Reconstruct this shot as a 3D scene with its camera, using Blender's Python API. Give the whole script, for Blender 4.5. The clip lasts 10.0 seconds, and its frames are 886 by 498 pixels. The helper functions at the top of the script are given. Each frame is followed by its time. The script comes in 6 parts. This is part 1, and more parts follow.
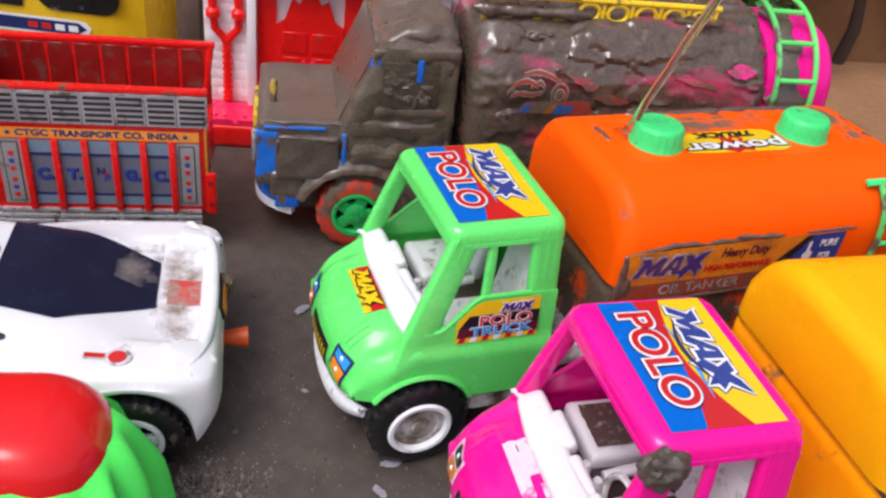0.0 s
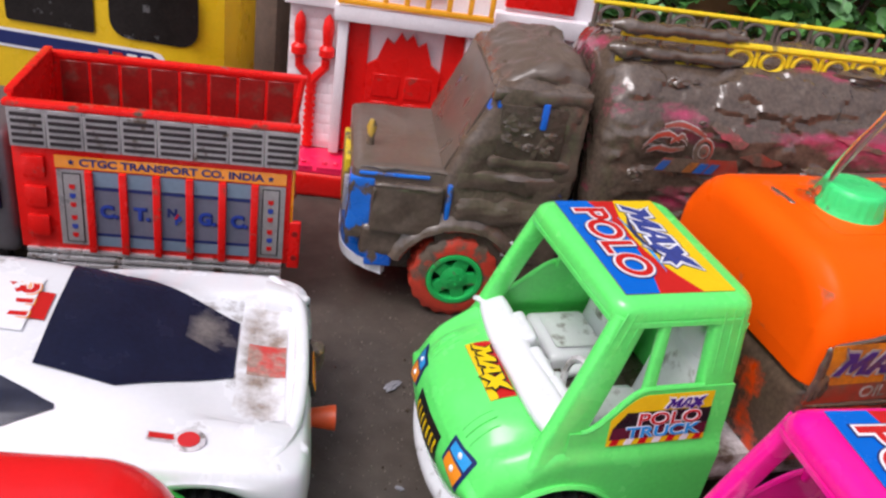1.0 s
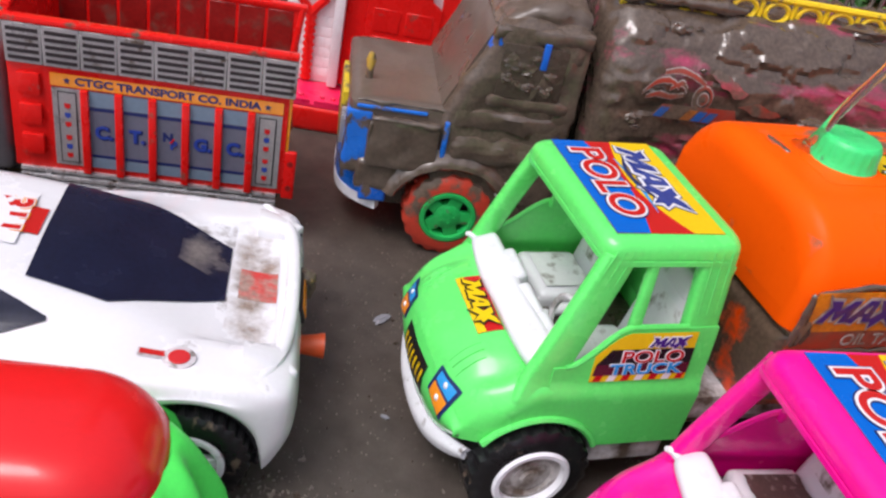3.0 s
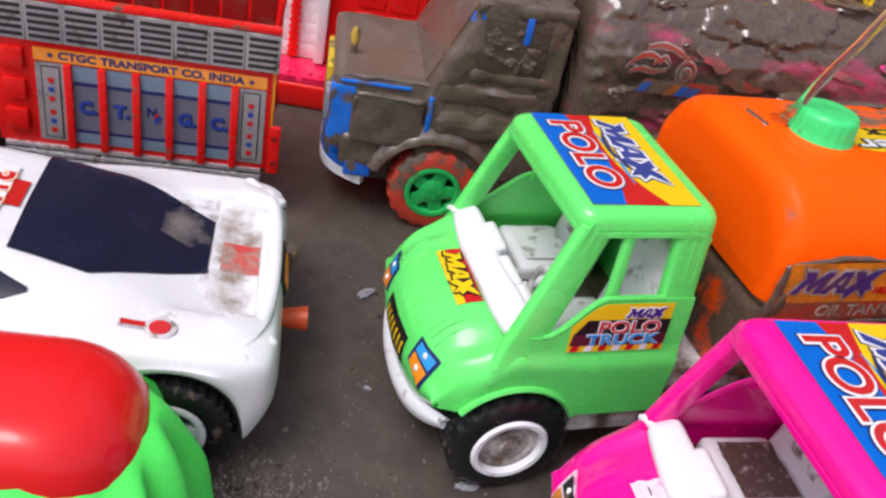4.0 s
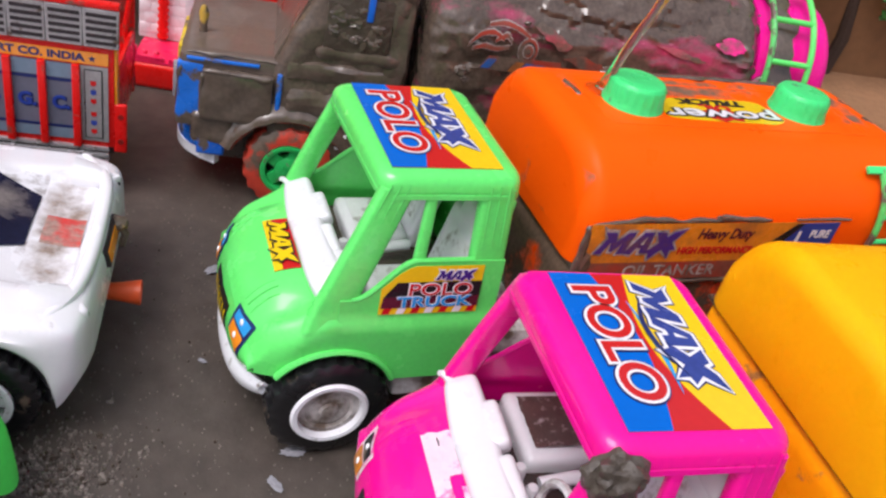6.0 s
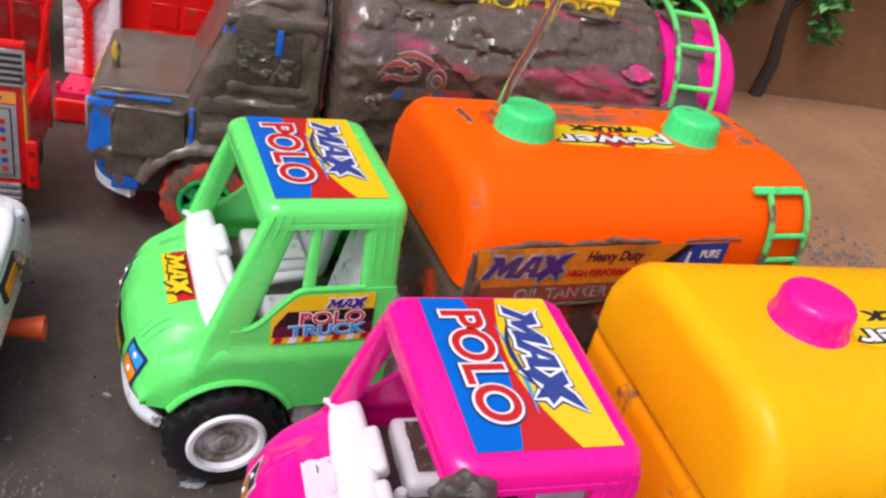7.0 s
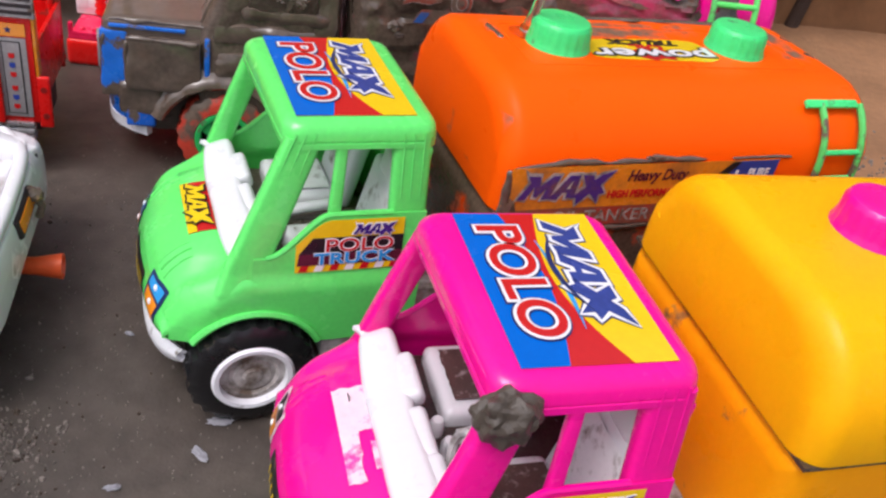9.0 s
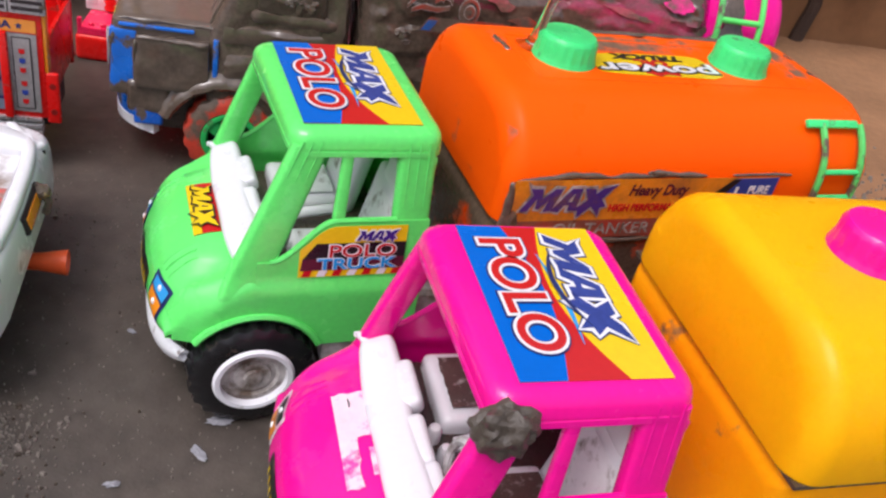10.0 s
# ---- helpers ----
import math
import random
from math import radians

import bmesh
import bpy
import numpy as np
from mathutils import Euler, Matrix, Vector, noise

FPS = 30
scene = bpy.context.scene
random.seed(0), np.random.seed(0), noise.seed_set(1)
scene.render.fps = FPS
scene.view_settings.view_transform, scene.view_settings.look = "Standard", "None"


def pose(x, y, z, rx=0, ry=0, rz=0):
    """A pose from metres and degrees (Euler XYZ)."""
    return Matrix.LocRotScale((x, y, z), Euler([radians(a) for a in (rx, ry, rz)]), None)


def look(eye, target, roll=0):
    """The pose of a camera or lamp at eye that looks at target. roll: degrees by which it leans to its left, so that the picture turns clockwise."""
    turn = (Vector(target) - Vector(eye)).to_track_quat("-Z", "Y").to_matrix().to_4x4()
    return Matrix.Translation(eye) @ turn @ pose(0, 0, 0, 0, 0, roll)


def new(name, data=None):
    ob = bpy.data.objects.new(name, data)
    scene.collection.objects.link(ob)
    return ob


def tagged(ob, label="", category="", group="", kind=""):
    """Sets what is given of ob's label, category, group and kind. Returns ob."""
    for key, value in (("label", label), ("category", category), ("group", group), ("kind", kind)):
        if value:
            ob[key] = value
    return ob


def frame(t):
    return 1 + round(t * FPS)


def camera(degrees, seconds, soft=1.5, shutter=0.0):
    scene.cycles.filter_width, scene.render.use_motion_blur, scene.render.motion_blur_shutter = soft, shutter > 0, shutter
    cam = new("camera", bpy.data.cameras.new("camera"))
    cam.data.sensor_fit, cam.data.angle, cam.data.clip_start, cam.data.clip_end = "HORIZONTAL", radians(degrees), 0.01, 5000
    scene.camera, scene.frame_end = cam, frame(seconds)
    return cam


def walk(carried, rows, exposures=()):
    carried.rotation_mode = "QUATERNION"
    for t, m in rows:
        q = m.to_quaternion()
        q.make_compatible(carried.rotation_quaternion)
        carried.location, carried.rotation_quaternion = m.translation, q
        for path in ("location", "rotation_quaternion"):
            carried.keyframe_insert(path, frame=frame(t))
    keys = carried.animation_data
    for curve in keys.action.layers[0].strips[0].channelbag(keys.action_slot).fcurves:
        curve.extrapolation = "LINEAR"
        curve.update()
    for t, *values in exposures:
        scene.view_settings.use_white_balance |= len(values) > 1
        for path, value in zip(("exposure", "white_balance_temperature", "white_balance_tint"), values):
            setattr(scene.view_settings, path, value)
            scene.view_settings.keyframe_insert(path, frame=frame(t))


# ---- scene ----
cam = camera(55.2, 10.0, soft=2.4)
PATH = [
    (0, (0.0401, 0.0021, 0.2783), (0.0250, 0.0830, 0.2214), 8.3),
    (0.2, (0.0270, 0.0061, 0.2776), (0.0111, 0.0900, 0.2254), 8.5),
    (0.5, (0.0092, 0.0241, 0.2595), (-0.0101, 0.1079, 0.2085), 8.7),
    (0.8, (-0.0028, 0.0423, 0.2438), (-0.0216, 0.1269, 0.1940), 10.5),
    (1, (-0.0073, 0.0420, 0.2386), (-0.0277, 0.1258, 0.1880), 9.6),
    (1.2, (-0.0058, 0.0437, 0.2308), (-0.0273, 0.1246, 0.1761), 10.6),
    (1.5, (0.0015, 0.0389, 0.2276), (-0.0168, 0.1204, 0.1725), 10.6),
    (1.7, (-0.0095, 0.0413, 0.2285), (-0.0286, 0.1223, 0.1730), 11.9),
    (2, (-0.0065, 0.0408, 0.2309), (-0.0244, 0.1219, 0.1753), 12.5),
    (2.2, (-0.0066, 0.0416, 0.2374), (-0.0261, 0.1233, 0.1832), 11.8),
    (2.5, (-0.0043, 0.0432, 0.2326), (-0.0230, 0.1243, 0.1771), 12.4),
    (2.7, (-0.0054, 0.0408, 0.2329), (-0.0236, 0.1222, 0.1777), 12.5),
    (3.8, (-0.0019, 0.0364, 0.2397), (-0.0190, 0.1168, 0.1828), 13.4),
    (4, (0.0016, 0.0366, 0.2345), (-0.0152, 0.1170, 0.1774), 13.1),
    (4.2, (0.0075, 0.0372, 0.2364), (-0.0084, 0.1184, 0.1802), 13.8),
    (4.5, (0.0155, 0.0396, 0.2329), (0.0010, 0.1204, 0.1757), 13.8),
    (4.8, (0.0145, 0.0409, 0.2277), (0.0005, 0.1205, 0.1687), 13.9),
    (5, (0.0180, 0.0404, 0.2286), (0.0037, 0.1203, 0.1703), 13.7),
    (5.2, (0.0204, 0.0397, 0.2227), (0.0074, 0.1195, 0.1638), 13.6),
    (5.5, (0.0224, 0.0419, 0.2262), (0.0089, 0.1210, 0.1667), 14.4),
    (5.7, (0.0345, 0.0382, 0.2339), (0.0231, 0.1191, 0.1762), 15.1),
    (6.8, (0.0660, 0.0467, 0.2400), (0.0551, 0.1301, 0.1859), 13.9),
    (7, (0.0757, 0.0432, 0.2454), (0.0662, 0.1277, 0.1928), 13.9),
    (7.2, (0.0760, 0.0431, 0.2434), (0.0649, 0.1283, 0.1924), 12.0),
    (7.5, (0.0736, 0.0461, 0.2404), (0.0615, 0.1308, 0.1887), 12.3),
    (7.8, (0.0783, 0.0443, 0.2391), (0.0679, 0.1293, 0.1875), 12.8),
    (8, (0.0749, 0.0455, 0.2382), (0.0643, 0.1299, 0.1856), 13.3),
    (8.2, (0.0792, 0.0465, 0.2394), (0.0686, 0.1309, 0.1868), 13.3),
    (8.5, (0.0798, 0.0441, 0.2376), (0.0703, 0.1282, 0.1843), 12.5),
    (8.8, (0.0775, 0.0471, 0.2295), (0.0670, 0.1296, 0.1740), 12.5),
    (9, (0.0748, 0.0496, 0.2265), (0.0641, 0.1310, 0.1695), 12.1),
    (9.2, (0.0797, 0.0472, 0.2287), (0.0691, 0.1293, 0.1727), 12.8),
    (9.5, (0.0773, 0.0478, 0.2272), (0.0671, 0.1287, 0.1693), 12.8),
    (9.8, (0.0740, 0.0465, 0.2308), (0.0630, 0.1281, 0.1741), 13.1),
    (10, (0.0732, 0.0482, 0.2308), (0.0627, 0.1296, 0.1737), 13.8),
]
walk(cam, [(t, look(eye, target, roll)) for t, eye, target, roll in PATH], exposures=[(0.0, -0.02, 6220, 16)])

# ---- light: overcast daylight ----
world = bpy.data.worlds.new("overcast_sky")
scene.world = world
world.use_nodes = True
wn = world.node_tree.nodes
sky = wn.new("ShaderNodeTexSky")
sky.sky_type, sky.sun_disc = "NISHITA", False
sky.sun_elevation, sky.sun_rotation = radians(60), radians(210)
sky.air_density, sky.dust_density, sky.ozone_density = 1.0, 6.0, 1.0
soften = wn.new("ShaderNodeHueSaturation")
soften.inputs["Saturation"].default_value = 0.55
world.node_tree.links.new(sky.outputs[0], soften.inputs["Color"])
world.node_tree.links.new(soften.outputs[0], wn["Background"].inputs[0])
wn["Background"].inputs[1].default_value = 0.17
sun = new("sun", bpy.data.lights.new("sun", "SUN"))
sun.data.energy, sun.data.angle, sun.data.color = 1.05, radians(28), (1.0, 0.97, 0.95)
sun.matrix_world = look((-0.42, -0.42, 1.45), (0, 0.3, 0))


# ---- materials ----
def mat(name, color, rough=0.4, metal=0.0, var=0.12, scale=60.0, bump=0.0, bump_scale=300.0, coat=0.0,
        stain=0.0, stain_color=(0.125, 0.091, 0.066), stain_scale=45.0, stain_rough=0.45, edge=0.04, fine=0.5, sss=0.0, stretch=1.0, spec=0.5, border=False):
    """A surface with grain at two scales, and dried or wet mud over a share of it."""
    m = bpy.data.materials.new(name)
    m.use_nodes = True
    n, l = m.node_tree.nodes, m.node_tree.links
    b = n["Principled BSDF"]
    co = n.new("ShaderNodeTexCoord").outputs["Object"]

    def noise_node(s, detail=4.0, rgh=0.55):
        t = n.new("ShaderNodeTexNoise")
        t.inputs["Scale"].default_value, t.inputs["Detail"].default_value, t.inputs["Roughness"].default_value = s, detail, rgh
        l.new(co, t.inputs["Vector"])
        return t.outputs["Fac"]

    def mix(kind, fac, a, c):
        x = n.new("ShaderNodeMix")
        x.data_type = kind
        base = {"RGBA": 6, "FLOAT": 2}[kind]
        for at, v in ((0, fac), (base, a), (base + 1, c)):
            if hasattr(v, "links"):
                l.new(v, x.inputs[at])
            else:
                x.inputs[at].default_value = (*v, 1) if isinstance(v, tuple) else v
        return x.outputs[{"RGBA": 2, "FLOAT": 0}[kind]]

    def ramp(src, lo, hi):
        r = n.new("ShaderNodeMapRange")
        r.inputs["From Min"].default_value, r.inputs["From Max"].default_value = lo, hi
        l.new(src, r.inputs["Value"])
        return r.outputs[0]

    dark = tuple(c * (1 - var) for c in color)
    light = tuple(min(1.0, c * (1 + var)) for c in color)
    big = ramp(noise_node(scale), 0.3, 0.7)
    small = ramp(noise_node(scale * 9), 0.3, 0.7)
    both = mix("FLOAT", fine, big, small)
    col = mix("RGBA", both, dark, light)
    rg = mix("FLOAT", big, max(0.03, rough - 0.07), rough + 0.07)
    if stain:
        cut = 0.5 + (0.5 - stain) * 0.34
        sn = n.new("ShaderNodeMapping")
        sn.inputs["Scale"].default_value = (stretch, 1.0, 1.0)
        l.new(co, sn.inputs["Vector"])
        tn = n.new("ShaderNodeTexNoise")
        tn.inputs["Scale"].default_value, tn.inputs["Detail"].default_value, tn.inputs["Roughness"].default_value = stain_scale, 6.0, 0.6
        l.new(sn.outputs[0], tn.inputs["Vector"])
        src = tn.outputs["Fac"]
        if border:
            # the stain thins out towards the rim of its own sheet
            gen = n.new("ShaderNodeSeparateXYZ")
            l.new(n["Texture Coordinate"].outputs["Generated"], gen.inputs[0])
            for axis in ("X", "Y"):
                tri = n.new("ShaderNodeMath")
                tri.operation = "PINGPONG"
                tri.inputs[1].default_value = 0.5
                l.new(gen.outputs[axis], tri.inputs[0])
                half = n.new("ShaderNodeMath")
                half.operation = "MULTIPLY_ADD"
                half.inputs[1].default_value = -0.22
                l.new(ramp(tri.outputs[0], 0.30, 0.0), half.inputs[0])
                l.new(src, half.inputs[2])
                src = half.outputs[0]
        mask = ramp(src, cut - edge, cut + edge)
        sd = mix("RGBA", small, tuple(c * 0.75 for c in stain_color), tuple(c * 1.25 for c in stain_color))
        col = mix("RGBA", mask, col, sd)
        rg = mix("FLOAT", mask, rg, stain_rough)
    l.new(col, b.inputs["Base Color"])
    l.new(rg, b.inputs["Roughness"])
    b.inputs["Metallic"].default_value = metal
    b.inputs["Specular IOR Level"].default_value = spec
    b.inputs["Coat Weight"].default_value = coat
    b.inputs["Coat Roughness"].default_value = 0.06
    if sss:
        b.inputs["Subsurface Weight"].default_value = sss
        b.inputs["Subsurface Radius"].default_value = (0.004, 0.004, 0.004)
        b.inputs["Subsurface Scale"].default_value = 1.0
    if bump:
        bp = n.new("ShaderNodeBump")
        bp.inputs["Strength"].default_value, bp.inputs["Distance"].default_value = bump, 0.001
        l.new(noise_node(bump_scale, 5.0, 0.6), bp.inputs["Height"])
        l.new(bp.outputs[0], b.inputs["Normal"])
    return m


MUD = (0.125, 0.091, 0.066)
M = {}
M["green"] = mat("green_plastic", (0.125, 0.80, 0.155), 0.24, var=0.08, coat=0.6, bump=0.04, sss=0.25, spec=0.30)
M["mint"] = mat("mint_green_plastic", (0.055, 0.74, 0.21), 0.30, var=0.08, coat=0.2, sss=0.2, spec=0.3, stain=0.03, stain_scale=120)
M["lime_dark"] = mat("dark_green_plastic", (0.01, 0.16, 0.05), 0.35)
M["pink"] = mat("pink_plastic", (0.94, 0.005, 0.30), 0.24, var=0.06, coat=0.45, bump=0.03, sss=0.25, spec=0.22)
M["white"] = mat("white_plastic", (0.84, 0.85, 0.89), 0.32, var=0.05, stain=0.04, stain_scale=150, edge=0.06)
M["white_car"] = mat("white_car_paint", (0.77, 0.775, 0.80), 0.25, var=0.03, coat=0.2, stain=0.02, stain_scale=60, edge=0.06)
M["white_clean"] = mat("clean_white_plastic", (0.72, 0.725, 0.76), 0.32, var=0.03, coat=0.1)
M["car_mud"] = mat("mud_flecked_white_paint", (0.77, 0.775, 0.80), 0.3, var=0.03, coat=0.2, stain=0.82, stain_color=(0.27, 0.205, 0.165), stain_scale=110, edge=0.19, stain_rough=0.8, border=True)
M["red_faint"] = mat("faint_red_print_under_mud", (0.60, 0.05, 0.045), 0.4, var=0.2, stain=0.55, stain_color=(0.36, 0.24, 0.20), stain_scale=170, edge=0.12)
M["white_mud"] = mat("mud_smeared_white_plastic", (0.74, 0.74, 0.76), 0.4, var=0.08, stain=0.50, stain_scale=70, edge=0.10)
M["orange"] = mat("orange_plastic", (1.0, 0.106, 0.0), 0.34, var=0.03, spec=0.09)
M["orange_film"] = mat("mud_film_on_orange_plastic", (1.0, 0.106, 0.0), 0.34, var=0.03, spec=0.09, stain=0.66, stain_color=(0.19, 0.115, 0.075), stain_scale=85, edge=0.10, border=True, stain_rough=0.5)
M["base_mud"] = mat("mud_caked_orange_plastic", (0.90, 0.075, 0.002), 0.34, var=0.05, stain=0.66, stain_scale=30, edge=0.04, bump=0.3, bump_scale=160, spec=0.35, stain_rough=0.25, stain_color=(0.105, 0.070, 0.050), coat=0.3)
M["p_dark_mud"] = mat("muddy_black_print", (0.012, 0.012, 0.014), 0.35, stain=0.4, stain_scale=120)
M["mud_clod"] = mat("crumbly_dark_mud", (0.080, 0.064, 0.050), 0.34, var=0.35, scale=140, bump=0.8, bump_scale=480)
M["orange_vivid"] = mat("orange_plastic_clean", (0.90, 0.12, 0.03), 0.35)
# darker copy of the yellow plastic, with shading put into the colour
M["yellow_shade"] = mat("shaded_yellow_plastic", (0.88, 0.33, 0.0), 0.30, var=0.03, spec=0.14, sss=0.2, stain=0.03, stain_scale=60)
M["yellow"] = mat("yellow_plastic", (0.96, 0.44, 0.0), 0.30, var=0.03, coat=0.0, bump=0.03, spec=0.14, sss=0.3)
M["mud"] = mat("wet_grey_brown_mud", (0.112, 0.083, 0.063), 0.22, var=0.34, scale=45, bump=0.22, bump_scale=170, coat=0.8, spec=0.5)
M["mud_even"] = mat("smooth_wet_mud", (0.122, 0.093, 0.073), 0.36, var=0.22, scale=50, bump=0.10, bump_scale=140, coat=0.25, spec=0.4)
M["mud_trace"] = mat("mud_traces_on_white", (0.74, 0.74, 0.76), 0.4, var=0.06, stain=0.13, stain_scale=160, edge=0.10)
M["seat_mud"] = mat("dark_brown_seat_mud", (0.085, 0.054, 0.045), 0.35, var=0.3, scale=120, stain=0.12, stain_color=(0.36, 0.31, 0.30), stain_scale=330, edge=0.07)
M["mud_floor"] = mat("wet_dark_floor_mud", (0.045, 0.028, 0.025), 0.22, var=0.3, scale=120, bump=0.5, bump_scale=400)
M["mud_dark"] = mat("dark_wet_mud", (0.075, 0.056, 0.042), 0.3, var=0.3, scale=90, bump=0.9, bump_scale=300)
M["mud_blue"] = mat("mud_over_blue_plastic", (0.012, 0.11, 0.55), 0.35, stain=0.96, stain_scale=48, edge=0.012, stain_rough=0.27, bump=0.22, bump_scale=170, spec=0.45, coat=0.3, stain_color=(0.110, 0.082, 0.063))
M["mud_pink"] = mat("mud_over_pink_plastic", (0.62, 0.03, 0.15), 0.35, stain=0.90, stain_scale=42, stretch=0.45, edge=0.09, stain_rough=0.17, bump=0.13, bump_scale=150, spec=0.45, stain_color=(0.100, 0.072, 0.053), coat=0.7)
M["pink_mud"] = mat("pink_plastic_smeared_with_mud", (0.70, 0.06, 0.13), 0.35, stain=0.72, stain_scale=130, stretch=0.4, edge=0.16, stain_rough=0.25, coat=0.3, bump=0.25, bump_scale=170)
M["pink_bare"] = mat("bare_pink_plastic", (0.85, 0.02, 0.26), 0.3, stain=0.50, stain_scale=150, edge=0.16, coat=0.3, border=True)
M["p_purple_mud"] = mat("muddy_purple_print", (0.060, 0.025, 0.20), 0.3, var=0.15, stain=0.20, stain_color=(0.16, 0.07, 0.045), stain_scale=110, edge=0.10)
M["p_pale_mud"] = mat("muddy_white_print", (0.52, 0.47, 0.45), 0.35, stain=0.52, stain_scale=150, edge=0.14)
M["mud_green"] = mat("mud_over_green_plastic", (0.10, 0.60, 0.14), 0.35, stain=0.45, stain_scale=90, edge=0.03)
M["mud_yellow"] = mat("mud_over_yellow_plastic", (0.70, 0.52, 0.02), 0.4, stain=0.45, stain_scale=60, edge=0.04, bump=0.3)
M["yellow_rail"] = mat("yellow_railing_plastic", (0.88, 0.62, 0.01), 0.32, stain=0.16, stain_scale=110, edge=0.04)
M["mud_brass"] = mat("mud_over_brass_plastic", (0.55, 0.36, 0.06), 0.3, stain=0.6, stain_scale=120, edge=0.05)
M["blue_muddy"] = mat("mud_flecked_blue_plastic", (0.015, 0.16, 0.66), 0.28, stain=0.34, stain_scale=75, edge=0.03, coat=0.4, bump=0.08)
M["blue"] = mat("blue_plastic", (0.015, 0.14, 0.66), 0.3, stain=0.2, stain_scale=90)
M["red"] = mat("red_plastic", (0.74, 0.012, 0.009), 0.28, var=0.1, stain=0.05, stain_scale=80, bump=0.05, sss=0.1, spec=0.32)
# the red plastic again, with the shade of recesses put into its colour
M["red_shade"] = mat("shaded_red_plastic", (0.24, 0.010, 0.008), 0.4, var=0.3, scale=60, stain=0.05, stain_scale=90, edge=0.12)
M["red_glossy"] = mat("glossy_red_plastic", (0.74, 0.010, 0.012), 0.22, var=0.04, coat=0.2, spec=0.5)
M["green_soft"] = mat("soft_green_plastic", (0.085, 0.86, 0.115), 0.40, var=0.08, sss=0.12, coat=0.1, spec=0.3)
M["hotpink"] = mat("translucent_pink_plastic", (0.86, 0.018, 0.10), 0.3, sss=0.2)
M["rubber"] = mat("black_rubber", (0.008, 0.008, 0.009), 0.30, var=0.3, stain=0.05, stain_scale=140, bump=0.2)
M["rubber_red"] = mat("muddy_red_tyre", (0.55, 0.05, 0.025), 0.5, var=0.15, stain=0.42, stain_scale=55, bump=0.3)
M["rim_green"] = mat("green_rim", (0.02, 0.46, 0.10), 0.3, stain=0.12, stain_scale=140)
M["rim_mud"] = mat("muddy_white_rim", (0.55, 0.52, 0.50), 0.4, stain=0.50, stain_scale=110, edge=0.12)
M["silver"] = mat("silver_grey_print", (0.175, 0.170, 0.185), 0.35, metal=0.5, var=0.1)
M["slat_silver"] = mat("bright_silver_print", (0.37, 0.345, 0.345), 0.32, metal=0.3, var=0.22, scale=90, stain=0.1, stain_scale=110)
M["chrome"] = mat("chrome_plastic", (0.66, 0.65, 0.66), 0.24, metal=0.6, var=0.15, stain=0.2, stain_scale=120)
M["lamp_dark"] = mat("dark_lamp_plastic", (0.030, 0.034, 0.038), 0.25, var=0.3, stain=0.12, stain_scale=150)
M["slot"] = mat("dark_slot", (0.022, 0.014, 0.016), 0.5)
M["bluegrey"] = mat("blue_grey_panel_print", (0.135, 0.138, 0.185), 0.4, var=0.12)
M["paleblue"] = mat("pale_blue_print", (0.165, 0.225, 0.30), 0.4)
M["navy"] = mat("navy_print", (0.012, 0.022, 0.12), 0.35)
M["royal"] = mat("royal_blue_print", (0.025, 0.055, 0.32), 0.35)
M["royal_mud"] = mat("mud_smeared_blue_print", (0.02, 0.10, 0.36), 0.35, stain=0.35, stain_scale=110, edge=0.1)
M["black"] = mat("black_print", (0.012, 0.012, 0.014), 0.3)
M["glass_black"] = mat("dark_window_sticker", (0.010, 0.013, 0.035), 0.22, var=0.3, spec=0.25)
M["p_blue"] = mat("blue_sticker_print", (0.0, 0.125, 0.56), 0.25, var=0.05, coat=0.08, spec=0.2)
M["p_red"] = mat("red_sticker_print", (0.55, 0.014, 0.014), 0.22, var=0.06, coat=0.3)
M["p_yellow"] = mat("yellow_sticker_print", (0.82, 0.56, 0.005), 0.22, var=0.06, coat=0.3)
M["p_white"] = mat("white_sticker_print", (0.82, 0.82, 0.84), 0.22, var=0.04, coat=0.3)
M["p_pinkwhite"] = mat("torn_paper_backing", (0.80, 0.62, 0.70), 0.4, var=0.12, stain=0.28, stain_color=(0.80, 0.06, 0.36), stain_scale=160, edge=0.06)
M["p_navyblue"] = mat("dark_blue_sticker_print", (0.030, 0.055, 0.25), 0.22, var=0.2, coat=0.3)
M["p_purple"] = mat("purple_sticker_print", (0.055, 0.025, 0.22), 0.22, var=0.1, coat=0.3)
M["p_maroon"] = mat("maroon_sticker_print", (0.10, 0.015, 0.03), 0.25, var=0.1, coat=0.2)
M["p_sky"] = mat("sky_blue_sticker_print", (0.03, 0.32, 0.72), 0.22, coat=0.3)
M["p_orange"] = mat("orange_sticker_print", (0.86, 0.28, 0.015), 0.25, var=0.08, coat=0.2)
M["p_orange_mud"] = mat("mud_stained_orange_sticker", (0.76, 0.25, 0.015), 0.3, stain=0.26, stain_color=(0.20, 0.075, 0.03), stain_scale=60, edge=0.12)
M["p_red_mud"] = mat("mud_stained_red_sticker", (0.36, 0.05, 0.03), 0.35, stain=0.45, stain_scale=60, edge=0.10)
M["stone_white"] = mat("white_moulded_plastic", (0.86, 0.81, 0.83), 0.4, var=0.08, scale=90, bump=0.25, bump_scale=500)
M["gate_red"] = mat("bright_red_plastic", (0.82, 0.014, 0.010), 0.3, var=0.1, sss=0.15, spec=0.3, bump=0.05)
M["balcony"] = mat("yellow_orange_plastic", (0.95, 0.42, 0.02), 0.35, var=0.08, sss=0.1)
M["badge_rim"] = mat("greyish_white_print", (0.60, 0.56, 0.58), 0.4, var=0.1, stain=0.15, stain_scale=300, edge=0.1)
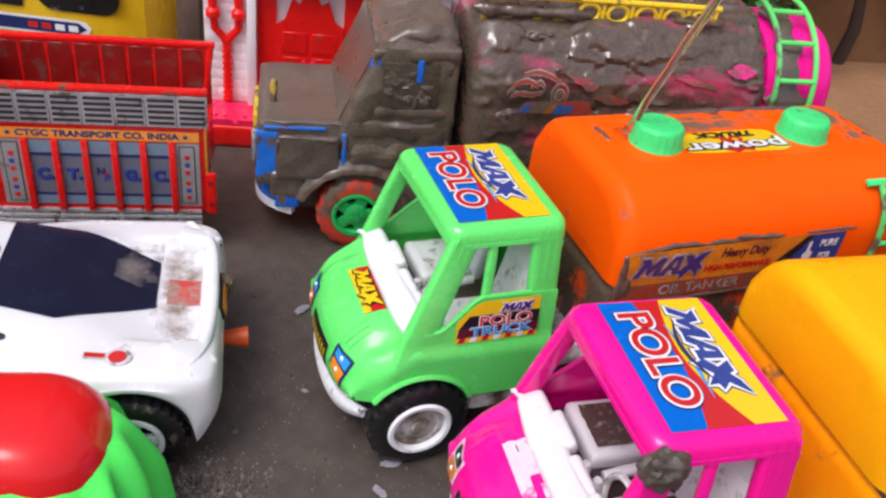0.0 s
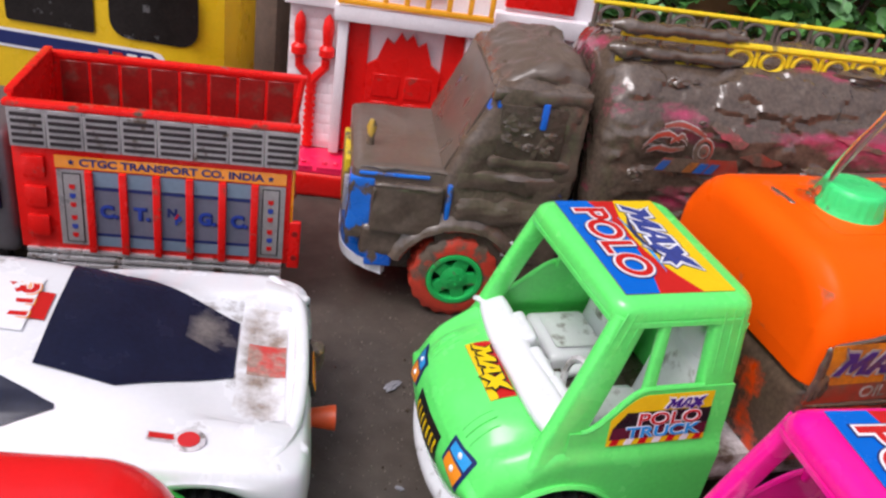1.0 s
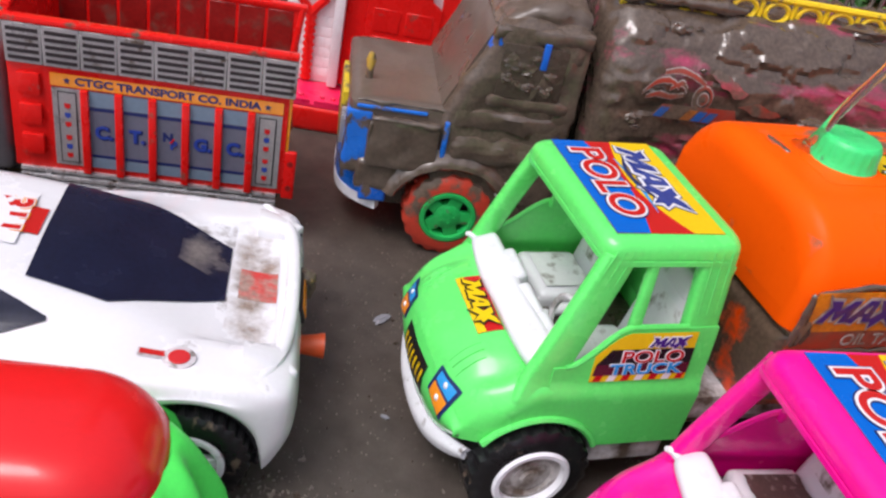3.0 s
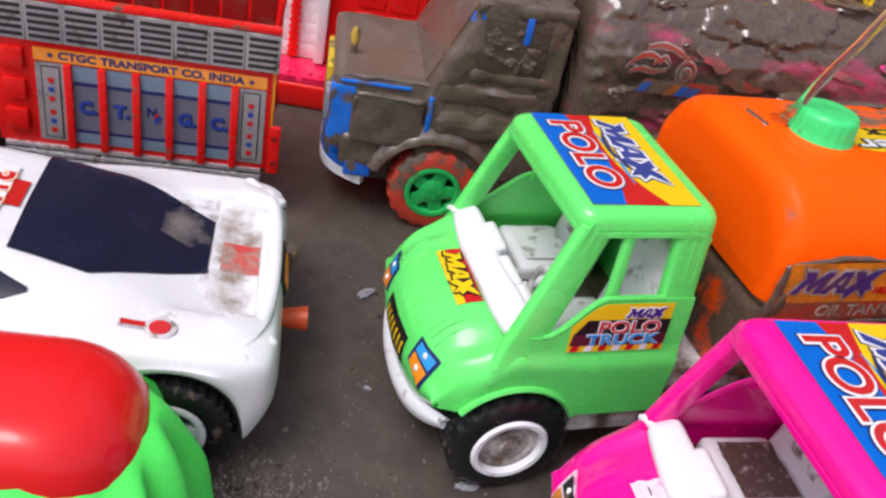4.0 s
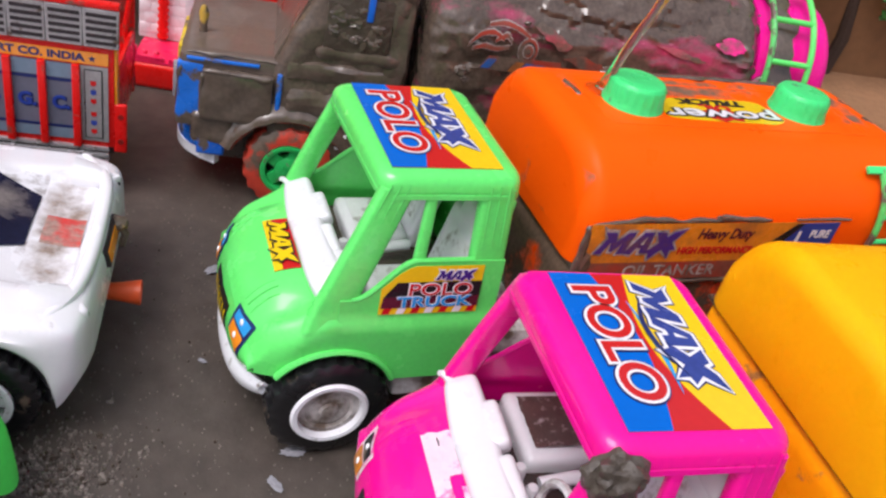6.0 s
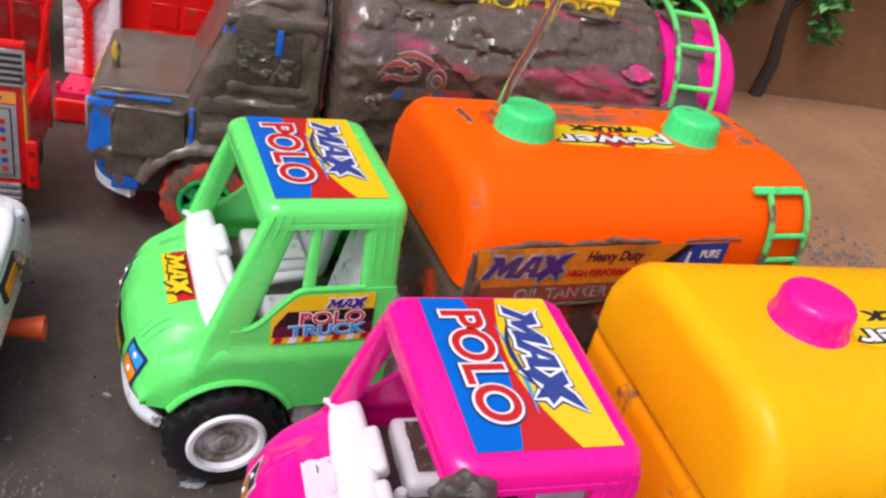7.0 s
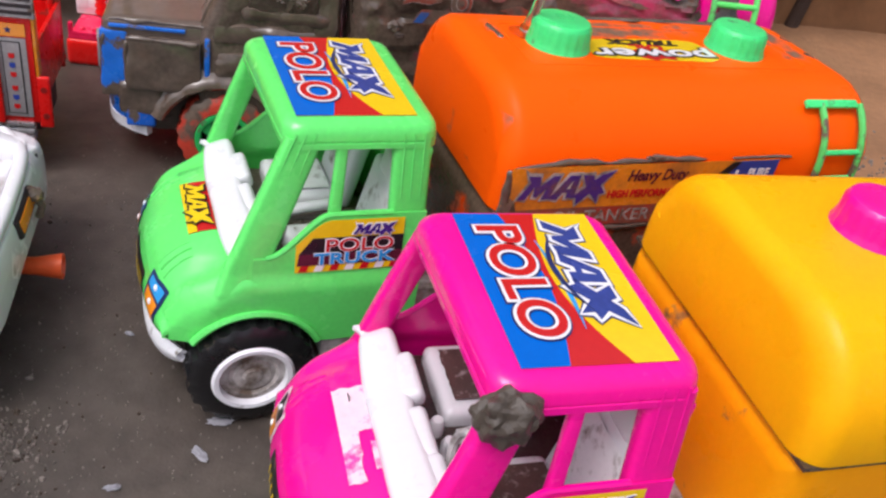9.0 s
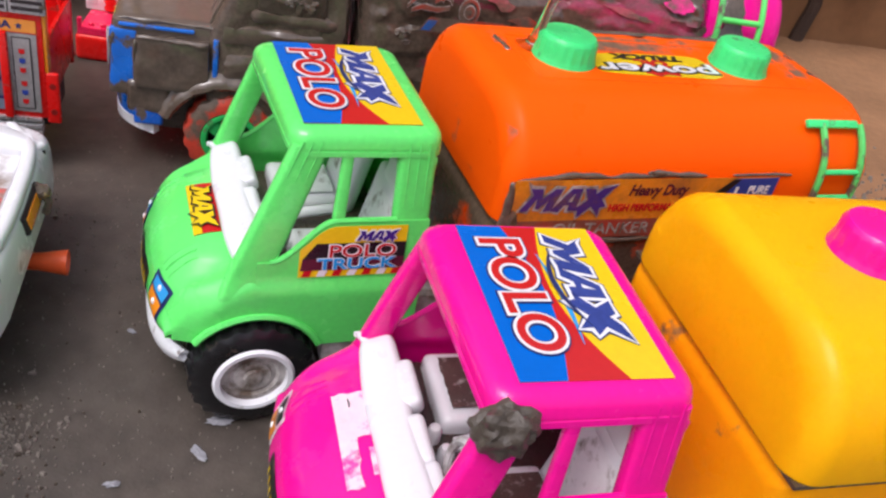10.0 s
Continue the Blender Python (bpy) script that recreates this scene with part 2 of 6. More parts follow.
M["bus_glass"] = mat("dark_brown_bus_glass", (0.016, 0.013, 0.012), 0.2, var=0.4, spec=0.3, stain=0.06, stain_color=(0.2, 0.2, 0.2), stain_scale=70, edge=0.05)
M["bus_yellow"] = mat("bus_yellow_plastic", (0.78, 0.50, 0.01), 0.3, var=0.08)
M["concrete"] = mat("wet_grey_concrete", (0.071, 0.060, 0.052), 0.29, var=0.48, scale=11, fine=0.50, bump=0.32, bump_scale=900,
                    stain=0.48, stain_color=(0.084, 0.066, 0.053), stain_scale=9.0, stain_rough=0.6, edge=0.20)
M["sand"] = mat("damp_brown_sand", (0.30, 0.155, 0.075), 0.75, var=0.25, scale=18, bump=1.0, bump_scale=300)
M["wall"] = mat("brown_plaster_wall", (0.22, 0.105, 0.042), 0.85, var=0.2, scale=9, bump=0.8, bump_scale=120)
M["post"] = mat("weathered_taupe_post", (0.25, 0.18, 0.14), 0.8, var=0.25, scale=25, bump=0.6, bump_scale=140)
M["bark"] = mat("dark_bark", (0.055, 0.032, 0.022), 0.9, var=0.4, scale=60, bump=1.0)
M["mud_film"] = mat("mud_film_on_dark_window", (0.010, 0.013, 0.035), 0.25, var=0.3, stain=0.74, stain_color=(0.17, 0.15, 0.145), stain_scale=90, edge=0.16, border=True, spec=0.25)
M["grit"] = mat("pale_grit", (0.21, 0.18, 0.155), 0.7, var=0.5, scale=200)
M["scrap"] = mat("white_foam_scrap", (0.27, 0.27, 0.295), 0.6, var=0.2, scale=200)
for i, c in enumerate(((0.050, 0.170, 0.032), (0.090, 0.270, 0.050), (0.150, 0.350, 0.120))):
    M["leaf%d" % i] = mat("leaf_%s" % "abc"[i], c, 0.42, var=0.35, scale=30)
wat = bpy.data.materials.new("clear_water")
wat.use_nodes = True
wb = wat.node_tree.nodes["Principled BSDF"]
wb.inputs["Base Color"].default_value = (0.95, 0.97, 1.0, 1)
wb.inputs["Transmission Weight"].default_value, wb.inputs["Roughness"].default_value, wb.inputs["IOR"].default_value = 1.0, 0.08, 1.33
M["water"] = wat


# ---- shape helpers ----
def part(name, bm, material, parent=None, label="", angle=38, flat=False):
    """One bmesh becomes one mesh object, under a thing or a part."""
    bmesh.ops.recalc_face_normals(bm, faces=bm.faces)
    me = bpy.data.meshes.new(name)
    bm.to_mesh(me)
    bm.free()
    me.materials.append(M[material])
    if not flat:
        me.shade_smooth()
        me.set_sharp_from_angle(angle=radians(angle))
    ob = new(name, me)
    if parent:
        ob.parent = parent
    if label:
        ob["label"] = label
    return ob


def thing(name, m, label, category, group="", kind=""):
    e = new(name)
    e.empty_display_size = 0.02
    e.matrix_world = m
    return tagged(e, label, category, group, kind)


def box(bm, lo, hi, bev=0.001, seg=2, m=None):
    """A bevelled block between two corners."""
    mid = [(a + b) / 2 for a, b in zip(lo, hi)]
    size = [max(1e-5, b - a) for a, b in zip(lo, hi)]
    mm = Matrix.Translation(mid) @ Matrix.Diagonal((*size, 1))
    if m:
        mm = m @ mm
    made = bmesh.ops.create_cube(bm, size=1.0, matrix=mm)["verts"]
    if bev:
        edges = list({e for v in made for e in v.link_edges})
        bmesh.ops.bevel(bm, geom=edges, offset=min(bev, 0.45 * min(size)), segments=seg, profile=0.6, affect="EDGES", clamp_overlap=True)


def skin(bm, rings, closed=True, caps=True):
    """Faces between rings of points, with the two ends closed."""
    vs = [[bm.verts.new(p) for p in r] for r in rings]
    k = len(vs[0])
    for a, b in zip(vs, vs[1:]):
        for i in range(k if closed else k - 1):
            j = (i + 1) % k
            bm.faces.new((a[i], a[j], b[j], b[i]))
    if caps and closed:
        bm.faces.new(list(reversed(vs[0])))
        bm.faces.new(vs[-1])
    return vs


def rrect(w, h, r, n=5):
    """Outline of a rounded rectangle round the origin; r: one radius, or (top, bottom)."""
    rt, rb = r if isinstance(r, tuple) else (r, r)
    out = []
    for cx, cy, rr, a0 in ((w / 2 - rt, h / 2 - rt, rt, 0), (-w / 2 + rt, h / 2 - rt, rt, 90), (-w / 2 + rb, -h / 2 + rb, rb, 180), (w / 2 - rb, -h / 2 + rb, rb, 270)):
        for i in range(n + 1):
            a = radians(a0 + 90 * i / n)
            out.append((cx + rr * math.cos(a), cy + rr * math.sin(a)))
    return out


def lathe(bm, prof, n=28, m=None):
    """Turns (radius, height) pairs about the z axis."""
    m = m or Matrix()
    rings = [[m @ Vector((max(r, 1e-5) * math.cos(2 * math.pi * i / n), max(r, 1e-5) * math.sin(2 * math.pi * i / n), z)) for i in range(n)] for r, z in prof]
    skin(bm, rings)


def tube(bm, pts, r, n=8, end_r=None):
    """A round bar along points."""
    pts = [Vector(p) for p in pts]
    rings = []
    for i, p in enumerate(pts):
        d = (pts[min(i + 1, len(pts) - 1)] - pts[max(i - 1, 0)]).normalized()
        if i == 0:
            side = d.cross(Vector((0, 0, 1)))
            side = side.normalized() if side.length > 1e-3 else Vector((1, 0, 0))
        else:
            side = (side - d * side.dot(d)).normalized()
        up = side.cross(d)
        rr = r if end_r is None else r + (end_r - r) * i / (len(pts) - 1)
        rings.append([p + rr * (math.cos(2 * math.pi * k / n) * side + math.sin(2 * math.pi * k / n) * up) for k in range(n)])
    skin(bm, rings)


def sheet(bm, fn, nu, nv):
    vs = [[bm.verts.new(fn(i / nu, j / nv)) for j in range(nv + 1)] for i in range(nu + 1)]
    for i in range(nu):
        for j in range(nv):
            bm.faces.new((vs[i][j], vs[i + 1][j], vs[i + 1][j + 1], vs[i][j + 1]))


def thicken(bm, t):
    bmesh.ops.recalc_face_normals(bm, faces=bm.faces)
    bmesh.ops.solidify(bm, geom=bm.faces[:], thickness=t)


def lumpy(bm, amp, scale, seed=0.0, along=1.0):
    """Pushes the surface in and out like thick smeared mud."""
    bm.normal_update()
    off = Vector((seed, seed * 1.7, -seed))
    moves = []
    for v in bm.verts:
        c = Vector((v.co.x * along, v.co.y, v.co.z)) * scale
        d = noise.fractal(c + off, 1.0, 2.0, 3) + 0.6 * noise.noise(c * 0.35 + off)
        d += 0.7 - 1.6 * abs(noise.noise(c * 0.8 - off))
        moves.append(v.normal * amp * d)
    for v, d in zip(bm.verts, moves):
        v.co += d


def slabs(bm, layers, along=1.0):
    """Raises flat-topped patches with steep ragged edges, like mud put on in layers: (height, scale, threshold, seed)."""
    bm.normal_update()
    moves = []
    for v in bm.verts:
        c = Vector((v.co.x * along, v.co.y, v.co.z))
        d = 0.0
        for h, scale, cut, seed in layers:
            q = c * scale + Vector((seed, -seed * 0.7, seed * 1.3))
            n = noise.noise(q) + 0.45 * noise.noise(q * 2.1) + 0.22 * noise.noise(q * 4.7)
            d += h * (smooth(cut - 0.05, cut + 0.05, n) + 0.35 * n)
        moves.append(v.normal * d)
    for v, d in zip(bm.verts, moves):
        v.co += d


def even(ring, n):
    """The same closed outline with n evenly spaced points."""
    ring = [Vector(p) for p in ring]
    total = [0.0]
    for a, b in zip(ring, ring[1:] + ring[:1]):
        total.append(total[-1] + (b - a).length)
    out, k = [], 0
    for i in range(n):
        d = total[-1] * i / n
        while total[k + 1] < d:
            k += 1
        a, b = ring[k], ring[(k + 1) % len(ring)]
        out.append(a.lerp(b, (d - total[k]) / max(1e-9, total[k + 1] - total[k])))
    return out


def catmull(pts, k):
    """Smooth line through points, k steps between neighbours."""
    out = []
    for i in range(len(pts) - 1):
        p0, p1, p2, p3 = pts[max(i - 1, 0)], pts[i], pts[i + 1], pts[min(i + 2, len(pts) - 1)]
        for j in range(k):
            t = j / k
            out.append(tuple(0.5 * (2 * b + (c - a) * t + (2 * a - 5 * b + 4 * c - d) * t * t + (3 * b - a - 3 * c + d) * t ** 3) for a, b, c, d in zip(p0, p1, p2, p3)))
    out.append(tuple(pts[-1]))
    return out


def smooth(a, b, x):
    t = min(1.0, max(0.0, (x - a) / (b - a)))
    return t * t * (3 - 2 * t)


def blob(bm, c, size, seed, sub=3, amp=0.35, freq=2.0):
    """A rough clod."""
    made = bmesh.ops.create_icosphere(bm, subdivisions=sub, radius=1.0)["verts"]
    for v in made:
        d = 1 + amp * noise.fractal(v.co * freq + Vector((seed, 2 * seed, 0)), 1.0, 2.0, 4)
        v.co = Vector((v.co.x * size[0] * d + c[0], v.co.y * size[1] * d + c[1], v.co.z * size[2] * d + c[2]))


def plane_at(o, x, y):
    """Pose of a flat print: its origin, reading direction and up direction."""
    x, y = Vector(x).normalized(), Vector(y).normalized()
    z = x.cross(y)
    return Matrix(((x.x, y.x, z.x, o[0]), (x.y, y.y, z.y, o[1]), (x.z, y.z, z.z, o[2]), (0, 0, 0, 1)))


def flat(name, pts, m, lift, material, parent, label="", thick=0.00012):
    """A thin printed shape from an outline in the print's own plane."""
    bm = bmesh.new()
    top = [bm.verts.new(m @ Vector((x, y, lift + thick))) for x, y in pts]
    low = [bm.verts.new(m @ Vector((x, y, lift))) for x, y in pts]
    bm.faces.new(top)
    bm.faces.new(list(reversed(low)))
    for i in range(len(pts)):
        j = (i + 1) % len(pts)
        bm.faces.new((low[i], low[j], top[j], top[i]))
    return part(name, bm, material, parent, label, flat=True)


def rect(x0, y0, x1, y1):
    return [(x0, y0), (x1, y0), (x1, y1), (x0, y1)]


def words(text, size, m, lift, material, parent, name="lettering", grow=0.0, shear=0.0, width=1.0, align="CENTER"):
    """Raised print in the built-in font, made into a mesh."""
    cu = bpy.data.curves.new(name, "FONT")
    cu.body, cu.size, cu.offset, cu.shear, cu.align_x, cu.align_y, cu.resolution_u = text, size, grow, shear, align, "CENTER", 6
    cu.extrude = 0.00006
    tmp = bpy.data.objects.new("tmp", cu)
    scene.collection.objects.link(tmp)
    bpy.context.view_layer.update()
    me = bpy.data.meshes.new_from_object(tmp.evaluated_get(bpy.context.evaluated_depsgraph_get()))
    bpy.data.objects.remove(tmp)
    bpy.data.curves.remove(cu)
    me.name = name
    me.transform(m @ Matrix.Translation((0, 0, lift)) @ Matrix.Diagonal((width, 1, 1, 1)))
    me.materials.clear()
    me.materials.append(M[material])
    ob = new(name, me)
    ob.parent = parent
    return ob


def jagged(m, x, y, w, h, lift, fill, parent, rim="p_white", name="emblem", outline=""):
    """A jagged slanted three-letter emblem with a pale rim."""
    bits = ([(-0.07, 1.30), (0.00, 1.02), (0.14, 1.0), (0.19, 0.55), (0.30, 1.0), (0.385, 1.0), (0.37, 0.0), (0.27, -0.04), (0.28, 0.50), (0.20, 0.08), (0.16, 0.10), (0.125, 0.56), (0.07, -0.02), (-0.02, 0.0), (0.06, 0.72)],
            [(0.36, -0.02), (0.50, 1.0), (0.63, 1.0), (0.67, 0.0), (0.57, 0.0), (0.56, 0.24), (0.50, 0.24), (0.46, -0.08)],
            [(0.66, 1.0), (0.79, 1.0), (0.83, 0.76), (0.90, 1.0), (1.05, 1.16), (0.94, 0.52), (1.04, 0.16), (0.97, 0.10), (1.00, -0.30), (0.85, 0.16), (0.74, -0.34), (0.70, -0.02), (0.63, -0.02), (0.76, 0.48)])
    def put(pts, g):
        # moves every edge outwards by g
        q = [Vector((x + w * a + 0.25 * h * (b - 0.5), y + h * b)) for a, b in pts]
        area = sum(a.x * b.y - b.x * a.y for a, b in zip(q, q[1:] + q[:1]))
        sgn = 1 if area > 0 else -1
        out = []
        for i, p in enumerate(q):
            d0, d1 = (p - q[i - 1]).normalized(), (q[(i + 1) % len(q)] - p).normalized()
            n = Vector((d0.y, -d0.x)) + Vector((d1.y, -d1.x))
            k = min(1.15, 2.0 / max(0.2, n.length ** 2)) if n.length > 1e-6 else 0.0
            out.append(tuple(p + n * (g * sgn * k)))
        return out
    if outline:
        for k, pts in enumerate(bits):
            flat(name + "_outline", put(pts, 0.17 * h), m, lift - 0.00012 + 0.00002 * k, outline, parent)
    for k, pts in enumerate(bits):
        flat(name + "_rim", put(pts, 0.12 * h), m, lift + 0.00002 * k, rim, parent)
    for pts in bits:
        flat(name, put(pts, 0.0), m, lift + 0.0002, fill, parent)
    flat(name + "_eye", put([(0.525, 0.42), (0.560, 0.80), (0.565, 0.42)], 0.0), m, lift + 0.0004, rim, parent)
    if outline:
        # curved tail drawn under the letters into the last one
        n = 14
        tail = [(0.16 + 0.80 * i / n, 0.00 - 0.34 * math.sin(math.pi * i / n) + 0.10 * (i / n) ** 3) for i in range(n + 1)]
        flat(name + "_tail", put([(p, q - 0.16 * math.sin(math.pi * i / n) ** 0.7) for i, (p, q) in enumerate(tail)] + tail[::-1], 0.0), m, lift + 0.00033, "navy", parent)


# ---- ground, earth bank, walls ----
bm = bmesh.new()
def ground_at(u, v):
    x, y = -0.6 + 1.6 * u, -0.4 + 1.7 * v
    return Vector((x, y, -0.0006 + 0.0010 * noise.noise(Vector((x * 9, y * 9, 0)))))
sheet(bm, ground_at, 90, 90)
o = [v for v in bm.verts if v.is_boundary]
far = {}
for v in o:
    d = Vector((v.co.x - 0.2, v.co.y - 0.45, 0)).normalized()
    far[v] = bm.verts.new((v.co.x + d.x * 60, v.co.y + d.y * 60, -0.001))
for e in [e for e in bm.edges if e.is_boundary and e.verts[0] in far and e.verts[1] in far]:
    a, b = e.verts
    bm.faces.new((a, b, far[b], far[a]))
tagged(part("ground", bm, "concrete"), "dark damp concrete yard with pale grit", "ground", kind="structure")
bm = bmesh.new()
def earth_at(u, v):
    x, y = -0.55 + 1.7 * u, 0.40 + 0.85 * v
    n = noise.fractal(Vector((x * 7, y * 7, 3)), 1.0, 2.0, 4)
    d = y - (0.66 - 0.95 * max(0.0, x - 0.06) + 0.25 * max(0.0, -x)) + 0.03 * n
    return Vector((x, y, -0.006 + 0.0085 * smooth(-0.05, 0.05, d) + 0.010 * smooth(0.12, 0.5, d) + 0.0012 * n))
sheet(bm, earth_at, 150, 90)
tagged(part("earth", bm, "sand"), "damp brown sandy earth beside the concrete", "earth", kind="structure")
bm = bmesh.new()
def wall_at(u, v):
    x = -0.9 + 2.6 * u
    z = -0.02 + 0.60 * v
    return Vector((x, 0.988 + 0.41 * (x - 0.31) + 0.004 * noise.noise(Vector((x * 6, 0, z * 6))), z))
sheet(bm, wall_at, 60, 30)
thicken(bm, 0.10)
tagged(part("wall_back", bm, "wall"), "brown rendered yard wall", "wall", kind="structure")
bm = bmesh.new()
box(bm, (-0.372, 0.60, -0.01), (-0.296, 0.68, 0.75), 0.006, 2)
bmesh.ops.subdivide_edges(bm, edges=bm.edges[:], cuts=6, use_grid_fill=True)
lumpy(bm, 0.002, 14, 3.0)
tagged(part("pillar", bm, "post"), "weathered taupe pillar behind the toys", "pillar", kind="structure")


# ---- toy wheels ----
def wheel(parent, c, radius, width, tyre_mat, rim_mat, rim_style, face=-1, treads=22):
    """Tyre with tread blocks and a rim; the axle runs along y, the outer face looks along face * y."""
    turn = Matrix.Translation(c) @ (Matrix.Rotation(radians(90), 4, "X") if face < 0 else Matrix.Rotation(radians(-90), 4, "X"))
    r, w = radius, width
    bm = bmesh.new()
    rows = [(0.60, -0.50, 0), (0.80, -0.50, 0), (0.90, -0.46, 0), (0.945, -0.40, 1), (0.955, -0.22, 1), (0.955, -0.03, 1), (0.955, 0.03, 2), (0.955, 0.22, 2), (0.945, 0.40, 2), (0.90, 0.46, 0), (0.80, 0.50, 0), (0.64, 0.50, 0), (0.60, 0.40, 0), (0.58, 0.10, 0)]
    k = treads * 4
    rings = []
    for rr, zz, side in rows:
        ring = []
        for i in range(k):
            up = side and ((i + 2 * (side == 2)) % 4) < 2
            q = r * (rr + (0.045 if up else 0.0))
            ring.append(turn @ Vector((q * math.cos(2 * math.pi * i / k), q * math.sin(2 * math.pi * i / k), zz * w)))
        rings.append(ring)
    skin(bm, rings)
    tyre = part("wheel", bm, tyre_mat, parent, angle=30)
    bm = bmesh.new()
    if rim_style == "disc":
        lathe(bm, [(r * 0.62, w * 0.30), (r * 0.64, w * 0.50), (r * 0.60, w * 0.56), (r * 0.53, w * 0.55), (r * 0.51, w * 0.44), (r * 0.50, w * 0.1)], 36, turn)
        part("rim", bm, "white", tyre, "white plastic rim ring")
        bm = bmesh.new()
        lathe(bm, [(r * 0.51, w * 0.1), (r * 0.51, w * 0.40), (r * 0.40, w * 0.43), (r * 0.36, w * 0.37), (r * 0.30, w * 0.37), (r * 0.28, w * 0.42), (r * 0.16, w * 0.42), (r * 0.13, w * 0.47), (0, w * 0.49)], 30, turn)
        part("hub_cap", bm, rim_mat, tyre, "mud-smeared hub cap")
    else:
        lathe(bm, [(r * 0.62, w * 0.1), (r * 0.62, w * 0.52), (r * 0.57, w * 0.54), (r * 0.51, w * 0.52), (r * 0.48, w * 0.38), (r * 0.48, w * 0.1)], 36, turn)
        hub = 0.31 if rim_style == "star" else 0.20
        lathe(bm, [(r * hub, w * 0.2), (r * hub, w * 0.44), (r * hub * 0.75, w * 0.50), (0, w * 0.50)], 18, turn)
        k = 5
        for i in range(k):
            mm = turn @ Matrix.Rotation(2 * math.pi * i / k, 4, "Z")
            wd = 0.150 if rim_style == "star" else 0.10
            box(bm, (r * 0.14, -r * wd, w * 0.30), (r * 0.52, r * wd, w * 0.45), r * 0.02, 2, mm)
        for i in range(k):
            a = 2 * math.pi * i / k
            lathe(bm, [(r * 0.025, w * 0.44), (r * 0.025, w * 0.53), (0, w * 0.535)], 8, turn @ Matrix.Translation((r * 0.14 * math.cos(a), r * 0.14 * math.sin(a), 0)))
        part("rim", bm, rim_mat, tyre)
        bm = bmesh.new()
        lathe(bm, [(r * 0.55, w * 0.05), (r * 0.55, w * 0.14), (0, w * 0.14)], 24, turn)
        part("rim_back", bm, "black", tyre)
    return tyre


# ---- small plastic tanker truck, built twice in different colours ----
YC, HW, NX = 0.0275, 0.0420, -0.0375
XA, RA, ZA, WR = -0.0115, 0.0238, 0.0210, 0.0215


def under(x, low=0.031):
    """Lower edge of the cab's side, with the wheel arch."""
    base = low + 0.0035 * smooth(-0.020, -0.030, x)
    return max(base, ZA + math.sqrt(RA * RA - (x - XA) ** 2)) if abs(x - XA) < RA - 1e-5 else base


def belt(x):
    return 0.0650 + 0.0140 * smooth(-0.008, 0.012, x)


def side_y(z):
    """Half width of the cab at a height."""
    return HW - 0.0022 * smooth(0.0530, 0.0605, z) - 0.0072 * min(1.0, max(0.0, (z - 0.060) / 0.0486)) ** 1.25


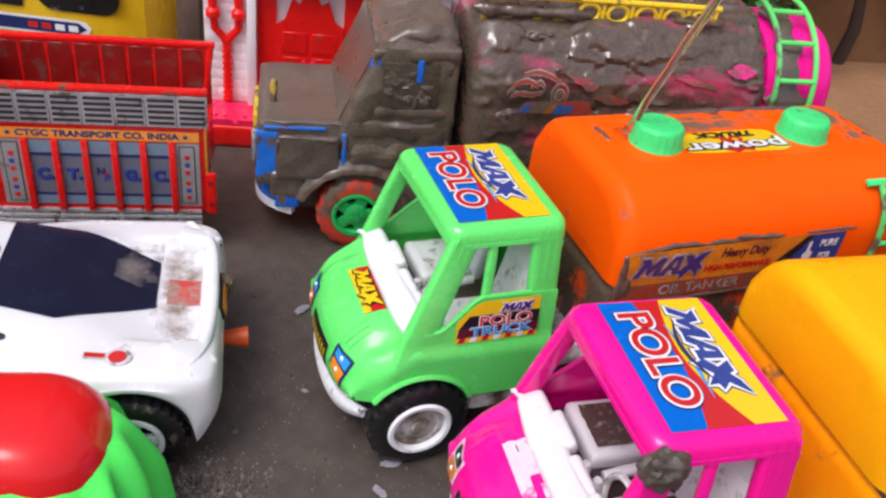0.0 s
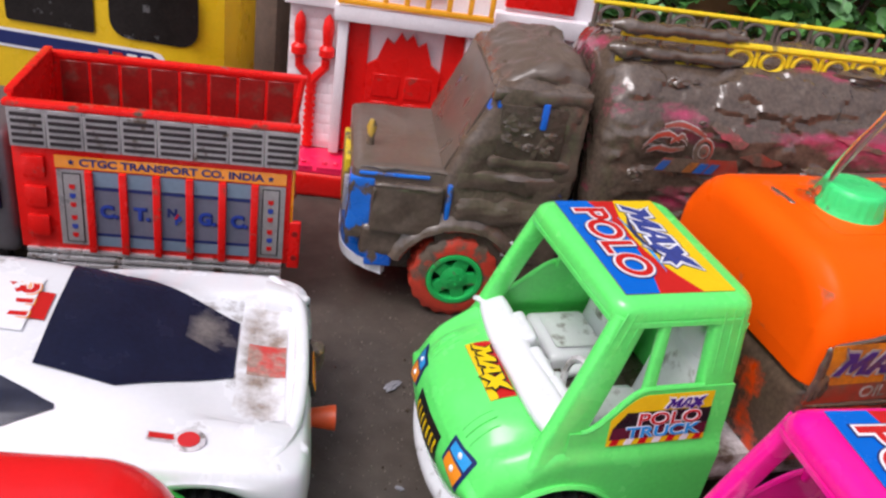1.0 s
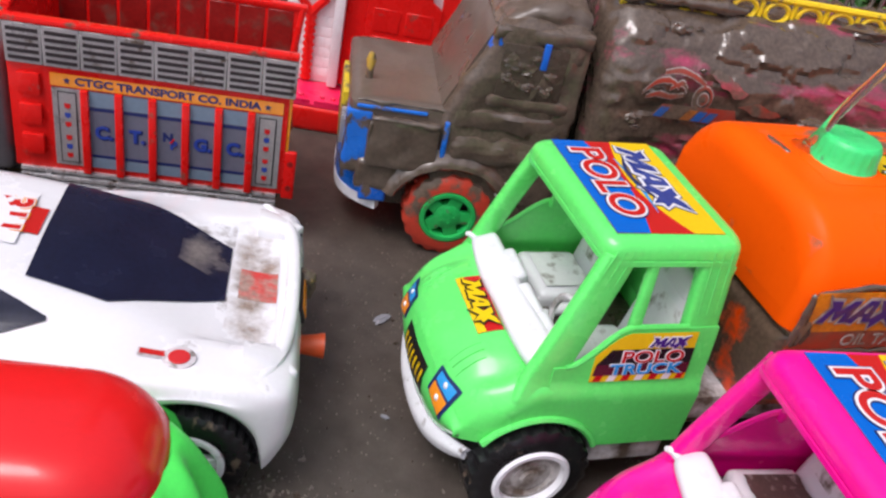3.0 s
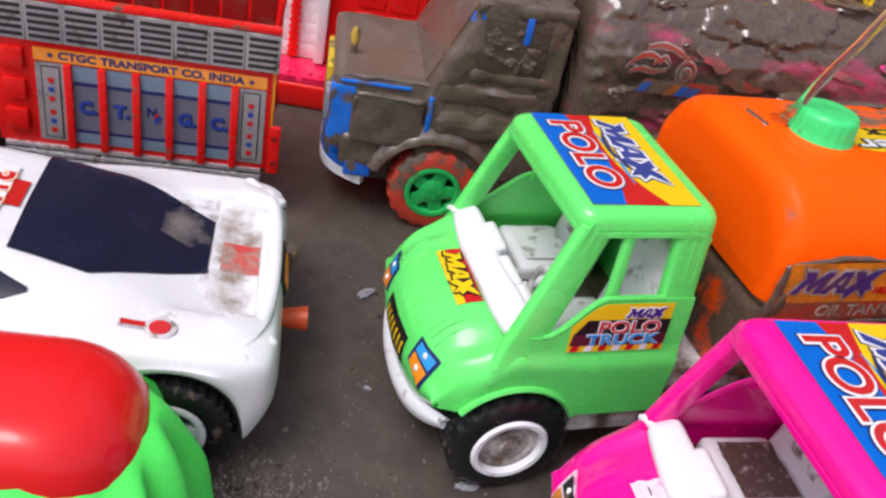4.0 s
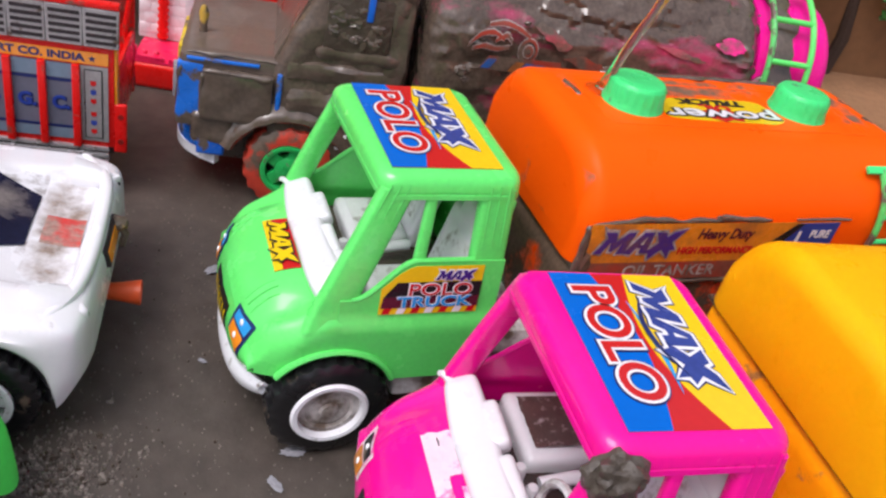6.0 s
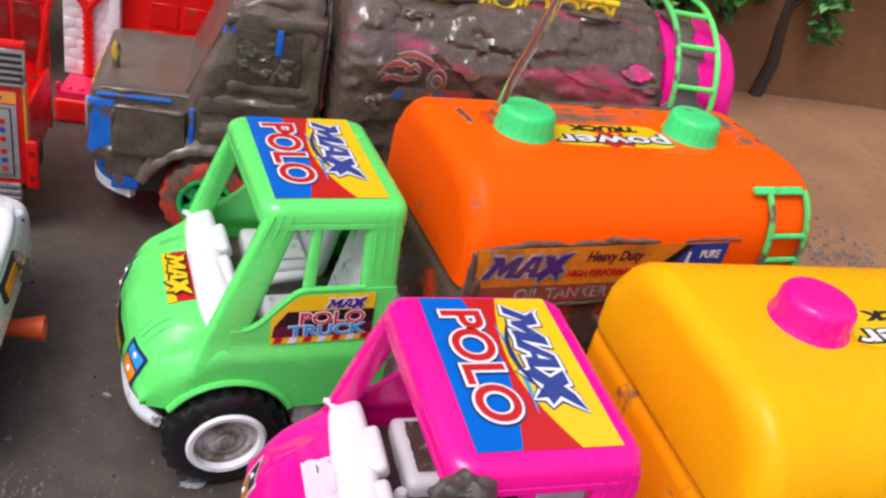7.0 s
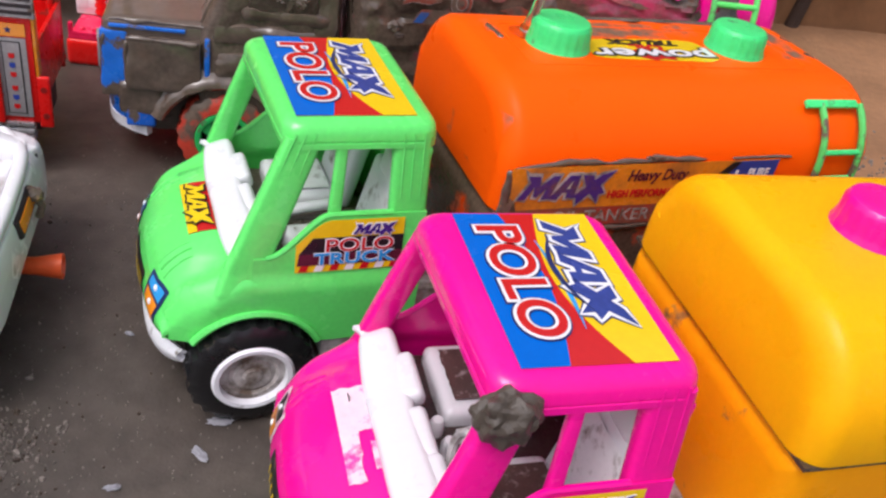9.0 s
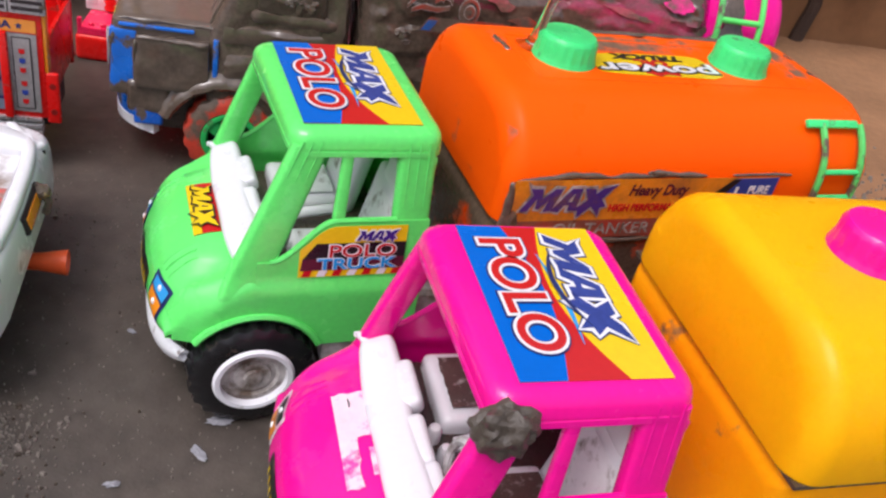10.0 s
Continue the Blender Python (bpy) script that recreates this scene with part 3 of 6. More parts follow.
def cab(t, shell, r0, r1):
    # bonnet and wings in one shell
    def hood(u, v):
        x = NX + (-0.011 - NX) * u
        a = math.pi * (v - 0.115 * math.sin(2 * math.pi * v))
        c, s = math.cos(a), max(0.0, math.sin(a))
        hw = HW * (0.88 + 0.12 * smooth(-0.044, -0.024, x))
        square = 0.36 - 0.12 * smooth(-0.030, -0.014, x)
        y = -hw * math.copysign(abs(c) ** square, c)
        k = abs(y) / hw
        top = 0.0602 - 0.0150 * ((-0.011 - x) / (-0.011 - NX)) ** 4.0
        top -= 0.0058 * smooth(0.52, 0.80, k) * (1 - 0.4 * smooth(-0.026, NX, x)) * (1 - 0.85 * smooth(-0.026, -0.013, x))
        # rounded wing humps beside the bonnet
        top += 0.0030 * math.exp(-((k - 0.86) / 0.10) ** 2) * smooth(-0.010, -0.018, x) * smooth(NX - 0.002, -0.030, x)
        zb = under(x)
        z = zb + (top - zb) * s ** square
        bulge = 0.0048 * (1 - k ** 2) * smooth(-0.016, NX, x)
        return Vector((x - bulge, YC + y, z))

    bm = bmesh.new()
    sheet(bm, hood, 40, 44)
    # front of the nose
    def nose(u, v):
        e = hood(0.0, 0.035 + 0.93 * v)
        low = 0.0225 + (under(NX) - 0.0225) * min(1.0, abs(e.y - YC) / (0.88 * HW)) ** 3
        return Vector((e.x - 0.0024 * math.sin(math.pi * u) + 0.0006 * u, e.y, e.z + (low - e.z) * u))
    sheet(bm, nose, 8, 44)
    bmesh.ops.remove_doubles(bm, verts=bm.verts, dist=0.0002)
    body = part("body", bm, shell, t)

    # doors and sides below the windows, back panel
    for s, nm in ((-1, "door"), (1, "door")):
        bm = bmesh.new()
        def side(u, v):
            x = -0.0125 + 0.0555 * u
            z = under(x) + (belt(x) - under(x)) * v
            return Vector((x, YC + s * side_y(z), z))
        sheet(bm, side, 40, 22)
        thicken(bm, 0.0014)
        part(nm, bm, shell, t)
        bm = bmesh.new()
        tube(bm, [(-0.0085 + 0.0400 * i / 24, YC + s * (side_y(belt(-0.0085 + 0.0400 * i / 24)) - 0.0006), belt(-0.0085 + 0.0400 * i / 24)) for i in range(25)], 0.0010, 6)
        part("window_bead", bm, shell, t)
        bm = bmesh.new()
        pts = []
        for i in range(25):
            a = math.pi * (0.20 + 0.66 * i / 24)
            pts.append((XA - RA * math.cos(a), YC + s * (HW + 0.0003), ZA + RA * math.sin(a) + 0.0006))
        tube(bm, pts, 0.0013, 6)
        part("wheel_arch", bm, shell, t)
        # pillars: front, middle, back
        def pillar(lo, hi, wl, wh, th, n=7):
            bm = bmesh.new()
            rings = []
            for i in range(n):
                f = i / (n - 1)
                cx, cz = lo[0] + (hi[0] - lo[0]) * f, lo[1] + (hi[1] - lo[1]) * f
                ww = wl + (wh - wl) * f
                yy = YC + s * (side_y(cz) - th / 2 - 0.0004)
                rings.append([Vector((cx + a, yy + b, cz)) for a, b in rrect(ww, th, th * 0.35, 3)])
            skin(bm, rings)
            post = part("pillar", bm, shell, t)
            for k in (-1, 0, 1):
                if wl > 0.008:
                    bm = bmesh.new()
                    tube(bm, [(lo[0] + (hi[0] - lo[0]) * 0.14 + k * wl * 0.26, YC + s * (side_y(lo[1] + 0.0075) - 0.0006), lo[1] + 0.0075), (hi[0] + k * wh * 0.26, YC + s * (side_y(hi[1] + 0.0015) - 0.0003), hi[1] + 0.0015)], 0.00042, 6)
                    part("rib", bm, shell, post)
        pillar((-0.0172 + 0.0012 * (s > 0), 0.0528), (r0 + 0.0090 - 0.0030 * (s > 0), 0.1035), 0.0138 if s < 0 else 0.0090, 0.0115 if s < 0 else 0.0085, 0.0050, 16)
        pillar((0.0125, 0.077), (0.0140, 0.1035), 0.0042, 0.0036, 0.0030)
        pillar((0.0370, 0.076), (0.0365, 0.1035), 0.0125, 0.0125, 0.0050)
    bm = bmesh.new()
    box(bm, (0.0415, YC - 0.0410, 0.031), (0.0430, YC + 0.0410, 0.0575), 0.0006)
    box(bm, (0.0415, YC - 0.0335, 0.0565), (0.0430, YC + 0.0335, 0.100), 0.0006)
    part("back_panel", bm, shell, t)
    # roof
    bm = bmesh.new()
    rings = []
    # sides flush with the pillars, then a rounded shoulder; the front edge runs slightly askew
    for z, g in ((0.1004, 0.0), (0.1020, 0.0), (0.1022, 0.0003), (0.1026, 0.0003), (0.1028, 0.0), (0.1050, 0.0001), (0.1062, 0.0004), (0.1072, 0.0010), (0.1079, 0.0018), (0.1084, 0.0029), (0.1086, 0.0042)):
        half = side_y(z) - 0.0001 - g
        ring = []
        for p, q in rrect(r1 - r0 - 2 * g, 2 * half, 0.0060, 5):
            ring.append(Vector(((r0 + r1) / 2 + p + (0.0024 * (0.5 - 0.5 * q / half) if p < 0 else 0.0), YC + q, z)))
        rings.append(ring)
    skin(bm, rings)
    part("roof", bm, shell, t)
    # white dashboard bar along the foot of the open windscreen
    bm = bmesh.new()
    mm = Matrix.Translation((-0.0132, YC, 0.0630)) @ Matrix.Rotation(radians(-20), 4, "Y")
    rings = []
    for i in range(29):
        f = i / 28
        y = -0.0350 + 0.070 * f
        e = min(f, 1 - f) * 0.070
        k = math.sqrt(max(0.02, 1 - (1 - min(1.0, e / 0.0045)) ** 2))
        wide = 0.0122 * (1 - 0.10 * abs(2 * f - 1) ** 3) + 0.0006 * math.sin(11 * f)
        rings.append([mm @ Vector((0.0001 - 0.0014 * (1 - (2 * f - 1) ** 2) + p * (0.55 + 0.45 * k), y, q * k + 0.0005 * math.sin(7 * f))) for p, q in rrect(wide, 0.0064, 0.0027, 5)])
    skin(bm, rings)
    for e in (-1, 1):
        tube(bm, [mm @ Vector((-0.0030, e * 0.0330, 0.0010)), mm @ Vector((-0.0036, e * 0.0358, 0.0010)), mm @ Vector((-0.0048, e * 0.0372, 0.0016)), mm @ Vector((-0.0056, e * 0.0370, 0.0022))], 0.0014, 7, 0.0009)
    dash = part("dashboard", bm, "white_clean", t, "white plastic dashboard bar")
    for y, q in ((-0.022, 0.0082), (-0.006, 0.0074), (0.014, 0.0084)):
        bm = bmesh.new()
        box(bm, (0.000, y - 0.0085, -0.0036), (q, y + 0.0085, 0.0027), 0.0026, 4, mm)
        part("dashboard_lobe", bm, "white_clean", dash)
    # muddy floor, seats, gear knobs
    bm = bmesh.new()
    def floor(u, v):
        x, y = -0.010 + 0.051 * u, YC - 0.0375 + 0.075 * v
        return Vector((x, y, 0.0505 + 0.0010 * noise.noise(Vector((x, y, 0)) * 90)))
    sheet(bm, floor, 20, 26)
    thicken(bm, 0.004)
    part("cab_floor", bm, "mud_floor" if shell == "pink" else "mud_dark", t, "mud-filled cab floor")
    film = "seat_mud" if shell == "pink" else "mud_trace"
    for y in (-0.0222, 0.0222):
        bm = bmesh.new()
        box(bm, (0.0025, YC + y - 0.0142, 0.046), (0.0265, YC + y + 0.0142, 0.0565), 0.003, 3)
        mm = Matrix.Translation((0.0290, YC + y, 0.050)) @ Matrix.Rotation(radians(12), 4, "Y")
        box(bm, (-0.0032, -0.0142, 0.0), (0.0032, 0.0142, 0.0350), 0.0030, 4, mm)
        box(bm, (-0.0036, -0.0080, 0.0320), (0.0030, 0.0080, 0.0420), 0.0026, 4, mm)
        seat = part("seat", bm, "white_clean", t, "white seat with mud in its hollows")
        bm = bmesh.new()
        def hollow(u, v):
            x, q = 0.0060 + 0.0185 * u, -0.0102 + 0.0204 * v
            e = min(u, 1 - u, v, 1 - v)
            return Vector((x + 0.0006 * noise.noise(Vector((v * 9, u * 5, y * 99))), YC + y + q, 0.0574 - 0.0004 * smooth(0, 0.1, e)))
        sheet(bm, hollow, 14, 14)
        part("cushion_mud", bm, film, seat)
        bm = bmesh.new()
        sheet(bm, lambda u, v: mm @ Vector((-0.0036 + 0.0002 * math.sin(9 * u), -0.0105 + 0.021 * u, 0.010 + 0.020 * v)), 8, 8)
        part("back_mud", bm, "mud_trace", seat)
    for k, (x, y) in enumerate(((0.000, 0.0065), (0.0015, -0.0010), (-0.0005, -0.0095))):
        bm = bmesh.new()
        lathe(bm, [(0.0022, 0.048), (0.0022, 0.0545), (0.0015, 0.0560), (0, 0.0564)], 14, Matrix.Translation((x, YC + y, 0)))
        part("gear_knob", bm, "white_clean", t)
    bm = bmesh.new()
    tube(bm, [(0.0045, YC + 0.0010, 0.0545), (0.012, YC + 0.0012, 0.0560), (0.024, YC + 0.0012, 0.0575)], 0.0021, 10)
    part("hand_lever", bm, "white_clean", t)
    bm = bmesh.new()
    rim = [(0.0015 * math.cos(a) - 0.0015, YC - 0.019 + 0.009 * math.sin(a), 0.066 + 0.009 * math.cos(a)) for a in [2 * math.pi * i / 20 for i in range(21)]]
    tube(bm, rim, 0.0012, 6)
    tube(bm, [(-0.0075, YC - 0.019, 0.060), (-0.0015, YC - 0.019, 0.066)], 0.0013, 6)
    part("steering_wheel", bm, "white_mud", t)
    # bumper
    bm = bmesh.new()
    def bump(u, v):
        y = -0.0385 + 0.077 * u
        k = abs(y) / 0.0385
        x = -0.0418 + 0.0080 * k ** 2.4 - 0.0014 * math.cos(math.pi * (v - 0.5) * 1.2)
        return Vector((x, YC + y, 0.0108 + 0.0110 * v * (1 - 0.50 * k ** 3) + 0.0135 * k ** 2.2))
    sheet(bm, bump, 26, 5)
    thicken(bm, 0.0022)
    part("bumper", bm, "white", t, "white plastic front bumper")
    # fine ribs on the front of the bonnet
    for y0 in (-0.0245, -0.0215, -0.0185, 0.0185, 0.0215, 0.0245):
        bm = bmesh.new()
        pts = []
        for i in range(9):
            u = 0.10 + 0.30 * i / 8
            best = min((hood(u, 0.12 + 0.76 * j / 160) for j in range(161)), key=lambda p: abs(p.y - YC - y0))
            pts.append(Vector((best.x, YC + y0, best.z - 0.0002)))
        tube(bm, pts, 0.00042, 6)
        part("bonnet_rib", bm, shell, t)
    return body


def roof_print(t):
    """Blue, red and yellow sticker with a word and a jagged emblem; it reads across the roof."""
    m = plane_at((0.0, 0.0565, 0.1086), (0, -1, 0), (1, 0, 0))
    W, L, n = 0.0572, 0.0378, 18
    base = flat("roof_sticker", rect(0, 0, W, L), m, 0.0001, "p_red", t, "blue, red and yellow roof sticker")
    edge = [(W * i / n, L * (0.33 + 0.12 * math.sin(math.pi * i / n) - 0.03 * i / n)) for i in range(n + 1)]
    flat("blue_field", [(0, 0), (W, 0)] + edge[::-1], m, 0.00026, "p_blue", base)
    edge = [(W * i / n, L * (0.60 - 0.13 * math.sin(math.pi * i / n) ** 1.0 + 0.11 * (i / n) ** 3)) for i in range(n + 1)]
    flat("yellow_field", edge + [(W, L), (0, L)], m, 0.00026, "p_yellow", base)
    sw = [(0.012 + 0.034 * i / n, L * (0.50 + 0.02 * i / n) + 0.0018 * math.sin(math.pi * i / n)) for i in range(n + 1)]
    flat("swoosh", [(x, y - 0.0013 * math.sin(math.pi * i / n) - 0.0001) for i, (x, y) in enumerate(sw)] + sw[::-1], m, 0.0004, "p_sky", base)
    mm = m @ Matrix.Translation((0.0272, 0.0094, 0))
    for k, (g, c) in enumerate(((0.00150, "navy"), (0.00105, "p_white"), (0.00030, "p_red"))):
        words("POLO", 0.0158, mm, 0.00055 + 0.0002 * k, c, base, grow=g, width=1.04)
    jagged(m, 0.0058, 0.0230, 0.0370, 0.0086, 0.00066, "p_navyblue", base, outline="navy")
    return base


def door_print(t):
    # leans with the door
    lean = math.atan2(side_y(0.060) - side_y(0.078), 0.018)
    m = Matrix.Translation((0.0046, YC - side_y(0.060) - 0.0003, 0.060)) @ Matrix.Rotation(-lean, 4, "X") @ Matrix.Rotation(radians(90), 4, "X")
    def top(x):
        return belt(x + 0.0046) - 0.060 - 0.0012
    xs = [-0.004 + 0.035 * i / 16 for i in range(17)]
    base = flat("door_sticker", [(-0.004, -0.0005), (0.031, -0.0005)] + [(x, max(0.0004, top(x))) for x in xs[::-1]], m, 0.0002, "p_yellow", t, "yellow, black and red door sticker")
    flat("black_band", [(-0.0030, 0.0062), (0.031, 0.0062), (0.031, 0.0118), (0.0012, 0.0118)], m, 0.0004, "black", base)
    flat("red_band", [(-0.0035, 0.0020), (0.031, 0.0020), (0.031, 0.0062), (-0.0030, 0.0062)], m, 0.0004, "p_maroon", base)
    for i in range(7):
        x = -0.003 + 0.005 * i
        flat("stripe", [(x, -0.0003), (x + 0.0026, -0.0003), (x + 0.0034, 0.0019), (x + 0.0008, 0.0019)], m, 0.0004, "p_white" if i % 2 else "p_red", base)
    mm = m @ Matrix.Translation((0.0165, 0.0088, 0))
    words("POLO", 0.0064, mm, 0.0006, "p_white", base, grow=0.00034, width=1.36)
    words("POLO", 0.0064, mm, 0.0008, "p_red", base, grow=0.00004, width=1.36)
    mm = m @ Matrix.Translation((0.0150, 0.0041, 0))
    words("TRUCK", 0.0056, mm, 0.0006, "p_white", base, grow=0.0003, width=1.42)
    words("TRUCK", 0.0056, mm, 0.0008, "p_sky", base, grow=0.00014, width=1.42)
    jagged(m, 0.0145, 0.0128, 0.0125, 0.0034, 0.0006, "p_purple", base)


def nose_prints(t, shell_body, torn):
    """Stickers pressed on the rounded bonnet and nose."""
    bpy.context.view_layer.update()

    def cast(o, d, lift):
        hit, p, n, _ = shell_body.ray_cast(Vector(o), Vector(d))
        return p - Vector(d) * lift if hit else Vector(o) + Vector(d) * 0.03

    def strip(name, x0, x1, y0, y1, material, lift, parent, label="", wob=0.0):
        bm = bmesh.new()
        def at(a, b):
            x, y = x0 + (x1 - x0) * a, y0 + (y1 - y0) * b
            if wob:
                x += wob * noise.noise(Vector((b * 6, a * 3, 1.3)))
                y += wob * noise.noise(Vector((a * 7, b * 4, 5.3)))
            return cast((x, YC + y, 0.09), (0, 0, -1), lift)
        sheet(bm, at, 10, 12)
        return part(name, bm, material, parent, label)
    if torn:
        # what is left of a torn label: a front band, one corner and a flake
        bm = bmesh.new()
        for x0, x1, y0, y1 in ((-0.0285, -0.0240, -0.0150, 0.0170), (-0.0240, -0.0190, 0.0015, 0.0170), (-0.0212, -0.0188, -0.0125, -0.0030)):
            def bit(a, b):
                x, y = x0 + (x1 - x0) * a, y0 + (y1 - y0) * b
                x += 0.0010 * noise.noise(Vector((y * 300, x * 200, 1.3))) * (a > 0.5)
                y += 0.0012 * noise.noise(Vector((x * 400, y * 200, 5.3)))
                return cast((x, YC + y, 0.09), (0, 0, -1), 0.0003)
            sheet(bm, bit, 8, 14)
        bmesh.ops.remove_doubles(bm, verts=bm.verts, dist=0.0003)
        part("bonnet_sticker", bm, "p_pinkwhite", t, "torn white bonnet sticker")
    else:
        s = strip("bonnet_sticker", -0.0290, -0.0200, -0.0150, 0.0145, "p_red", 0.0003, t, "red and yellow bonnet sticker")
        strip("yellow_edge", -0.0290, -0.0262, -0.0150, 0.0145, "p_yellow", 0.0005, s)
        q0, q1 = cast((-0.0270, YC, 0.09), (0, 0, -1), 0), cast((-0.0205, YC, 0.09), (0, 0, -1), 0)
        m = plane_at((q0.x, YC + 0.0125, q0.z), (0, -1, 0.0), (q1.x - q0.x, 0, q1.z - q0.z))
        jagged(m, 0.001, -0.0002, 0.0225, 0.0058, 0.0009, "p_yellow", s, rim="black")
    # grille print across the nose
    def grille(a, b, lift=0.0003):
        y = -0.0125 + 0.025 * a
        return cast((-0.09, YC + y, 0.0420 - 0.0130 * b), (1, 0, 0), lift)
    bm = bmesh.new()
    sheet(bm, grille, 24, 6)
    g = part("grille_sticker", bm, "p_dark_mud" if torn else "black", t, "black and yellow grille sticker")
    for i in range(7):
        bm = bmesh.new()
        sheet(bm, lambda a, b: grille((i + 0.30 + 0.40 * a + 0.25 * b) / 7.4, 0.22 + 0.5 * b, 0.0006), 3, 3)
        part("print_bar", bm, "p_yellow", g)
    # headlamp stickers round the front corners
    for s in (-1, 1):
        def lamp(a, b, lift=0.0003):
            y = (0.0180 + 0.0145 * a) * (1 - b) + (0.0160 + 0.0125 * a) * b
            z = (0.0480 - 0.0006 * a) * (1 - b) + (0.0380 - 0.0045 * a) * b
            way = Vector((1.0, -0.5 * s, 0.0)).normalized()
            for drop in range(12):
                o = Vector((-0.040, YC + s * y, z - 0.0008 * drop)) - way * 0.05
                if shell_body.ray_cast(o, way)[0]:
                    break
            return cast(o, way, lift)
        bm = bmesh.new()
        sheet(bm, lamp, 10, 10)
        h = part("headlamp_sticker", bm, "p_pinkwhite" if torn else "navy", t, "torn headlamp sticker" if torn else "headlamp sticker with blue and orange lamps")
        for mt, v0, v1 in ((("p_dark_mud" if torn else "p_sky"), 0.08, 0.40), ("p_orange_mud" if torn else "p_orange", 0.47, 0.93)):
            bm = bmesh.new()
            sheet(bm, lambda a, b: lamp(0.12 + 0.76 * a, v0 + (v1 - v0) * b, 0.0006), 8, 6)
            part("lamp", bm, mt, h)
            bm = bmesh.new()
            blob(bm, lamp(0.5, (v0 + v1) / 2, 0.0003), (0.0008, 0.0012, 0.0014), 1.0, 2, 0.05)
            part("lamp_glint", bm, "p_white", h)


def tank(t, colour, base_mat, lid_mat, x0, x1, z1, zs, caps):
    yc, w = YC, 0.0930
    z0 = 0.044
    def shell(za, zb, inset, r, xa, xb):
        """A rounded trough or hood with filleted ends."""
        bm = bmesh.new()
        rings = []
        k = 7
        prof = [(0.0072 * (1 - math.sin(radians(90) * i / k)), 0.0072 * (1 - math.cos(radians(90) * i / k))) for i in range(k + 1)]
        h = zb - za
        def ring(x, g):
            out = []
            for a, b in rrect(w - 2 * inset - 2 * g, h, r, 7):
                out.append(Vector((x, yc + a, za + h / 2 + b - (g if b > 0 else 0))))
            return out
        for g, dx in ((p[0], p[1]) for p in prof):
            rings.append(ring(xa + dx, g))
        for i in range(1, 12):
            rings.append(ring(xa + 0.0072 + (xb - xa - 0.0144) * i / 12, 0.0))
        for p in reversed(prof):
            rings.append(ring(xb - p[1], p[0]))
        skin(bm, rings)
        return bm
    top = part("tank", shell(zs + 0.0003, z1, 0.0, (min(0.026, 0.9 * (z1 - zs)), 0.0009), x0, x1), colour, t)
    low = part("tank_base", shell(z0, zs - 0.0004, 0.0008, (0.0012, 0.010), x0, x1), base_mat, t)
    bm = bmesh.new()
    box(bm, (x0 + 0.0008, yc - w / 2 + 0.0006, zs - 0.0006), (x1 - 0.0008, yc + w / 2 - 0.0006, zs + 0.0006), 0.0)
    part("seam", bm, "mud_dark", t, "muddy seam round the tank")
    # filler caps
    for x in caps:
        bm = bmesh.new()
        c = Matrix.Translation((x, yc + 0.0005, z1 - 0.001))
        n = 80
        prof = [(0.0120, 0.0), (0.0119, 0.0008), (0.0112, 0.0018), (0.0106, 0.0040), (0.0104, 0.0082), (0.0101, 0.0092), (0.0095, 0.0099), (0.0085, 0.0101), (0.0045, 0.0102), (0, 0.0102)]
        rings = []
        for r, z in prof:
            rings.append([c @ Vector(((r + (0.00030 if (i % 4 < 2 and 0.0012 < z < 0.0085) else 0)) * math.cos(2 * math.pi * i / n), (r + (0.00030 if (i % 4 < 2 and 0.0012 < z < 0.0085) else 0)) * math.sin(2 * math.pi * i / n), z)) for i in range(n)])
        skin(bm, rings)
        part("filler_cap", bm, lid_mat, t, "round screw cap on the tank")
    return top


def rear_ladder(t, x0, yc, w, z0, z1, mts):
    """Two bent rails that lie over the tank's shoulder, with a step on top and rungs."""
    r = 0.026
    def bend(a):
        return yc - w / 2 + r - (r + 0.0024) * math.cos(a), z1 - r + (r + 0.0024) * math.sin(a)
    for x, mt in ((x0, mts[0]), (x0 + 0.018, mts[1])):
        pts = [(x, yc - w / 2 - 0.0024, z0 + (z1 - r - z0) * i / 4) for i in range(4)]
        pts += [(x, *bend(radians(52) * i / 12)) for i in range(13)]
        bm = bmesh.new()
        tube(bm, pts, 0.0013, 8)
        part("ladder_rail", bm, mt, t)
    for i in range(4):
        y, z = (yc - w / 2 - 0.0024, z0 + 0.008 + i * 0.0125) if i < 3 else bend(radians(16))
        bm = bmesh.new()
        tube(bm, [(x0, y, z), (x0 + 0.018, y, z)], 0.0011, 7)
        part("ladder_rung", bm, mts[2], t)
    y, z = bend(radians(52))
    bm = bmesh.new()
    box(bm, (x0 - 0.0075, -0.0016, -0.0008), (x0 + 0.0165, 0.0016, 0.0010), 0.0007, 2, Matrix.Translation((0, y, z)) @ Matrix.Rotation(radians(38), 4, "X"))
    part("ladder_step", bm, mts[2], t)


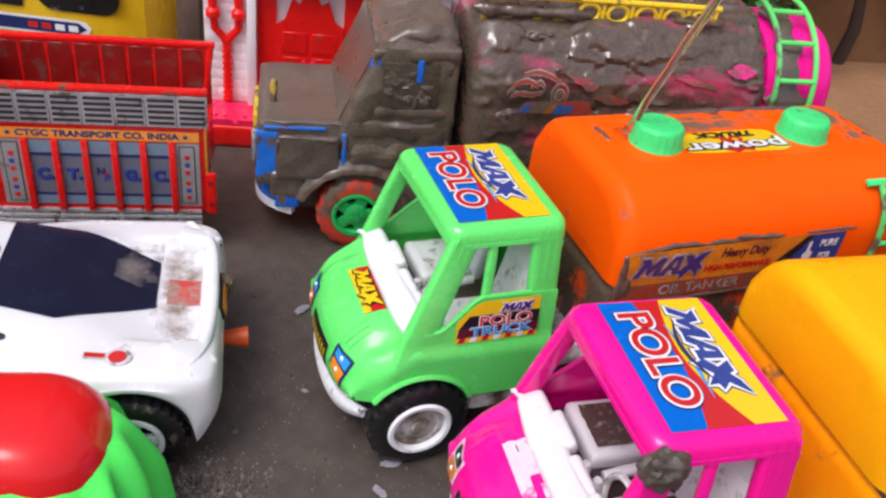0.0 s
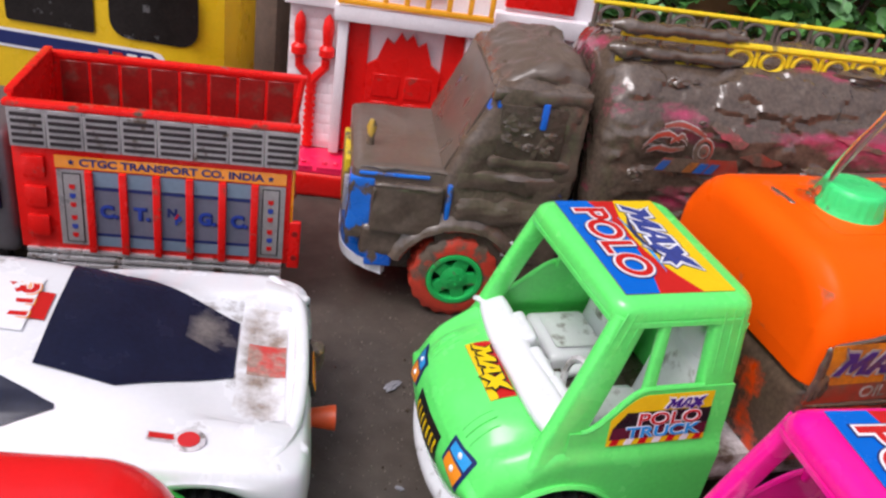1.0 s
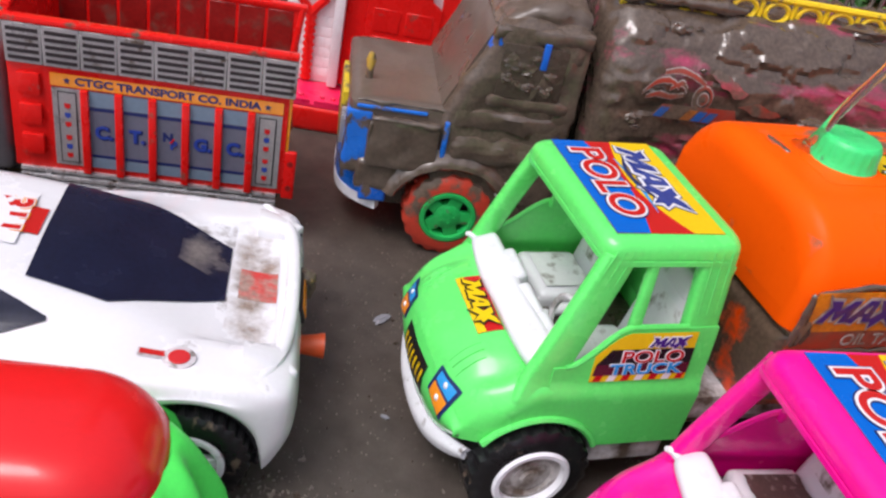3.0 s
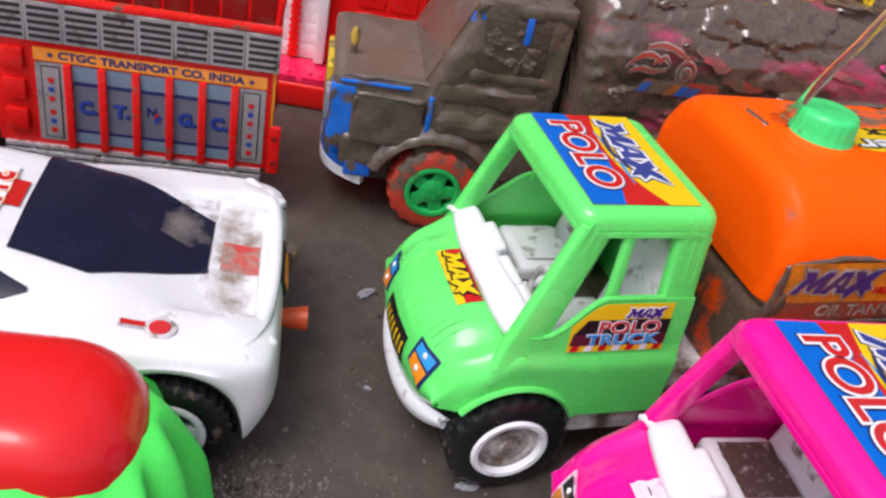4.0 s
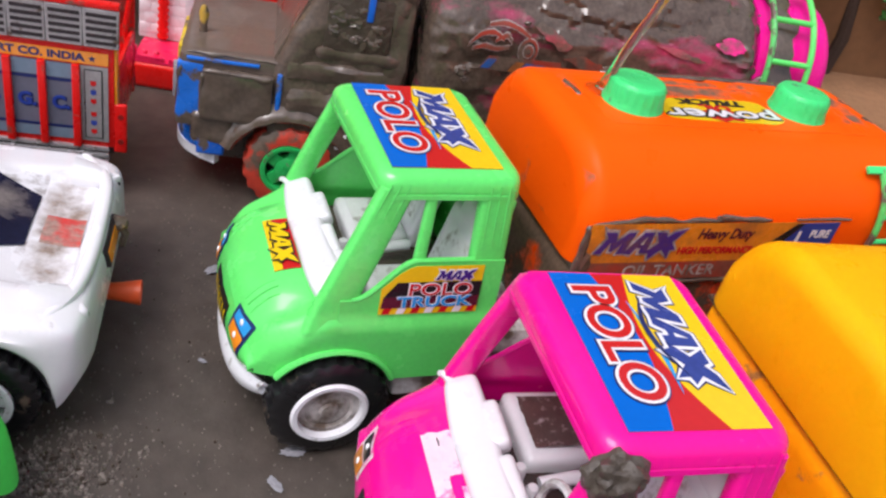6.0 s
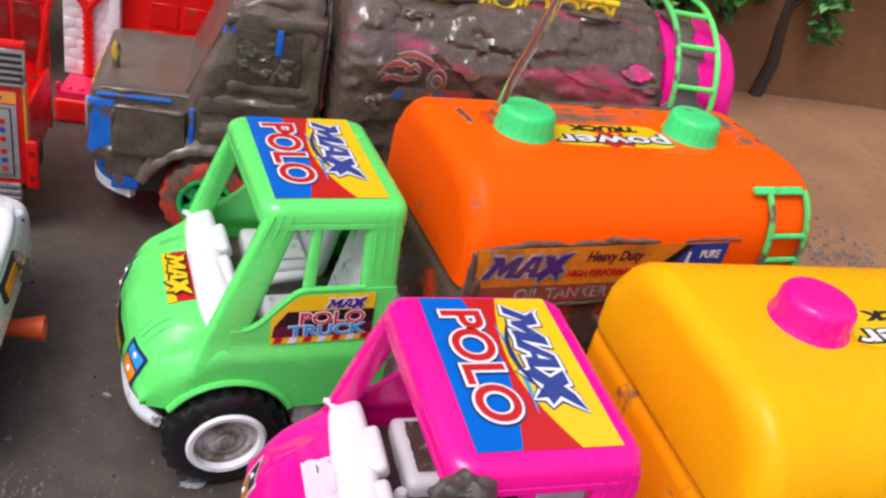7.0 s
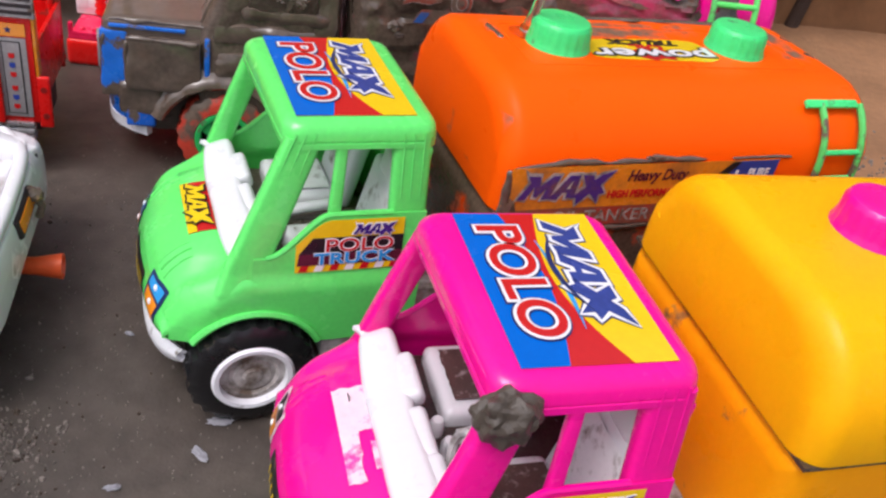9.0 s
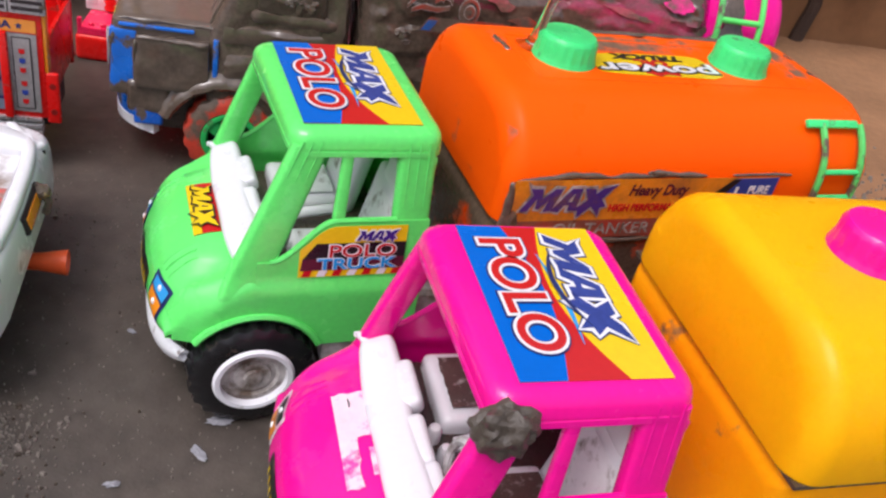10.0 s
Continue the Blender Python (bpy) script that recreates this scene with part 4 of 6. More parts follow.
def chassis(t, x1, mt="white_mud"):
    bm = bmesh.new()
    box(bm, (-0.030, YC - 0.022, 0.016), (x1 - 0.004, YC + 0.022, 0.034), 0.002)
    box(bm, (0.012, YC - 0.040, 0.020), (0.040, YC + 0.040, 0.033), 0.002)
    box(bm, (0.040, YC - 0.036, 0.034), (x1 - 0.006, YC + 0.036, 0.045), 0.002)
    part("chassis", bm, mt, t, "mud-splashed white chassis")
    bm = bmesh.new()
    for x in (XA, 0.130, 0.182):
        tube(bm, [(x, YC - 0.036, 0.0205), (x, YC + 0.036, 0.0205)], 0.002, 8)
    part("axles", bm, "black", t)
    for x in (XA, 0.130, 0.182):
        for f, y in ((-1, YC - 0.0385), (1, YC + 0.0385)):
            wheel(t, (x, y, WR - 0.0002), WR, 0.0165, "rubber", "rim_mud", "disc", f)


def tank_print(t):
    """Orange and dark red side sticker of the oil tanker, partly under mud."""
    y = YC - 0.0465 - 0.0004
    m = plane_at((0.0650, y, 0.0842), (1, 0, 0), (0, 0, 1)) @ Matrix.Diagonal((0.835, 1, 1, 1))
    base = flat("tank_sticker", [(-0.002, 0.0), (0.126, 0.0), (0.126, 0.0168), (0.0, 0.0158)], m, 0.0001, "p_orange_mud", t, "mud-edged orange and red sticker on the tank side")
    flat("dark_band", [(-0.003, -0.0075), (0.120, -0.0075), (0.126, 0.0), (-0.002, 0.0)], m, 0.0001, "p_red_mud", base)
    flat("blue_field", [(0.088, 0.0002), (0.126, 0.0002), (0.126, 0.0166), (0.104, 0.0162)], m, 0.0003, "royal", base)
    flat("black_slash", [(0.082, 0.0004), (0.090, 0.0004), (0.106, 0.0162), (0.102, 0.0162)], m, 0.0005, "black", base)
    jagged(m, 0.006, 0.0045, 0.036, 0.0085, 0.0005, "p_purple_mud", base, rim="p_pale_mud")
    words("Heavy Duty", 0.0060, m @ Matrix.Translation((0.066, 0.0118, 0)), 0.0005, "p_maroon", base, grow=0.00015, shear=0.2, width=0.98)
    words("HIGH PERFORMANCE", 0.0040, m @ Matrix.Translation((0.064, 0.0048, 0)), 0.0005, "p_red", base, grow=0.00015, width=1.0)
    words("PURE", 0.0048, m @ Matrix.Translation((0.117, 0.0115, 0)), 0.0007, "p_white", base, grow=0.0001)
    words("FOR", 0.0040, m @ Matrix.Translation((0.117, 0.0050, 0)), 0.0007, "p_white", base, grow=0.0001)
    # pale pointing-up mark
    flat("pale_mark", [(0.1035, 0.003), (0.1075, 0.003), (0.1085, 0.0075), (0.1060, 0.0085), (0.1060, 0.013), (0.1045, 0.013), (0.1043, 0.0080), (0.1025, 0.0065)], m, 0.0007, "p_white", base)
    words("OIL TANKER", 0.0066, m @ Matrix.Translation((0.045, -0.0040, 0)), 0.0003, "p_pale_mud", base, grow=0.0001, width=1.25)


def top_print(t, x, z, field):
    """Print on top of a tank, between its caps."""
    m = plane_at((x, YC - 0.003, z), (-1, 0, 0), (0, -1, 0))
    n = 40
    rim = []
    for i in range(n):
        q = 2 * math.pi * i / n
        c, d = math.cos(q), math.sin(q)
        rim.append((0.0265 * math.copysign(abs(c) ** 0.35, c) * (1 + 0.04 * math.sin(5 * q)), 0.0005 + 0.0092 * math.copysign(abs(d) ** 0.5, d) * (1 + 0.09 * math.sin(3 * q + 1))))
    top = flat("top_sticker", rim, m, 0.0002, field, t, "yellow sticker on top of the tank")
    mm = m @ Matrix.Translation((0.0, 0.0042, 0))
    flat("red_splash", [(-0.0085, 0.0010), (-0.006, 0.0090), (-0.001, 0.0080), (0.003, 0.0096), (0.008, 0.0075), (0.0095, 0.0015), (0.004, -0.0005), (-0.003, 0.0005)], m, 0.00036, "p_red", top)
    words("power", 0.0112, mm, 0.0005, "black", top, grow=0.0008, width=1.75)
    words("power", 0.0112, mm, 0.0007, "p_white", top, grow=0.0002, width=1.75)
    words("OIL", 0.0058, m @ Matrix.Translation((0.001, -0.0016, 0)), 0.0005, "p_red", top, grow=0.0003, width=1.5)
    words("TRUCK", 0.0058, m @ Matrix.Translation((0.0, -0.0060, 0)), 0.0005, "black", top, grow=0.0003, shear=0.2, width=1.6)


def streak(parent, path, up, w, h, seed, mt="mud", label="streak of wet mud", per=10, name="mud_streak", ragged=130, wild=1.3):
    """A ridge of mud along a path on a surface, with an uneven outline."""
    line = [Vector(p) for p in catmull(path, per)]
    up = Vector(up).normalized()
    bm = bmesh.new()
    rows = []
    for i, p in enumerate(line):
        d = (line[min(i + 1, len(line) - 1)] - line[max(i - 1, 0)]).normalized()
        side = d.cross(up).normalized()
        f = i / (len(line) - 1)
        taper = min(1.0, f / 0.08 + 0.15, (1 - f) / 0.08 + 0.15)
        at = Vector((seed, (line[i] - line[0]).length * ragged, 0))
        ka, kb = (max(0.15, 1 + wild * noise.noise(at + Vector((q, 0, 0)))) * taper * w for q in (0.0, 7.0))
        kh = h * taper * max(0.3, 1 + 0.8 * noise.noise(at * 0.6 + Vector((0, 0, 5))))
        rows.append([p - side * ka - up * 0.0006, p - side * ka * 0.75 + up * kh * 0.75, p + up * kh, p + side * kb * 0.75 + up * kh * 0.7, p + side * kb - up * 0.0006])
    skin(bm, rows, closed=False, caps=False)
    return part(name, bm, mt, parent, label, angle=70)


def clods(t, name, label, spots, mt="mud", seed=1.0):
    for i, (c, s) in enumerate(spots):
        bm = bmesh.new()
        blob(bm, c, s, seed + i * 3.1, 4, 0.36, 1.5)
        part(name, bm, mt, t, label)


# green cab with the orange tank
truck = thing("toy_tanker_truck", pose(-0.0042, 0.2625, 0, 0, 0, 34), "green plastic toy tanker truck with a washed orange tank", "toy truck", "plastic toy tanker trucks")
shell_body = cab(truck, "green", -0.0066, 0.0450)
roof_print(truck)
door_print(truck)
nose_prints(truck, shell_body, False)
chassis(truck, 0.226)
orange_shell = tank(truck, "orange", "base_mud", "mint", 0.0625, 0.2160, 0.1215, 0.0815, (0.0975, 0.1745))
tank_print(truck)
# low moulded ridge round the caps
bm = bmesh.new()
ridge = [(0.1390 + p, YC + q, 0.1214) for p, q in rrect(0.1180, 0.0340, 0.0030, 4)]
tube(bm, ridge + ridge[:1], 0.0005, 6)
part("top_ridge", bm, "orange", truck)
top_print(truck, 0.1345, 0.1215, "p_yellow")
rear_ladder(truck, 0.1880, YC, 0.0930, 0.060, 0.1215, ("mud_green", "mud_green", "mint"))
def film(name, ray, label):
    """Thin mud dried on the tank: ray(u, v) gives a start and a direction towards it."""
    bm = bmesh.new()
    def at(u, v):
        o, d = ray(u, v)
        d = Vector(d).normalized()
        hit, p, n, _ = orange_shell.ray_cast(Vector(o), d)
        return (p if hit else Vector(o) + d * 0.06) - d * 0.00012
    sheet(bm, at, 30, 40)
    part(name, bm, "orange_film", truck, label)
def about(x, deg):
    # starts outside the barrel and points at its axis
    c, d = math.cos(radians(deg)), math.sin(radians(deg))
    return (x, YC - 0.10 * c, 0.095 + 0.10 * d), (0, c, -d)
bpy.context.view_layer.update()
film("mud_film", lambda u, v: about(0.190 + 0.0185 * u, 56 + 96 * v), "brown mud film over the rear of the tank")
film("mud_film", lambda u, v: about(0.074 + 0.108 * u, 100 + 36 * v), "brown mud film on the far shoulder")
film("mud_film", lambda u, v: ((0.0, YC - 0.0385 + 0.060 * u, 0.0870 + 0.0260 * v), (1, 0, 0)), "brown mud film on the front of the tank")
side = YC - 0.0466
clods(truck, "mud_clod", "wet mud left on the tank", [((0.0665, side, 0.0835), (0.0030, 0.0010, 0.0060)), ((0.118, side + 0.0006, 0.1020), (0.0036, 0.0009, 0.0012)),
      ((0.086, side, 0.0655), (0.016, 0.0010, 0.003)), ((0.1080, YC + 0.0300, 0.1208), (0.0060, 0.0040, 0.0008)), ((0.2080, YC - 0.0260, 0.1185), (0.0040, 0.0050, 0.0008))], "mud", 2.0)
for pts, w in (([(0.0655, 0.0990), (0.085, 0.1008), (0.104, 0.1006), (0.121, 0.1012), (0.1390, 0.1010)], 0.0010), ([(0.150, 0.1012), (0.163, 0.1014), (0.1765, 0.1012)], 0.0004),
               ([(0.0645, 0.0990), (0.0650, 0.0900), (0.0640, 0.0770)], 0.0017), ([(0.0640, 0.0760), (0.090, 0.0748), (0.120, 0.0752), (0.168, 0.0756)], 0.0011)):
    streak(truck, [(x, side - 0.0002 + max(0.0, z - 0.0955) ** 2 / 0.052, z) for x, z in pts], (0, -1, 0), w, 0.0005, 3.0 + 99 * w)
streak(truck, [(0.0775, YC + 0.004, 0.1215), (0.0770, YC + 0.016, 0.1213), (0.0790, YC + 0.026, 0.1205)], (0, 0, 1), 0.0016, 0.0004, 8.0)
streak(truck, [(0.100, YC + 0.031, 0.1198), (0.130, YC + 0.0285, 0.1208), (0.160, YC + 0.0290, 0.1207), (0.196, YC + 0.0270, 0.1208)], (0, 0.3, 0.95), 0.0034, 0.0004, 18.0)
streak(truck, [(0.2090, YC - 0.030, 0.1175), (0.2120, YC - 0.008, 0.1195), (0.2110, YC + 0.020, 0.1195)], (0.5, 0, 0.86), 0.0034, 0.0006, 12.0)


# pink cab with the yellow tank
truck = thing("toy_tanker_truck", pose(0.0781, 0.1845, 0, 0, 0, 28.8), "hot pink plastic toy tanker truck with a yellow tank", "toy truck", "plastic toy tanker trucks")
shell_body = cab(truck, "pink", -0.0092, 0.0440)
roof_print(truck)
door_print(truck)
nose_prints(truck, shell_body, True)
chassis(truck, 0.226)
# the tank base is coloured deeper to paint in the shade low down
tank(truck, "yellow", "yellow_shade", "pink", 0.0680, 0.2300, 0.1235, 0.0890, (0.1055, 0.1835))
top_print(truck, 0.1435, 0.1235, "p_yellow")
rear_ladder(truck, 0.200, YC, 0.0930, 0.060, 0.1235, ("pink", "pink", "pink"))
clods(truck, "mud_clod", "grey-brown mud clod stuck on the pillar", [((-0.0040, YC - 0.0352, 0.1022), (0.0072, 0.0050, 0.0066))], "mud_clod", 5.0)


# ---- muddy tanker with the blue cab ----
bt = thing("muddy_tanker_truck", pose(-0.0809, 0.3771, 0, 0, 0, 24), "large blue toy tanker truck caked in wet mud", "toy truck")


def prism(x_of, y0, y1, z0, z1, nx, nz, r, amp, scale, seed, mt, name, label=""):
    """A rounded block whose two ends may lean: x_of(end, z) gives the end's x at a height."""
    bm = bmesh.new()
    rings = []
    w = y1 - y0
    for i in range(nz + 1):
        f = i / nz
        z = z0 + (z1 - z0) * f
        g = r * (1 - math.sqrt(max(0.0, 1 - max(0.0, (z - (z1 - r)) / r) ** 2)))
        xa, xb = x_of(0, z) + g, x_of(1, z) - g
        ring = even([(p, q, 0) for p, q in rrect(xb - xa, w - 2 * g, r * 0.9, 4)], 96)
        rings.append([Vector(((xa + xb) / 2 + p.x, (y0 + y1) / 2 + p.y, z)) for p in ring])
    top = rings[-1]
    mid = sum(top, Vector()) / len(top)
    for f in (0.92, 0.82, 0.72, 0.62, 0.52, 0.42, 0.32, 0.22, 0.12, 0.04):
        rings.append([mid + (p - mid) * f for p in top])
    skin(bm, rings)
    slabs(bm, ((amp * 0.9, scale * 1.1, 0.05, seed), (amp * 0.6, scale * 2.0, 0.15, seed + 7)))
    lumpy(bm, amp * 0.5, scale, seed)
    lumpy(bm, amp * 0.25, scale * 2.6, seed + 5)
    return part(name, bm, mt, bt, label)


prism(lambda e, z: (-0.0530 + 0.05 * max(0, z - 0.07)) if e == 0 else -0.004, 0.006, 0.084, 0.042, 0.0745, 60, 18, 0.0030, 0.0002, 60, 3.0, "mud_even", "bonnet", "mud-covered blue bonnet")
prism(lambda e, z: -0.012 + 0.42 * max(0.0, z - 0.072) if e == 0 else 0.0485, 0.004, 0.086, 0.030, 0.1200, 60, 36, 0.0045, 0.0007, 62, 8.0, "mud_blue", "cab", "mud-covered blue cab")
bm = bmesh.new()
sheet(bm, lambda u, v: Vector((-0.0133 + 0.42 * (0.0030 + 0.040 * v) + 0.0004 * noise.noise(Vector((u * 5, v * 4, 2))), 0.0095 + 0.071 * u, 0.0750 + 0.040 * v)), 30, 18)
thicken(bm, 0.0020)
part("windscreen", bm, "mud_even", bt, "windscreen under a smooth coat of mud")
# sun visor slab above the windscreen, raised door frame and ridges
prism(lambda e, z: 0.0090 + 0.9 * max(0.0, z - 0.117) if e == 0 else 0.0460, 0.009, 0.081, 0.1140, 0.1268, 40, 10, 0.0050, 0.0011, 66, 14.0, "mud_even", "cab_roof", "mud-heaped roof of the cab")
for name, a, b in (("door_frame", (0.006, 0.0032, 0.081), (0.044, 0.0060, 0.085)), ("door_ridge", (-0.006, 0.0030, 0.069), (0.046, 0.0070, 0.077)),
                   ("door_ridge", (-0.004, 0.0028, 0.053), (0.046, 0.0070, 0.064)), ("door_frame", (0.038, 0.0031, 0.060), (0.047, 0.0070, 0.118)), ("window_frame", (0.004, 0.0034, 0.112), (0.046, 0.0070, 0.1175))):
    bm = bmesh.new()
    box(bm, a, b, 0.0014, 2)
    bmesh.ops.subdivide_edges(bm, edges=[e for e in bm.edges if e.calc_length() > 0.006], cuts=10, use_grid_fill=True)
    lumpy(bm, 0.0017, 105, 6.0 + 31 * a[2])
    part(name, bm, "mud", bt)
bm = bmesh.new()
box(bm, (0.0085, 0.0026, 0.086), (0.038, 0.0046, 0.111), 0.0008)
part("door_window", bm, "mud_dark", bt, "dark window blotted with mud")
bm = bmesh.new()
for i in range(16):
    random.seed(40 + i)
    k = random.uniform(0.7, 1.8)
    blob(bm, (0.012 + 0.022 * random.random(), 0.0026, 0.090 + 0.018 * random.random()), (0.0020 * k, 0.0007, 0.0014 * k), i * 3.7, 3, 0.8, 1.6)
tagged(part("window_mud", bm, "mud", bt), kind="stuff")
# blue plastic showing on the front corner and along the wing
for name, mt, a, b in (("corner_panel", "blue_muddy", (-0.0537, 0.0048, 0.0385), (-0.0425, 0.030, 0.0690)), ("trim_strip", "blue_muddy", (-0.0098, 0.0020, 0.046), (-0.0072, 0.0056, 0.0700)),
                       ("trim_strip", "blue_muddy", (-0.050, 0.0046, 0.0707), (-0.018, 0.0066, 0.0722)), ("bonnet_side", "mud", (-0.0430, 0.0012, 0.044), (-0.0115, 0.0065, 0.0680)),
                       ("grille", "mud_yellow", (-0.0560, 0.030, 0.040), (-0.0525, 0.068, 0.066)), ("trim_strip", "blue", (0.0260, 0.0018, 0.101), (0.0290, 0.0034, 0.113)), ("trim_strip", "blue", (0.006, 0.004, 0.108), (0.0095, 0.006, 0.117))):
    bm = bmesh.new()
    box(bm, a, b, 0.0012, 2)
    if name in ("bonnet_side", "corner_panel"):
        bmesh.ops.subdivide_edges(bm, edges=[e for e in bm.edges if e.calc_length() > 0.006], cuts=12, use_grid_fill=True)
        lumpy(bm, 0.0006, 70, 17.0)
    part(name, bm, mt, bt)
# wet ridges along the folds of the bonnet
for path, up, w, h, sd in (([(-0.0425, 0.0016, 0.0677), (-0.030, 0.0014, 0.0678), (-0.018, 0.0014, 0.0677), (-0.0120, 0.0016, 0.0675)], (0, -0.6, 0.8), 0.0011, 0.0009, 5.0), ([(-0.0500, 0.0070, 0.0738), (-0.034, 0.0068, 0.0740), (-0.018, 0.0068, 0.0738), (-0.006, 0.0064, 0.0736)], (0, -0.6, 0.8), 0.0009, 0.0007, 9.0),
                           ([(-0.0428, 0.0020, 0.0460), (-0.0430, 0.0018, 0.0560), (-0.0428, 0.0018, 0.0665)], (-0.5, -0.8, 0), 0.0010, 0.0008, 15.0), ([(-0.0530, 0.0058, 0.0400), (-0.0532, 0.0056, 0.0520), (-0.0528, 0.0058, 0.0690)], (-0.6, -0.8, 0), 0.0012, 0.0007, 19.0)):
    streak(bt, path, up, w, h, sd, label="")
bm = bmesh.new()
sheet(bm, lambda u, v: Vector((-0.0550 + 0.020 * (abs(u - 0.5) * 2) ** 4, 0.006 + 0.078 * u, 0.0235 + 0.0200 * v)), 20, 5)
thicken(bm, 0.004)
lumpy(bm, 0.0006, 80, 1.0)
part("bumper", bm, "blue_muddy", bt, "blue bumper edged with mud")
bm = bmesh.new()
sheet(bm, lambda u, v: Vector((-0.0553 + 0.020 * (abs(u - 0.5) * 2) ** 4, 0.005 + 0.080 * u, 0.0185 + 0.005 * v)), 20, 2)
thicken(bm, 0.004)
part("bumper_lip", bm, "white", bt, "white lower lip of the bumper")
bm = bmesh.new()
box(bm, (-0.0440, 0.0032, 0.0240), (-0.0310, 0.0065, 0.0350), 0.0022, 3)
part("wing_end", bm, "blue", bt)
bm = bmesh.new()
box(bm, (-0.0562, 0.012, 0.048), (-0.0532, 0.0145, 0.066), 0.001)
part("headlamp_frame", bm, "chrome", bt)
# wing round the wheel
bm = bmesh.new()
rings = []
for i in range(41):
    a = radians(16 + 160 * i / 40)
    c, s = math.cos(a), math.sin(a)
    flare = 0.0075 + 0.0020 * math.sin(a)
    section = ((0.0, 0.0085), (0.0, 0.0006), (0.0014, -0.0008), (0.0036, -0.0004), (0.0055, 0.0014), (flare, 0.0042), (flare, 0.0085))
    rings.append([Vector((-0.001 - (0.0245 + q) * c * 1.10, p + 0.0005, 0.0225 + (0.0245 + q) * s)) for q, p in section])
skin(bm, rings)
bmesh.ops.subdivide_edges(bm, edges=[e for e in bm.edges if e.calc_length() > 0.0018], cuts=1, use_grid_fill=True)
lumpy(bm, 0.0008, 95, 2.0)
part("wing", bm, "mud", bt, "mud-caked wheel arch")
bm = bmesh.new()
box(bm, (-0.050, 0.016, 0.016), (0.228, 0.074, 0.046), 0.002)
part("chassis", bm, "mud_dark", bt)
bm = bmesh.new()
box(bm, (0.012, 0.004, 0.018), (0.048, 0.012, 0.042), 0.003, 3)
bmesh.ops.subdivide_edges(bm, edges=bm.edges[:], cuts=4, use_grid_fill=True)
lumpy(bm, 0.0012, 90, 12.0)
part("fuel_tank", bm, "mud", bt)
for nm, a, b, sd in (("wing_front", (-0.0470, 0.0030, 0.0300), (-0.0270, 0.0100, 0.0460), 41.0), ("wing_rear", (0.0265, 0.0022, 0.0300), (0.0475, 0.0100, 0.0560), 43.0)):
    bm = bmesh.new()
    box(bm, a, b, 0.003, 3)
    bmesh.ops.subdivide_edges(bm, edges=[e for e in bm.edges if e.calc_length() > 0.003], cuts=6, use_grid_fill=True)
    lumpy(bm, 0.0007, 110, sd)
    part(nm, bm, "mud", bt)
for i, x in enumerate((0.0205, 0.0275)):
    bm = bmesh.new()
    box(bm, (x, 0.0028, 0.035), (x + 0.005, 0.0042, 0.043), 0.0004)
    part("print_patch", bm, "p_white", bt)
for x in (0.0, 0.135, 0.185):
    for fc, y in ((-1, 0.0085), (1, 0.0815)):
        wheel(bt, (x, y, 0.0215), 0.0220, 0.0165, "rubber_red", "rim_green", "star", fc, 18)
# horn on the bonnet
bm = bmesh.new()
lathe(bm, [(0.0020, 0.0), (0.0016, 0.005), (0.0024, 0.010), (0.0012, 0.0135), (0, 0.014)], 12, Matrix.Translation((-0.0450, 0.030, 0.0735)))
part("horn", bm, "mud_brass", bt, "small muddy brass-coloured horn")

# tank: lumpy barrel
X0, X1, TY, TW, TZ0, TZ1 = 0.0525, 0.2225, 0.045, 0.092, 0.050, 0.1360
bm = bmesh.new()
rings = []
nx = 190
for i in range(nx + 1):
    f = i / nx
    x = X0 + (X1 - X0) * f
    e = min(f, 1 - f) * (X1 - X0)
    g = 0.013 * (1 - math.sqrt(max(0.0, 1 - (1 - min(1.0, e / 0.013)) ** 2)))
    rings.append(even([(x, TY + a, (TZ0 + TZ1) / 2 + b) for a, b in rrect(TW - 2 * g, TZ1 - TZ0 - 2 * g, (0.037, 0.022), 10)], 210))
def closing(r0):
    mid = sum(r0, Vector()) / len(r0)
    return [[mid + (p - mid) * f for p in r0] for f in (0.75, 0.5, 0.25, 0.05)]
skin(bm, closing(rings[0])[::-1] + rings + closing(rings[-1]))
was = [v.co.copy() for v in bm.verts]
slabs(bm, ((0.0017, 42, 0.02, 15.0), (0.0013, 64, 0.12, 4.0), (0.0007, 120, 0.25, 9.0)), 0.42)
lumpy(bm, 0.0005, 150, 4.0, 0.6)
for v, p in zip(bm.verts, was):
    v.co = p.lerp(v.co, 0.2 + 0.8 * smooth(0.002, 0.020, p.x - X0))
part("tank", bm, "mud_pink", bt, "tank under thick mud with pink showing through")
# thick smears along the side, and a printed strip showing
def tank_y(z):
    """Near side of the barrel at a height."""
    r = 0.037
    return TY - TW / 2 + (r - math.sqrt(max(0.0, r * r - (z - (TZ1 - r)) ** 2)) if z > TZ1 - r else 0.0)
random.seed(9)
for i in range(46):
    x, z = X0 + 0.006 + 0.158 * random.random(), random.uniform(0.064, 0.130)
    k = random.uniform(0.35, 1.0) ** 2
    bm = bmesh.new()
    blob(bm, (x, tank_y(z) - 0.0012, z), (0.0042 * k, 0.0016 * k, 0.0026 * k), i * 2.3, 3, 0.7, 1.8)
    part("mud_crumb", bm, "mud", bt, "crumb of wet mud")
m = plane_at((X0 + 0.014, TY - TW / 2 - 0.0040, 0.0905), (1, 0, 0), (0, 0, 1))
st = flat("side_sticker", [(0.012, 0.0), (0.054, 0.0), (0.050, 0.008), (0.016, 0.0065)], m, 0.0, "p_red_mud", bt, "mud-smeared printed side strip")
